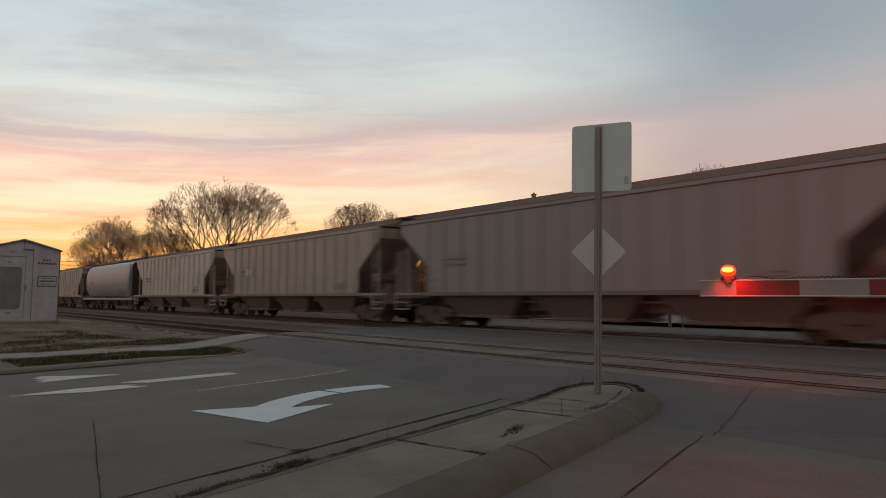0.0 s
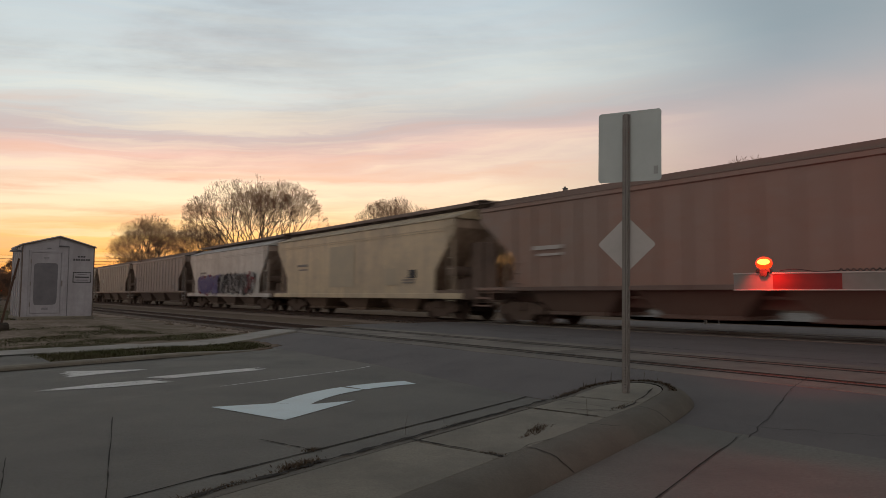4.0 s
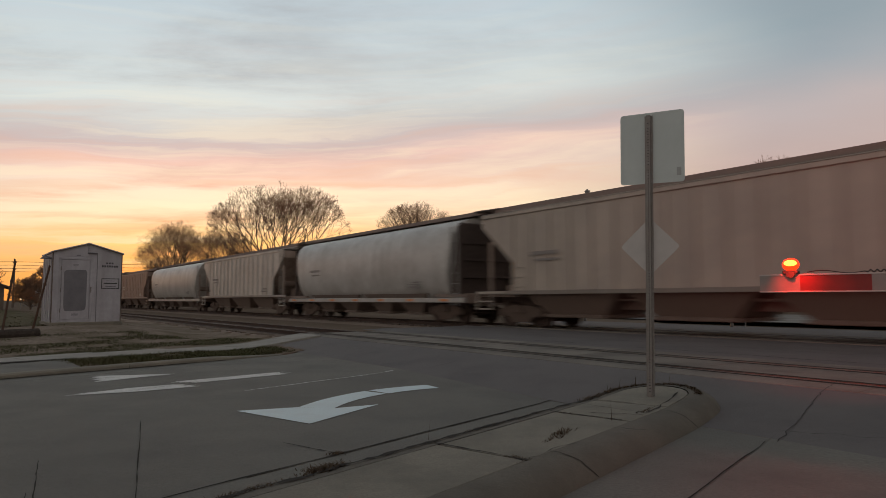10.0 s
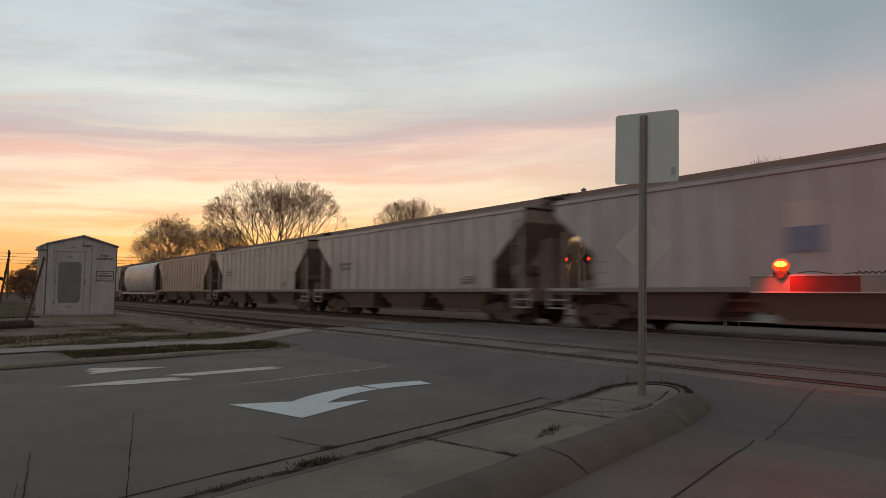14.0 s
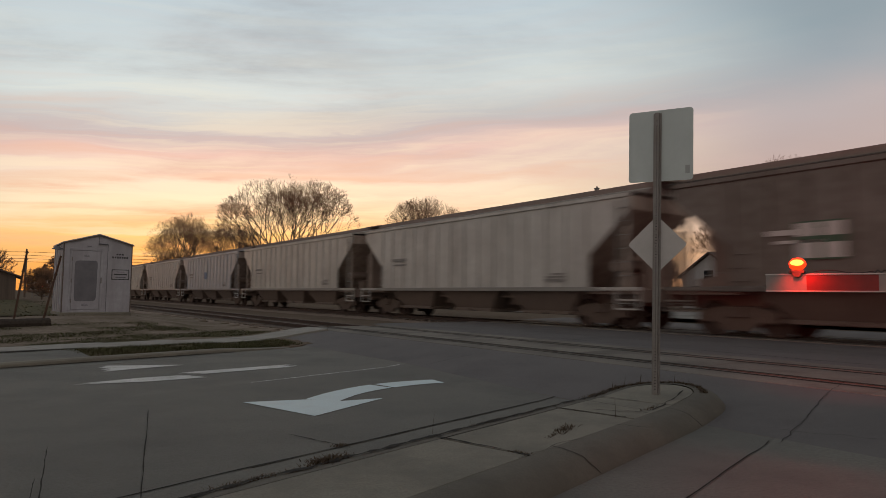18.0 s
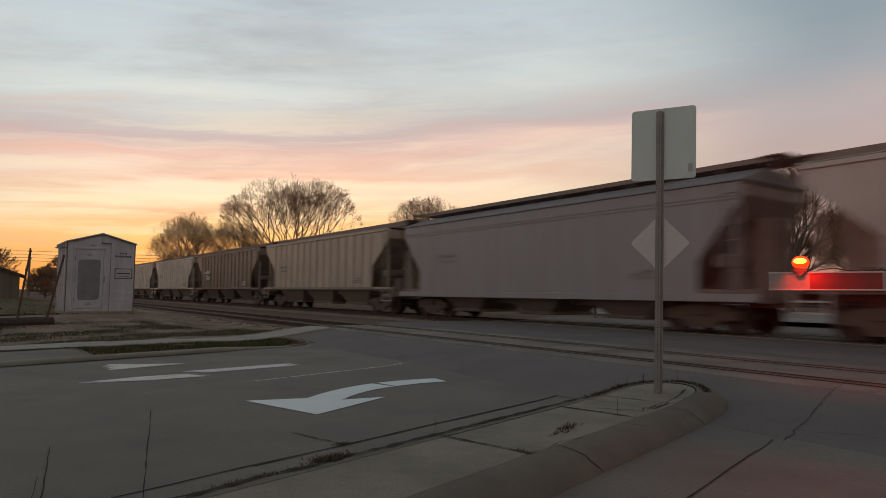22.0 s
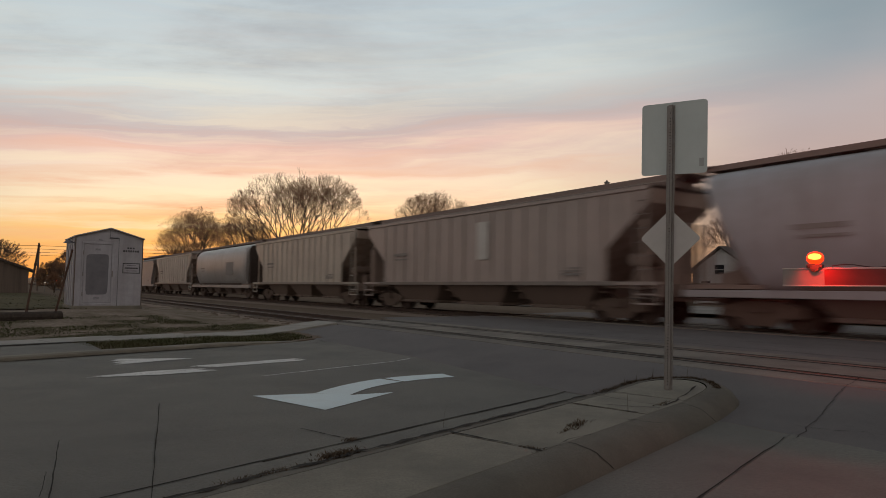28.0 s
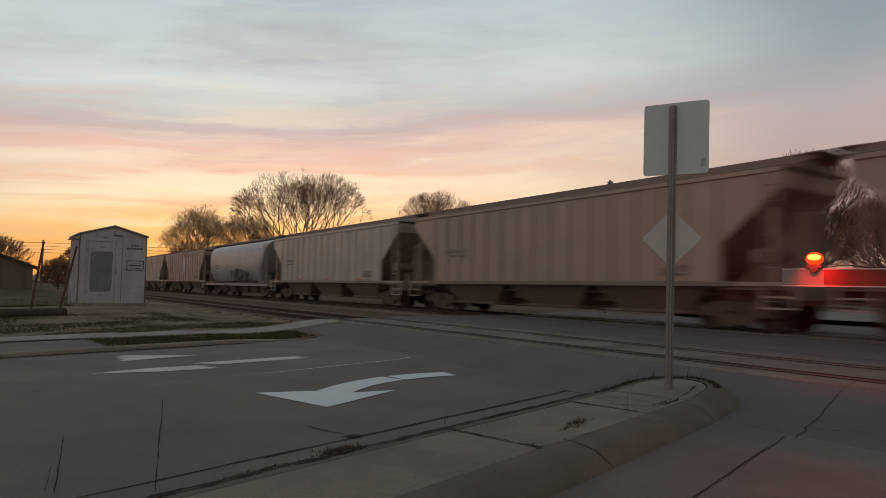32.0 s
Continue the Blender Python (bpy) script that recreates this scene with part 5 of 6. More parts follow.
def end_gear(add, L, e, braked):
    """Posts, beam and gear in the open space below the sloped end sheet; the braked end also has a tank, web and hand wheel."""
    for y in (-1.38, 0, 1.38):
        add("end_post", cached(("post", L, y), lambda: mesh_of("end_post", box(bmesh.new(), L / 2 - 1.12, L / 2 - 1.02, y - 0.05, y + 0.05, 1.2, 3.2), HOPPER_PAINT)), "", e, 0.4)
    add("shear_plate", cached(("shear", L), lambda: shear_plate_mesh(L, 2.2)), "grimy upright plate under the end", e)
    add("brake_gear", cached(("gear", L), lambda: mesh_of("brake_gear", box(bmesh.new(), L / 2 - 2.0, L / 2 - 1.4, -0.5, 0.6, 1.22, 1.75, 0.05), CAR_DARK)), "", e)
    if braked:
        add("centre_web", cached(("web", L), lambda: mesh_of("centre_web", box(bmesh.new(), L / 2 - 1.2, L / 2 - 0.55, -0.42, 0.42, 1.23, 3.15, 0.03), CAR_DARK)), "dark brake stand under the end", e)
        add("air_tank", cached(("tank", L), lambda: mesh_of("air_tank", tube(bmesh.new(), (L / 2 - 1.62, -1.2, 2.0), (L / 2 - 1.62, 1.2, 2.0), 0.2, n=12), CAR_DARK)), "dark air tank", e)

        def wheel():
            bm = bmesh.new()
            n = 16
            for k in range(n):
                p, q = [Vector((L / 2 - 0.47, 0.28 * math.cos(a), 2.6 + 0.28 * math.sin(a))) for a in (k * math.tau / n, (k + 1) * math.tau / n)]
                tube(bm, p, q, 0.018, n=5, caps=False)
            for k in range(3):
                a = k * math.tau / 3
                tube(bm, (L / 2 - 0.50, 0, 2.6), (L / 2 - 0.47, 0.28 * math.cos(a), 2.6 + 0.28 * math.sin(a)), 0.013, n=5)
            tube(bm, (L / 2 - 0.56, 0, 2.6), (L / 2 - 0.46, 0, 2.6), 0.03, n=8)
            return mesh_of("hand_wheel", bm, CAR_DARK)
        add("hand_wheel", cached(("handwheel", L), wheel), "dark spoked brake wheel", e)


def end_frame_mesh(L):
    """Tall dark end frame that closes a rounded body up to its roof."""
    bm = bmesh.new()
    prism(bm, [(L / 2 - 1.75, 1.23), (L / 2 - 1.15, 1.23), (L / 2 - 0.95, 3.0), (L / 2 - 0.95, 4.12), (L / 2 - 1.06, 4.18)], -1.3, 1.3)
    for y in (-1.36, 1.36):
        box(bm, L / 2 - 1.10, L / 2 - 0.90, y - 0.05, y + 0.05, 1.23, 4.0)
    for z in (1.9, 2.6, 3.3):
        box(bm, L / 2 - 1.12, L / 2 - 0.88, -1.36, 1.36, z, z + 0.1)
    return mesh_of("end_frame", bm, END_DARK)


def platform_mesh(L):
    bm = bmesh.new()
    box(bm, L / 2 - 2.6, L / 2 - 0.42, -1.45, 1.45, 1.10, 1.22, 0.01)
    box(bm, L / 2 - 0.5, L / 2 - 0.40, -1.5, 1.5, 0.85, 1.25, 0.01)
    box(bm, L / 2 - 2.9, L / 2 - 0.5, -0.24, 0.24, 0.72, 1.1)
    return mesh_of("end_platform", bm, CAR_DARK)


def ladder_mesh(L, sgn):
    bm = bmesh.new()
    y = sgn * 1.58
    for x in (L / 2 - 1.24, L / 2 - 0.80):
        box(bm, x - 0.018, x + 0.018, y - 0.02, y + 0.02, 0.75, 4.0)
    for k in range(8):
        z = 0.82 + 0.42 * k
        tube(bm, (L / 2 - 1.24, y, z), (L / 2 - 0.80, y, z), 0.014, n=6)
    return mesh_of("ladder", bm, CAR_PAINT)


def coupler_mesh():
    bm = bmesh.new()
    box(bm, -0.5, 0.0, -0.09, 0.09, 0.80, 0.98, 0.02)
    box(bm, 0.0, 0.34, -0.14, 0.12, 0.76, 1.02, 0.04)
    return mesh_of("coupler", bm, CAR_DARK)


def side_frame_mesh():
    bm = bmesh.new()
    prism(bm, [(-1.15, 0.62), (-1.15, 0.42), (-0.98, 0.36), (-0.70, 0.40), (-0.40, 0.16), (0.40, 0.16), (0.70, 0.40), (0.98, 0.36), (1.15, 0.42),
               (1.15, 0.62), (0.95, 0.70), (0.35, 0.80), (-0.35, 0.80), (-0.95, 0.70)], -0.08, 0.08)
    for x in (-0.17, 0.0, 0.17):
        tube(bm, (x, -0.02, 0.24), (x, -0.02, 0.56), 0.075, n=8)
    for x in (-0.9, 0.9):
        tube(bm, (x, -0.14, 0.46), (x, 0.14, 0.46), 0.11, n=10)
    return mesh_of("side_frame", bm, BOGIE)


def wheelset_mesh():
    bm = bmesh.new()
    for sgn in (-1, 1):
        prof = [(0.66, 0.08), (0.66, 0.16), (0.70, 0.36), (0.66, 0.40), (0.665, 0.495), (0.685, 0.50), (0.70, 0.465), (0.80, WHEEL_R - 0.004), (0.80, 0.40), (0.755, 0.36), (0.745, 0.17), (0.80, 0.13), (0.80, 0.08)]
        n = 24
        rings = [[bm.verts.new((r * math.cos(k * math.tau / n), sgn * y, r * math.sin(k * math.tau / n))) for k in range(n)] for y, r in prof]
        for p, q in zip(rings, rings[1:] + rings[:1]):
            for k in range(n):
                bm.faces.new((p[k], p[(k + 1) % n], q[(k + 1) % n], q[k]))
        for j in range(3):
            a = j * math.tau / 3
            tube(bm, (0.27 * math.cos(a), sgn * 0.74, 0.27 * math.sin(a)), (0.27 * math.cos(a), sgn * 0.768, 0.27 * math.sin(a)), 0.035, n=6)
    tube(bm, (0, -1.05, 0), (0, 1.05, 0), 0.085, n=12)
    bmesh.ops.recalc_face_normals(bm, faces=bm.faces)
    return mesh_of("wheelset", bm, STEEL)


def bolster_mesh():
    bm = bmesh.new()
    box(bm, -0.2, 0.2, -1.2, 1.2, 0.5, 0.8, 0.02)
    return mesh_of("bolster", bm, BOGIE)


WHEELS = []
TRAIN = []


def bogie(car, x):
    bg_ob = part("bogie", cached("bolster", bolster_mesh), None, car, "dark grimy two-axle bogie", pose(x, 0, 0))
    for y in (-1.0, 1.0):
        part("side_frame", cached("frame", side_frame_mesh), None, bg_ob, at=pose(0, y, 0))
    for ax in (-0.9, 0.9):
        wl = part("wheelset", cached("wheel", wheelset_mesh), None, bg_ob)
        wl.matrix_parent_inverse = pose(ax, 0, WHEEL_R)
        WHEELS.append(wl)


def plate_bars(name, rects, mat, car, label, y=1.625):
    bm = bmesh.new()
    for x0, x1, z0, z1 in rects:
        box(bm, x0, x1, y, y + 0.006, z0, z1)
    return part(name, bm, mat, car, label)


def spray_marks(car, x0, x1, z0, z1, y, rng, mats):
    """Abstract overlapping painted strokes on the side."""
    for mi, mat in enumerate(mats):
        lo = x0 + (x1 - x0) * mat[1]
        hi = x0 + (x1 - x0) * mat[2]
        n = mat[3]
        for k in range(n):
            cx = lo + (hi - lo) * (k + 0.5) / n
            r = (hi - lo) / n * rng.uniform(0.6, 1.2)
            a0, sweep = rng.uniform(0, 6.28), rng.uniform(2.2, 5.2)
            wd = rng.uniform(0.24, 0.55) if mat[0] is SPRAY[0] or mat[0] is SPRAY[4] else rng.uniform(0.08, 0.17)
            cz = (z0 + z1) / 2 + rng.uniform(-0.12, 0.12)
            hz = (z1 - z0) * rng.uniform(0.3, 0.48)
            prev, bm = None, bmesh.new()
            for j in range(13):
                a = a0 + sweep * j / 12
                c, s = math.cos(a), math.sin(a)
                row = [bm.verts.new((cx + c * r * f, y + 0.004 * (mi + 1) + 0.0001 * k, cz + s * hz * f)) for f in (1.0, 1.0 - wd / max(r, 0.3))]
                if prev:
                    bm.faces.new((prev[0], row[0], row[1], prev[1]))
                prev = row
            bmesh.ops.solidify(bm, geom=list(bm.faces), thickness=0.002)
            bmesh.ops.recalc_face_normals(bm, faces=bm.faces)
            part("paint_stroke", bm, mat[0], car, "abstract spray-painted stroke")


def wagon(kind, L, color, label):
    name = "hopper_wagon"
    car = thing(name, label, "freight wagon", group="wagons of the freight train")
    tint = (*[min(0.8, c * 1.12) for c in color], 1.0)
    made = []

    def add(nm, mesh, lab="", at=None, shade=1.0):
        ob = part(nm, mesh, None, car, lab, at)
        # shade scales the tint: sills, roofs and ladders get a darker colour
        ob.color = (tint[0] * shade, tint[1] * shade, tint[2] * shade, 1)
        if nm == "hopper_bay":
            # bays: dark brown, the shade below the body put into the colour
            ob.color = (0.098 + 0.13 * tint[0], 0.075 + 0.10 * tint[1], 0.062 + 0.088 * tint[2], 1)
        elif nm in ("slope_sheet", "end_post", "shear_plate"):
            # end parts lightened in the colour to make up for scant light there
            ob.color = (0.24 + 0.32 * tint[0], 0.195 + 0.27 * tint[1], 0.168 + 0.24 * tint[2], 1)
        made.append(ob)
        return ob

    Lk = round(L, 1)
    flip = pose(0, 0, 0, 0, 0, 180)
    if kind == "ribbed":
        for sgn in (-1, 1):
            add("side_wall", cached(("rib", Lk, sgn), lambda: side_ribbed(Lk, sgn)), "ribbed steel side wall")
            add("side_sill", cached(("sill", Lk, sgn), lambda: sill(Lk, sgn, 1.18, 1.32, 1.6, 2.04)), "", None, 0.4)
            add("top_chord", cached(("chord", Lk, sgn), lambda: chord_mesh(Lk, sgn)))
            reach = Lk / 2 - 2.55
            n_r = int(2 * reach / 0.92)
            for k in range(n_r + 1):
                add("rib", cached(("ribbar", sgn), lambda: rib_mesh(sgn)), "", pose(-reach + 2 * reach * k / n_r, 0, 0), 0.96)
        add("roof", cached(("roof", Lk, kind), lambda: roof_mesh(Lk, kind)), "weathered steel roof", None, 0.75)
        add("running_board", cached(("walk", Lk), lambda: walkway_mesh(Lk, 4.58, 0.66, 0.14)), "dark steel roof walkway")
        b = Lk / 2 - 2.8
        for x in (-2 * b / 3, 0, 2 * b / 3):
            add("hopper_bay", cached(("bay", Lk), lambda: bay_mesh(b / 3 - 0.05, b / 3 - 0.95)), "grimy discharge hopper with shade in its dark brown colour", pose(x, 0, 0), 0.5)
        ends = (pose(0, 0, 0), flip)
        for e in ends:
            add("slope_sheet", cached(("slope", Lk), lambda: slope_mesh(Lk, 2.45)), "grimy sloped end sheet in a lightened colour", e, 0.45)
            end_gear(add, Lk, e, e is flip)
            for sgn in (-1, 1):
                add("corner_step", cached(("step", Lk, sgn), lambda: corner_step_mesh(Lk) if sgn > 0 else mirrored(corner_step_mesh(Lk))), "pale stirrup step", e, 0.85)
        for z in (1.45, 1.80, 2.15):
            add("grab_iron", cached(("grab", Lk), lambda: grab_mesh(Lk)), "", pose(0, 0, z))
    elif kind == "plain":
        for sgn in (-1, 1):
            add("side_wall", cached(("plain", Lk, sgn), lambda: side_plain(Lk, sgn)), "smooth steel side wall")
            add("side_sill", cached(("sillp", Lk, sgn), lambda: sill(Lk, sgn, 0.88, 1.10, 1.62)))
            for z in (3.60, 3.70):
                add("band", cached(("band", Lk, sgn, z), lambda: band_mesh(Lk, sgn, z)), "", None, 0.8)
            for k in range(5):
                add("seam", cached(("seam", sgn), lambda: seam_mesh(sgn)), "", pose((-1 + 2 * (k + 0.5) / 5) * (Lk / 2 - 2.0), 0, 0), 0.9)
        add("roof", cached(("roof", Lk, kind), lambda: roof_mesh(Lk, kind)), "weathered steel roof", None, 0.75)
        add("running_board", cached(("walkp", Lk), lambda: walkway_mesh(Lk, 4.74, 0.62)), "dark steel roof walkway on posts")
        for x in (-Lk / 2 + 5, 0, Lk / 2 - 5):
            add("hopper_bay", cached(("bayp",), lambda: bay_mesh(1.9, 0.8)), "grimy discharge hopper with shade in its dark brown colour", pose(x, 0, -0.08), 0.35)
        for e in (pose(0, 0, 0), flip):
            add("slope_sheet", cached(("slopep", Lk), lambda: slope_mesh(Lk, 2.0)), "grimy sloped end sheet in a lightened colour", e, 0.45)
            end_gear(add, Lk, e, e is flip)
    else:
        add("body", cached((kind, Lk), lambda: body_round(Lk, 0.75 if kind == "round" else 1.7)), "smooth rounded steel body")
        for sgn in (-1, 1):
            add("side_sill", cached(("sillp", Lk, sgn), lambda: sill(Lk, sgn, 0.88, 1.08, 1.6)), "", None, 0.8)
        add("running_board", cached(("walkr", Lk), lambda: walkway_mesh(Lk, 4.60, 0.62, 0.12)), "dark steel roof walkway")
        for e in (pose(0, 0, 0), flip):
            if kind == "slant":
                end_gear(add, Lk, e, e is flip)
                continue
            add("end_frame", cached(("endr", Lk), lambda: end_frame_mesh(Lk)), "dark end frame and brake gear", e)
        for x in (-Lk / 2 + 4.8, -1.7, 1.7, Lk / 2 - 4.8):
            add("hopper_bay", cached(("bayr",), lambda: bay_mesh(1.5, 0.6)), "grimy discharge hopper with shade in its dark brown colour", pose(x, 0, -0.05), 0.3)
    n_h = 8
    for k in range(n_h):
        x = (-0.5 + (k + 0.5) / n_h) * (Lk - 3.2)
        add("hatch", cached(("hatch",), hatch_mesh), "", pose(x, 0, -0.02))
    for e in (pose(0, 0, 0), flip):
        add("end_platform", cached(("plat", Lk), lambda: platform_mesh(Lk)), "dark end platform", e)
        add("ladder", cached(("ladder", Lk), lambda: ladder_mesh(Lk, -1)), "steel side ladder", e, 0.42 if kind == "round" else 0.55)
    add("centre_sill", cached(("centre", Lk), lambda: centre_sill_mesh(Lk)), "dark centre sill and brake pipes")
    add("coupler", cached(("coupler",), coupler_mesh), "", pose(Lk / 2 - 0.36, 0, 0))
    add("coupler", cached(("coupler",), coupler_mesh), "", flip @ pose(Lk / 2 - 0.36, 0, 0))
    for sx in (-1, 1):
        bogie(car, sx * (Lk / 2 - 2.35))
    # lettering bars near both ends
    dark = sum(color) > 0.6
    mat = LABEL_DARK if dark else LABEL_LIGHT
    b = Lk / 2 - 2.6
    y = 1.607 if kind == "ribbed" else 1.636 if kind in ("round", "slant") else 1.592
    plate_bars("lettering", [(b - 2.2, b - 0.9, 2.55, 2.68), (b - 2.2, b - 1.1, 2.34, 2.42)], mat, car, "reporting marks as plain bars", y)
    plate_bars("data_panel", [(-b + 0.9, -b + 1.8, 1.52, 1.60), (-b + 0.9, -b + 1.8, 1.64, 1.70), (-b + 0.9, -b + 1.5, 1.74, 1.80)], mat, car, "data lines as plain bars", y)
    return car


# (front end along the train, rear end, kind, colour, label words)
CARS = [
    (116.0, 97.2, "ribbed", (0.42, 0.41, 0.39), "grey ribbed covered hopper wagon"),
    (97.2, 78.5, "ribbed", (0.45, 0.42, 0.38), "pale grey ribbed covered hopper wagon"),
    (78.5, 59.8, "round", (0.34, 0.35, 0.36), "smooth mid-grey rounded hopper wagon"),
    (59.8, 41.2, "ribbed", (0.52, 0.50, 0.45), "off-white ribbed covered hopper wagon"),
    (41.2, 22.5, "ribbed", (0.36, 0.32, 0.28), "dusty grey-brown ribbed hopper wagon with two pale blocks"),
    (22.5, 2.9, "ribbed", (0.24, 0.22, 0.22), "dull dark grey ribbed hopper wagon"),
    (2.9, -14.2, "plain", (0.60, 0.60, 0.58), "white smooth-sided hopper wagon with spray-painted strokes"),
    (-14.2, -32.6, "plain", (0.62, 0.52, 0.35), "cream smooth-sided hopper wagon with faded patches"),
    (-32.6, -51.1, "ribbed", (0.25, 0.15, 0.115), "faded red-brown ribbed hopper wagon"),
    (-51.1, -71.7, "slant", (0.52, 0.51, 0.48), "pale grey rounded hopper wagon with a white sill"),
    (-71.7, -90.7, "ribbed", (0.54, 0.52, 0.48), "pale ribbed covered hopper wagon"),
    (-90.7, -109.2, "round", (0.53, 0.53, 0.51), "pale grey rounded hopper wagon with orange sill marks"),
    (-109.2, -128.2, "ribbed", (0.42, 0.37, 0.31), "beige-grey ribbed hopper wagon"),
    (-128.2, -146.8, "ribbed", (0.50, 0.49, 0.46), "pale grey hopper wagon with painted bead-like reflections"),
    (-146.8, -165.2, "ribbed", (0.48, 0.46, 0.45), "light grey ribbed hopper wagon"),
    (-165.2, -183.6, "ribbed", (0.41, 0.425, 0.46), "light blue-grey hopper wagon with a blue emblem"),
    (-183.6, -202.8, "ribbed", (0.52, 0.50, 0.46), "off-white ribbed hopper wagon"),
    (-202.8, -221.2, "ribbed", (0.52, 0.51, 0.48), "off-white ribbed covered hopper wagon"),
    (-221.2, -239.7, "ribbed", (0.08, 0.062, 0.048), "dark brown ribbed hopper wagon with a green and white emblem"),
    (-239.7, -258.3, "ribbed", (0.42, 0.36, 0.29), "tan rust-streaked ribbed hopper wagon"),
    (-258.3, -276.6, "plain", (0.24, 0.24, 0.27), "dark slate-grey smooth-sided hopper wagon"),
    (-276.6, -295.4, "ribbed", (0.47, 0.45, 0.42), "light grey ribbed hopper wagon"),
    (-295.4, -313.7, "round", (0.34, 0.34, 0.34), "grey rounded hopper wagon with a stained side"),
    (-313.7, -331.8, "ribbed", (0.47, 0.43, 0.37), "pale beige dusty ribbed hopper wagon"),
    (-331.8, -351.2, "ribbed", (0.36, 0.30, 0.275), "faded pinkish-brown ribbed hopper wagon"),
    (-351.2, -368.8, "slant", (0.36, 0.37, 0.40), "blue-grey rounded hopper wagon with dark spray marks"),
    (-368.8, -388.0, "ribbed", (0.47, 0.45, 0.41), "pale beige ribbed hopper wagon"),
    (-388.0, -407.0, "ribbed", (0.38, 0.30, 0.235), "tan-brown rust-streaked hopper wagon"),
    (-407.0, -425.6, "ribbed", (0.33, 0.27, 0.24), "dull brown ribbed hopper wagon"),
]


def build_train():
    rng = random.Random(11)
    for i, (front, rear, kind, color, label) in enumerate(CARS):
        car = wagon(kind, front - rear, color, label)
        mid = (front + rear) / 2
        TRAIN.append((car, mid))
        half = (front - rear) / 2
        if i == 4:
            plate_bars("emblem", [(half - 5.2, half - 4.8, 2.35, 2.75), (half - 4.7, half - 4.3, 2.35, 2.75)], LABEL_LIGHT, car, "two pale emblem blocks", 1.61)
        if i == 18:
            bars = [(half - 5.30, half - 4.84, 2.50, 2.82), (half - 4.70, half - 4.24, 2.50, 2.82), (half - 5.30, half - 4.84, 1.98, 2.34), (half - 4.70, half - 4.24, 1.98, 2.34)]
            plate_bars("emblem_ground", [(half - 5.34, half - 4.2, 1.94, 2.86)], LABEL_GREEN, car, "green emblem ground", 1.607)
            plate_bars("emblem", bars, LABEL_LIGHT, car, "four pale emblem blocks", 1.614)
        if i == 15:
            plate_bars("emblem", [(-0.1, 0.7, 2.75, 3.35)], LABEL_LIGHT, car, "white emblem block", 1.607)
            plate_bars("emblem_foot", [(-0.1, 0.7, 2.15, 2.75)], LABEL_BLUE, car, "blue emblem block", 1.607)
        if i == 6:
            spray_marks(car, -half + 2.7, half - 3.2, 0.96, 2.50, 1.625, rng,
                        [(SPRAY[0], 0.52, 1.0, 20), (SPRAY[3], 0.55, 0.98, 9), (SPRAY[1], 0.0, 0.55, 17), (SPRAY[2], 0.0, 0.66, 21), (SPRAY[0], 0.6, 1.0, 15), (SPRAY[1], 0.03, 0.6, 19), (SPRAY[2], 0.02, 0.56, 16), (SPRAY[0], 0.62, 1.0, 12), (SPRAY[2], 0.12, 0.58, 24), (SPRAY[1], 0.1, 0.6, 22), (SPRAY[3], 0.0, 0.13, 5)])
        if i == 25:
            spray_marks(car, -half + 4.6, 0.6, 1.3, 2.3, 1.632, rng, [(SPRAY[4], 0.0, 1.0, 9), (SPRAY[4], 0.1, 0.8, 9), (SPRAY[1], 0.3, 0.7, 4)])
        if i == 11:
            plate_bars("reflector_marks", [(-half + 1.5 + 2.6 * k, -half + 2.0 + 2.6 * k, 0.93, 1.03) for k in range(7)], ORANGE_MARK, car, "orange reflective sill marks", 1.603)
        if i == 22:
            plate_bars("reflector_marks", [(half - 3.4, half - 2.4, 0.93, 1.03), (-half + 5.0, -half + 6.0, 0.93, 1.03)], ORANGE_MARK, car, "orange reflective sill marks", 1.603)
            plate_bars("dark_patch", [(-half + 4.6, -half + 6.7, 1.95, 3.0)], LABEL_DARK, car, "darker repainted square", 1.625)
        if i == 24:
            plate_bars("pale_patch", [(-half + 8.5, -half + 9.2, 2.2, 3.7)], PALE_AND_GLINT, car, "pale primed strip", 1.594)
        if i == 26:
            for k in range(8):
                plate_bars("reflector_mark", [(-half + 2.6 + 2.1 * k, -half + 3.05 + 2.1 * k, 1.335, 1.43)], ORANGE_MARK if k % 2 else LABEL_LIGHT, car,
                           "orange reflective mark" if k % 2 else "pale reflective mark", 1.597)
        if i == 13:
            # bead-like reflections along the side, painted as pale discs
            bm = bmesh.new()
            for k in range(34):
                for z in (2.1, 2.65, 3.05, 3.4):
                    if rng.random() < (0.55 if z > 2.5 else 0.15):
                        x = -half + 2.6 + (2 * half - 5.2) * (k + 0.5) / 34
                        tube(bm, (x, 1.541, z), (x, 1.546, z), rng.uniform(0.10, 0.19), n=9)
            tagged(part("mottling", bm, PALE_AND_GLINT, car, "pale discs painted as bead-like reflections"), kind="stuff")
        if i == 7:
            plate_bars("faded_patch", [(-0.6, 1.9, 1.40, 3.45)], CREAM_GREY, car, "greyed faded patch", 1.594)
            plate_bars("faded_patch", [(-4.4, -3.4, 1.45, 2.2)], CREAM_GREY, car, "greyed faded patch", 1.594)
            plate_bars("dark_placard", [(-half + 3.4, -half + 3.9, 1.75, 2.1)], STENCIL, car, "small dark placard", 1.594)


CREAM_GREY = material("faded_cream", (0.47, 0.42, 0.32), 0.6, stains=(1.2, (0.56, 0.48, 0.34), 0.7))


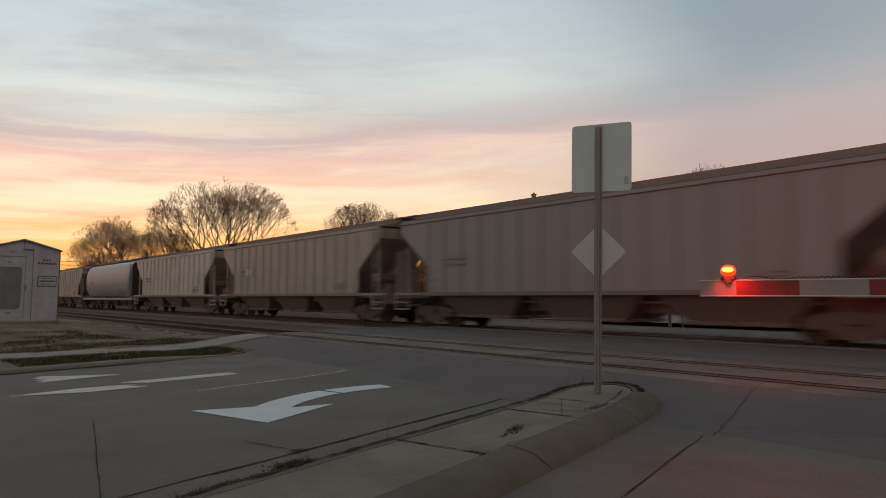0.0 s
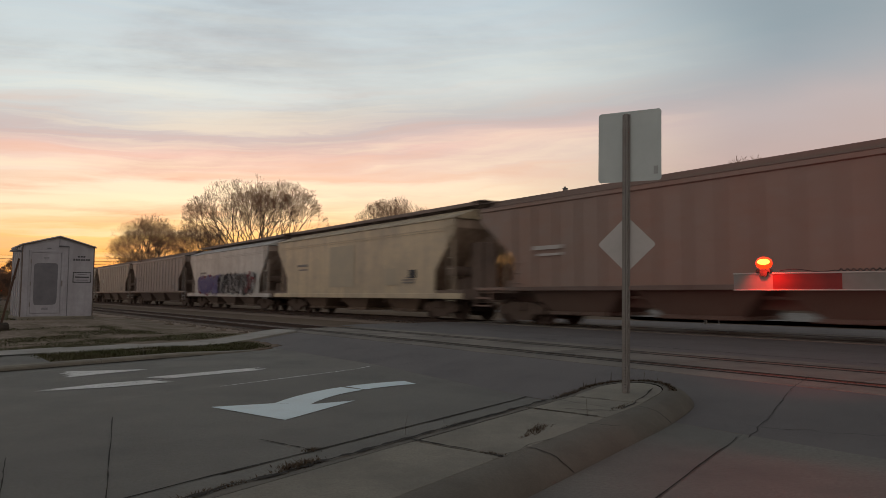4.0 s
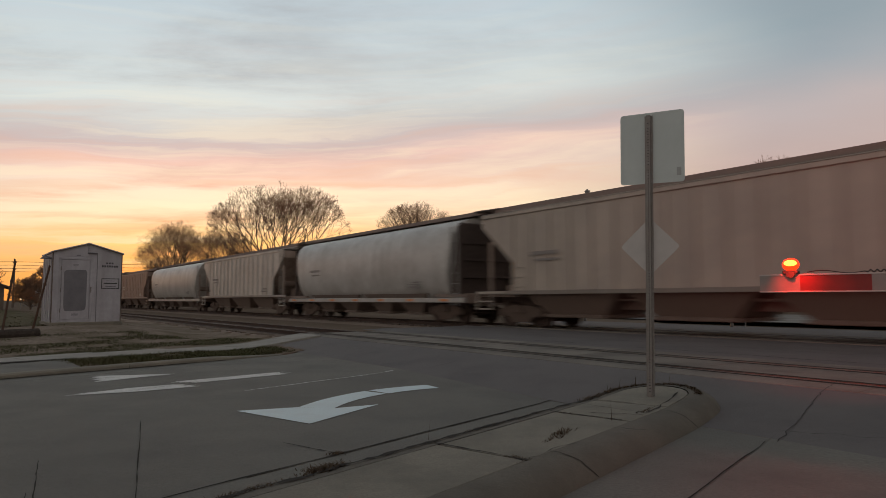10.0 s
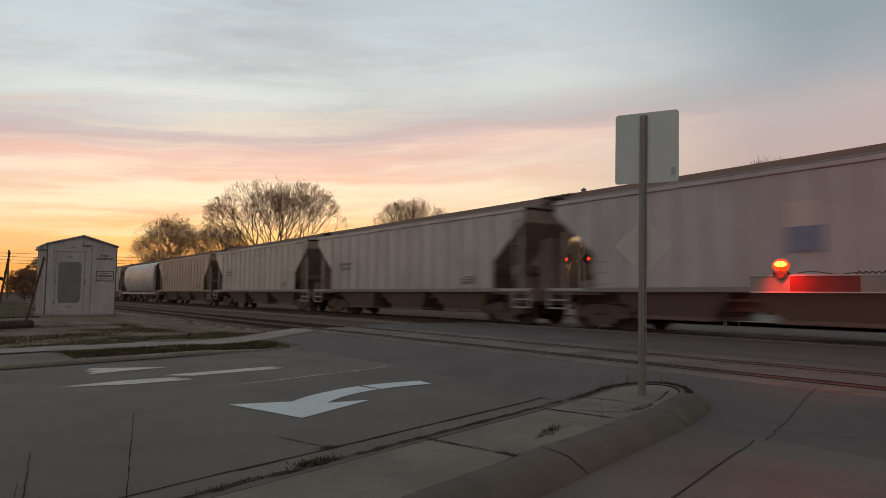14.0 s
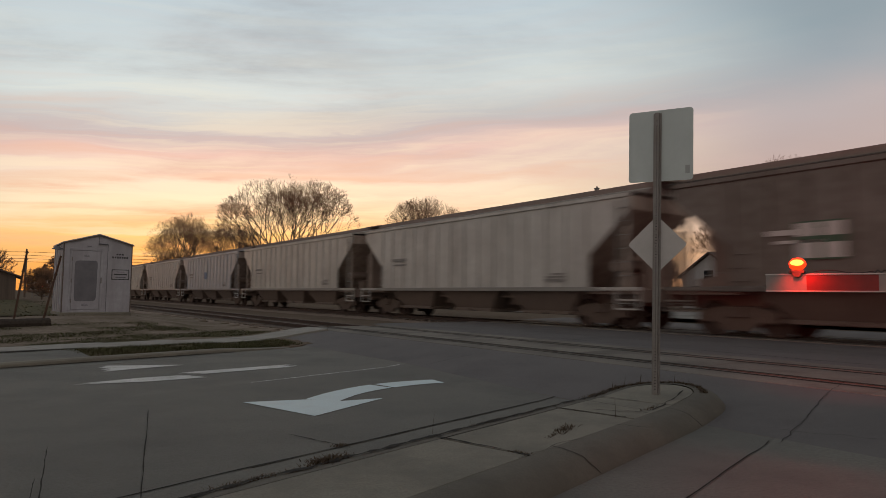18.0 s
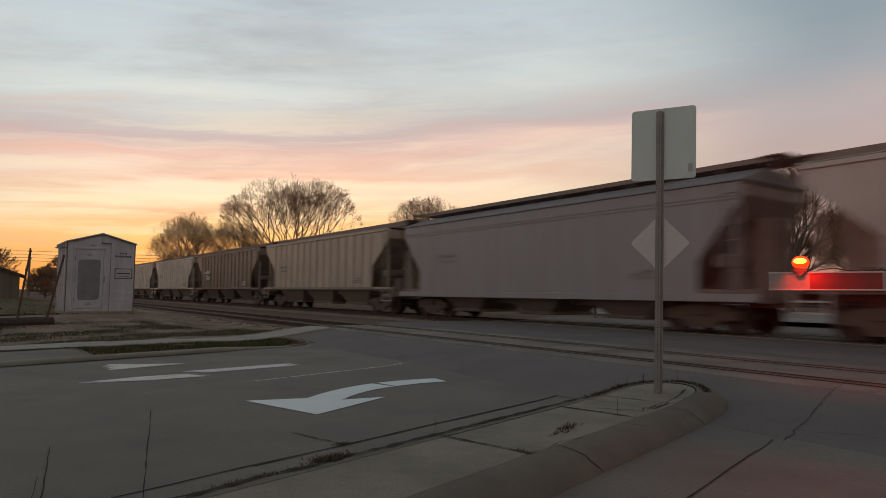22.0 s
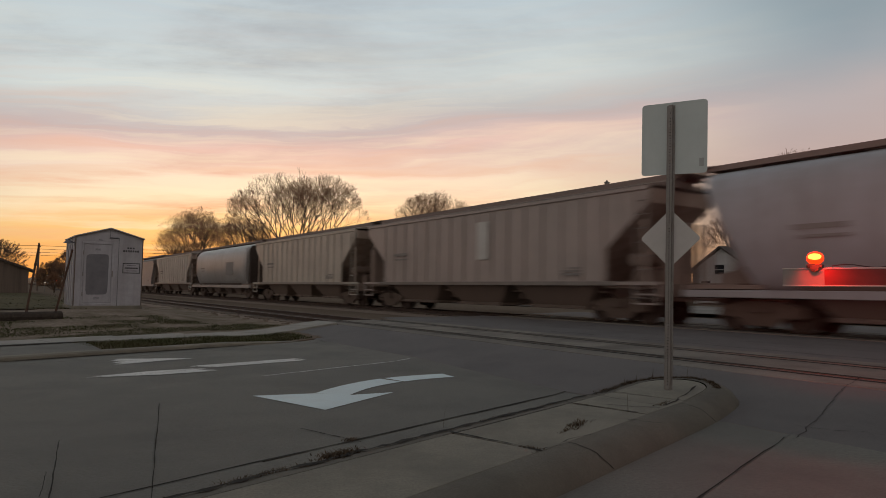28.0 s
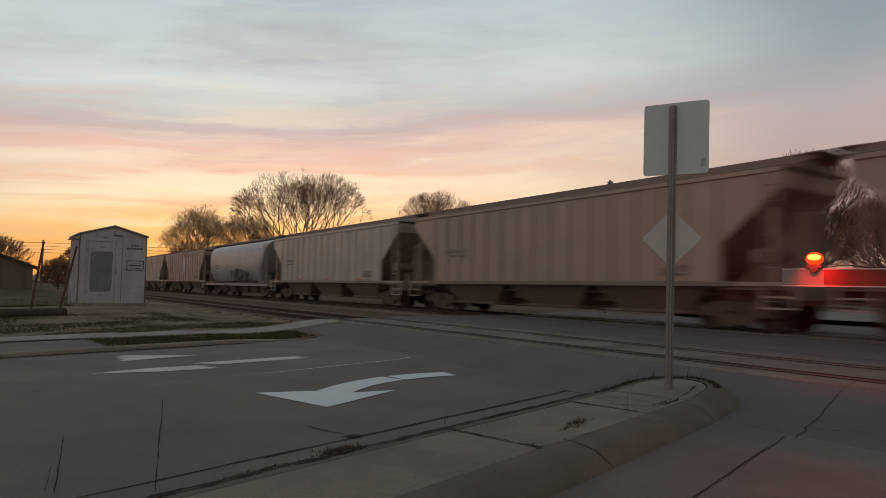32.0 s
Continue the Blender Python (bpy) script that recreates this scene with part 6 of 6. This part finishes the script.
# ---- trees and distance ----
def bare_tree(x, y, height, width, label, seed, fork=0.18, low=0.3, twigs=1500, thin=0.0105):
    """A bare tree: limbs fan out of a forked trunk and divide again and again until they meet a domed, uneven crown line."""
    rng, rng_fine = random.Random(seed), random.Random(seed + 1000)
    tree = thing("tree", label, "tree", pose(x, y, ground_z(x, y) - 0.08), group="bare trees behind the tracks")
    zf = height * fork
    centre = Vector((0, 0, height * (low + 1) / 2))
    semi = Vector((width / 2, width / 2, height * (1 - low) / 2))
    root = Vector((0, 0, zf * 0.6))
    wood, fine = bmesh.new(), bmesh.new()
    top_level = 7 if twigs > 3000 else 6 if twigs > 1200 else 5
    per_end = 1 if twigs > 3000 and thin < 0.012 else 2

    def inside(p):
        d = p - centre
        e = Vector((d.x / semi.x, d.y / semi.y, d.z / semi.z))
        r = e.length
        lump = 1 + 0.17 * noise.noise(e.normalized() * 2.1 + Vector((seed, 0, 0))) + 0.07 * noise.noise(e.normalized() * 6 + Vector((0, seed, 0))) if r > 0.01 else 1
        return r < lump

    def spray(p, way, n, length):
        for _ in range(n):
            side = (way + Vector((rng_fine.gauss(0, 0.55), rng_fine.gauss(0, 0.55), rng_fine.gauss(0.12, 0.45)))).normalized()
            mid = p + side * length * rng_fine.uniform(0.35, 0.6)
            tube(fine, p, mid, thin * 0.7, thin * 0.6, n=3, caps=False)
            for _ in range(2):
                tip = (side + Vector((rng_fine.gauss(0, 0.4), rng_fine.gauss(0, 0.4), rng_fine.gauss(0.1, 0.35)))).normalized()
                tube(fine, mid, mid + tip * length * rng_fine.uniform(0.3, 0.6), thin * 0.6, thin * 0.4, n=3, caps=False)

    def grow(p, way, length, radius, level):
        segs = 3 if level < 4 else 2
        bm, sides = (wood, 6) if level < 3 else (wood, 4) if level < 6 else (fine, 3)
        r0 = radius
        out = False
        for k in range(segs):
            away = (p - root).normalized() if (p - root).length > 0.3 else way
            way = (way + away * 0.10 + Vector((rng.gauss(0, 0.11), rng.gauss(0, 0.11), rng.gauss(0.03, 0.08)))).normalized()
            q = p + way * length / segs
            if level > 0 and not inside(q):
                out = True
                break
            r1 = max(thin * 0.8, r0 * (0.94 if level < 4 else 0.86))
            tube(bm, p, q, r0, r1, n=sides, caps=False)
            p, r0 = q, r1
            if level >= 4 and rng_fine.random() < 0.3:
                spray(p, way, 1, height * 0.045)
        if level >= top_level or (out and length < height * 0.035):
            spray(p, way, per_end, height * 0.04)
            return
        if out:
            length *= 0.55
        count = 1 if out else 3 if rng.random() < (0.5 if level < 3 else 0.28) else 2
        turn = rng.uniform(0, math.tau)
        u = way.orthogonal().normalized()
        v = way.cross(u)
        for k in range(count):
            a = turn + math.tau * k / count + rng.gauss(0, 0.35)
            spread = math.tan(radians(rng.uniform(16, 40)))
            child = (way + (u * math.cos(a) + v * math.sin(a)) * spread).normalized()
            grow(p, child, length * rng.uniform(0.72, 0.92), max(thin, r0 * rng.uniform(0.62, 0.82)), level + 1)

    r_base = height * 0.026
    tube(wood, (0, 0, 0), (0.012 * height, 0, zf * 0.55), r_base * 1.15, r_base, n=9, caps=False)
    tube(wood, (0.012 * height, 0, zf * 0.55), (0, 0, zf), r_base, r_base * 0.9, n=9, caps=False)
    limbs = 12
    for k in range(limbs):
        a = 2.4 * k + rng.uniform(-0.3, 0.3) + seed
        lean = radians((14, 58, 34, 70, 24, 50, 8, 64, 40, 76, 30, 54)[k] + rng.uniform(-6, 6))
        way = Vector((math.cos(a) * math.sin(lean) * width / height, math.sin(a) * math.sin(lean) * width / height, math.cos(lean))).normalized()
        start = Vector((0, 0, zf * rng.uniform(0.85, 1.0)))
        far = height * 0.2
        while far < height * 1.5 and (far < height * 0.35 or inside(start + way * far)):
            far += height * 0.03
        grow(start, way, far * rng.uniform(0.21, 0.26), r_base * rng.uniform(0.42, 0.6), 0)
    part("trunk", wood, BARK, tree, "dark forked trunk and limbs")
    part("crown", fine, TWIG, tree, "bare crown of fine twigs")
    return tree


def build_trees():
    bare_tree(-17.6, 75.5, 14.3, 15.5, "large bare spreading elm against the sunset", 60, 0.17, 0.28, 6600, 0.0125)
    bare_tree(-44.4, 113.1, 14.3, 13.2, "smaller bare tree beside a large one", 64, 0.2, 0.12, 5600, 0.011)
    bare_tree(-26.6, 83.6, 9.7, 8.0, "dense bare tree between two others", 63, 0.15, 0.1, 4400, 0.010)
    bare_tree(-55.4, 132.6, 10.7, 7.5, "low bare tree beside the line", 66, 0.15, 0.2, 900, 0.017)
    bare_tree(-2.1, 80.5, 12.5, 10.4, "rounded bare tree behind the train", 81, 0.3, 0.45, 3800)
    bare_tree(-8.2, 84.0, 9.4, 4.6, "low bare tree behind the train", 41, 0.2, 0.3, 900)
    for x, y, h, w, seed in ((6.4, 56.0, 5.8, 7.5, 61), (12.2, 56.0, 6.2, 8.0, 62), (16.6, 56.5, 6.0, 7.0, 63)):
        bare_tree(x, y, h, w, "low dense bare tree beyond the crossing", seed, 0.1, 0.02, 5000, 0.014)
    bare_tree(23.4, 44.8, 10.6, 8.0, "tall bare tree beside the white house", 5, 0.2, 0.2, 4200, 0.012)
    bare_tree(29.9, 65.5, 9.4, 10.0, "bare tree behind the white house", 5, 0.2, 0.2, 4200, 0.012)
    bare_tree(30.5, 45.0, 8.8, 9.0, "bare tree beyond the crossing", 17, 0.2, 0.2, 3800, 0.012)
    bare_tree(25.5, 38.0, 6.9, 6.5, "small bare tree beyond the crossing", 27, 0.15, 0.15, 2600, 0.010)
    bare_tree(-202.0, 354.0, 20.4, 30.0, "distant bare tree beside the line", 51, 0.12, 0.03, 4200, 0.075)
    bare_tree(-44.2, 72.7, 3.6, 4.2, "distant low bare tree beside the line", 53, 0.12, 0.03, 1500, 0.014)
    bare_tree(-39.5, 56.0, 4.9, 5.0, "low bare shrub tree by the shed", 52, 0.15, 0.2, 700, 0.014)


def far_woods():
    """Low dark woods on the horizon."""
    rng = random.Random(5)
    for x0, y0, x1, y1, h in ((-260, 425, -110, 300, 15), (-90, 190, -60, 210, 8), (-42, 212, 52, 194, 17), (52, 194, 200, 110, 7), (-320, 150, -160, 185, 9)):
        bm = bmesh.new()
        n = int(math.hypot(x1 - x0, y1 - y0) * (26 if h == 17 else 14))
        for k in range(n):
            f = rng.random()
            x, y = x0 + (x1 - x0) * f + rng.gauss(0, 2), y0 + (y1 - y0) * f + rng.gauss(0, 2)
            hh = h * (0.75 + 0.3 * noise.noise(Vector((f * 9, h, 0)))) * rng.uniform(0.5, 1)
            a = rng.uniform(0, math.tau)
            dx, dy = math.cos(a) * hh * 0.25, math.sin(a) * hh * 0.25
            tube(bm, (x, y, -0.2), (x + dx * 0.4, y + dy * 0.4, hh * 0.5), 0.12, 0.09, n=3, caps=False)
            for _ in range(5):
                tube(bm, (x + dx * 0.4, y + dy * 0.4, hh * rng.uniform(0.3, 0.5)),
                     (x + dx + rng.gauss(0, hh * 0.14), y + dy + rng.gauss(0, hh * 0.14), hh * rng.uniform(0.6, 1)), 0.07, 0.02, n=3, caps=False)
        tagged(new("far_woods", mesh_of("far_woods", bm, TWIG)), "dark bare woods on the horizon", "woods", kind="stuff")


def far_scrub():
    """Dense low scrub closing the view along the ground."""
    rng = random.Random(9)
    bm = bmesh.new()
    for k in range(9000):
        x = rng.uniform(-62, 130)
        y = 128 - 0.35 * x + rng.gauss(0, 3)
        h = rng.uniform(0.8, 2.6) * (0.8 + 0.4 * noise.noise(Vector((x * 0.05, 0, 7))))
        tube(bm, (x, y, -0.2), (x + rng.gauss(0, 0.5), y + rng.gauss(0, 0.5), h), 0.22, 0.05, n=3, caps=False)
    tagged(new("far_scrub", mesh_of("far_scrub", bm, TWIG)), "dense low leafless scrub along the horizon", "scrub", kind="stuff")


def gabled(name, label, category, at, w, d, he, hp, wall, roof, windows=(), chimney=None, over=0.35):
    """A house with its gable end facing -y in its own space."""
    h = thing(name, label, category, at)
    bm = bmesh.new()
    prism(bm, [(-w / 2, 0), (w / 2, 0), (w / 2, he), (0, hp), (-w / 2, he)], 0, d)
    part("wall", bm, wall, h)
    for sgn in (-1, 1):
        bm = bmesh.new()
        k = (hp - he) / (w / 2)
        prism(bm, [(0, hp + 0.02), (sgn * (w / 2 + over), he - over * k + 0.02), (sgn * (w / 2 + over), he - over * k + 0.16), (0, hp + 0.18)], -over, d + over)
        part("roof", bm, roof, h)
    for x, z, ww, hh, face in windows:
        bm = bmesh.new()
        m = pose(0, 0, 0) if face == "front" else pose(w / 2, d / 2, 0, 0, 0, 90) if face == "right" else pose(-w / 2, d / 2, 0, 0, 0, -90)
        for x0, x1, z0, z1 in ((x - ww / 2 - 0.08, x + ww / 2 + 0.08, z - 0.08, z), (x - ww / 2 - 0.08, x + ww / 2 + 0.08, z + hh, z + hh + 0.08),
                               (x - ww / 2 - 0.08, x - ww / 2, z, z + hh), (x + ww / 2, x + ww / 2 + 0.08, z, z + hh), (x - ww / 2, x + ww / 2, z + hh / 2 - 0.02, z + hh / 2 + 0.02)):
            box(bm, x0, x1, -0.06, 0.0, z0, z1, m=m)
        win = part("window", bm, SIDING, h, "white window frame")
        bm = bmesh.new()
        box(bm, x - ww / 2, x + ww / 2, -0.025, -0.004, z, z + hh, m=m)
        part("pane", bm, GLASS_DARK, win, "dark window pane")
    if chimney:
        bm = bmesh.new()
        cx, cy, cw, ch = chimney
        box(bm, cx - cw, cx + cw, cy - cw, cy + cw, he, ch, 0.02)
        box(bm, cx - cw - 0.05, cx + cw + 0.05, cy - cw - 0.05, cy + cw + 0.05, ch, ch + 0.12, 0.01)
        part("chimney", bm, BRICK_DARK, h, "dark brick chimney")
    return h


def build_distance():
    gabled("house", "white sided house with a dark shingled roof and brick chimney", "house", pose(22.7, 55.5, 0.1, 0, 0, -56), 5.6, 7.5, 2.9, 4.75, SIDING, ROOFING,
           [(-0.2, 2.55, 0.9, 0.8, "front"), (-1.5, 0.9, 0.9, 1.1, "front"), (1.5, 0.9, 0.9, 1.1, "front"), (0, 0.9, 1.0, 1.1, "right"), (-2.5, 0.9, 1.0, 1.1, "right")],
           chimney=(0.3, 1.4, 0.28, 5.35))
    gabled("shed", "long low weathered shed with a dark roof", "shed", pose(-37.3, 46.9, 0.2, 0, 0, 33), 11.6, 8.0, 2.0, 4.2, BARN, ROOFING,
           [(-2.0, 1.0, 1.0, 0.8, "left")])
    # utility pole whose top stands over the train
    pole = thing("utility_pole", "wooden utility pole with a crossarm and insulators", "utility pole", pose(11.8, 50.0, 0.1))
    part("pole", tube(bmesh.new(), (0, 0, 0), (0, 0, 9.0), 0.16, 0.11, n=10), TIE, pole, "brown wooden pole")
    bm = bmesh.new()
    tube(bm, (0, 0, 8.95), (0, 0, 9.30), 0.19, 0.19, n=10)
    tube(bm, (0, 0, 9.30), (0, 0, 9.36), 0.24, 0.20, n=10)
    part("cap", bm, GALV, pole, "grey pole-top fitting")
    part("pin_insulator", tube(bmesh.new(), (0, 0, 9.3), (0, 0, 9.48), 0.09, 0.07, n=8), GALV, pole)
    # a line of overhead wires on low poles beyond the field
    for x, y in ((-56.0, 88.3), (-14.5, 101.0)):
        pl = thing("utility_pole", "distant short wooden pole carrying overhead wires", "utility pole", pose(x, y, 0.0, 0, 0, 17))
        part("pole", tube(bmesh.new(), (0, 0, -0.1), (0, 0, 6.7), 0.15, 0.11, n=8), TIE, pl, "dark wooden pole")
        for z in (5.35, 6.25):
            part("crossarm", box(bmesh.new(), -0.06, 0.06, -0.7, 0.7, z - 0.06, z + 0.06), TIE, pl, "wooden crossarm")
    for z in (5.0, 5.42, 5.86, 6.32):
        bm = bmesh.new()
        a, b = Vector((-97.5, 75.6)), Vector((-14.5, 101.0))
        pts = [Vector((*a.lerp(b, k / 12), z - 0.25 * math.sin(math.pi * ((k / 12 * 2) % 1.0)))) for k in range(13)]
        rings = [[bm.verts.new(p + Vector((0, dy, dz)) * 0.022) for dy, dz in ((1, 0), (0, 1), (-1, 0), (0, -1))] for p in pts]
        for p, q in zip(rings, rings[1:]):
            for k in range(4):
                bm.faces.new((p[k], q[k], q[(k + 1) % 4], p[(k + 1) % 4]))
        tagged(new("overhead_wire", mesh_of("overhead_wire", bm, BLACK)), "thin black overhead wire slung between distant poles", "wire", "overhead wires")
    # far crossing signal with lit lamps
    def signal(x, y, zlamp, label, offs, r):
        zg = ground_z(x, y)
        sg = thing("crossing_signal", label, "crossing signal", pose(x, y, zg, 0, 0, -25))
        part("mast", tube(bmesh.new(), (0, 0, 0), (0, 0, zlamp + 0.3), 0.06, n=10), GALV, sg, "steel mast")
        part("crossbar", box(bmesh.new(), offs[0] - 0.06, offs[-1] + 0.06, -0.03, 0.03, zlamp - 0.03, zlamp + 0.03), BLACK, sg)
        for ox in offs:
            hd = part("lamp_head", tube(bmesh.new(), (ox, -0.16, zlamp), (ox, 0.05, zlamp), 0.25, 0.22, n=20), BLACK, sg, "round black lamp backplate")
            part("lens", tube(bmesh.new(), (ox, -0.20, zlamp), (ox, -0.165, zlamp), r * 0.85, r, n=18), RED_GLOW, hd, "lit red lens")
            bm = bmesh.new()
            part("hood", tube(bm, (ox, -0.34, zlamp + 0.14), (ox, -0.16, zlamp + 0.15), 0.03, 0.06, n=8), BLACK, hd)
        return sg
    signal(6.95, 30.4, 2.79, "far crossing signal mast with two lit red lamps", (-0.58, 0.46), 0.075)
    signal(10.8, 23.9, 4.86, "tall crossing signal mast with a lit red lamp", (0.0,), 0.12)
    lamp = thing("gate_lamp_post", "small far gate tip with a red lamp", "crossing gate", pose(11.33, 23.97, 0.14))
    part("post", tube(bmesh.new(), (0, 0, 0), (0, 0, 1.2), 0.03, n=8), GALV, lamp)
    part("lens", tube(bmesh.new(), (0, -0.06, 1.26), (0, 0.06, 1.26), 0.07, n=12), RED_GLOW, lamp, "lit red lens")
    for x, y, z, m, c in ((-49.8, 80.0, 1.36, WHITE_LAMP, "white"), (-48.6, 80.2, 1.58, RED_GLOW, "red")):
        zg = ground_z(x, y) - 0.02
        t = thing("dwarf_signal", "distant low lineside post with a lit " + c + " lamp", "signal lamp", pose(x, y, zg))
        part("post", tube(bmesh.new(), (0, 0, 0), (0, 0, z - zg), 0.04, n=6), GALV, t)
        part("lens", tube(bmesh.new(), (0, -0.08, z - zg), (0, 0.08, z - zg), 0.09, n=10), m, t, "lit " + c + " lens")


def motions():
    """The train rolls by at a steady speed; all wheels turn with it."""
    times = [0, 1 / 30, 2 / 30] + [float(k) for k in range(1, 32)] + [32 - 2 / 30, 32 - 1 / 30, 32]
    for car, mid in TRAIN:
        rows = []
        for t in times:
            q = track(mid + SPEED * round(t * FPS) / FPS, FAR_TRACK)
            rows.append((t, pose(q.x, q.y, FAR_Z, 0, 0, TRACK_TURN)))
        walk(car, rows)
    step = math.degrees(SPEED / WHEEL_R) / FPS
    first = WHEELS[0]
    walk(first, [(k / FPS, pose(0, 0, 0, 0, step * k, 0)) for k in range(32 * FPS + 1)])
    keys = first.animation_data
    for wheel in WHEELS[1:]:
        wheel.rotation_mode = "QUATERNION"
        own = wheel.animation_data_create()
        own.action, own.action_slot = keys.action, keys.action_slot


build_ground()
build_road()
build_tracks()
build_island()
build_marks()
build_far_side()
build_greens()
build_sign_post()
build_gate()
build_hut()
build_barrier()
build_train()
build_trees()
far_woods()
far_scrub()
build_distance()
motions()
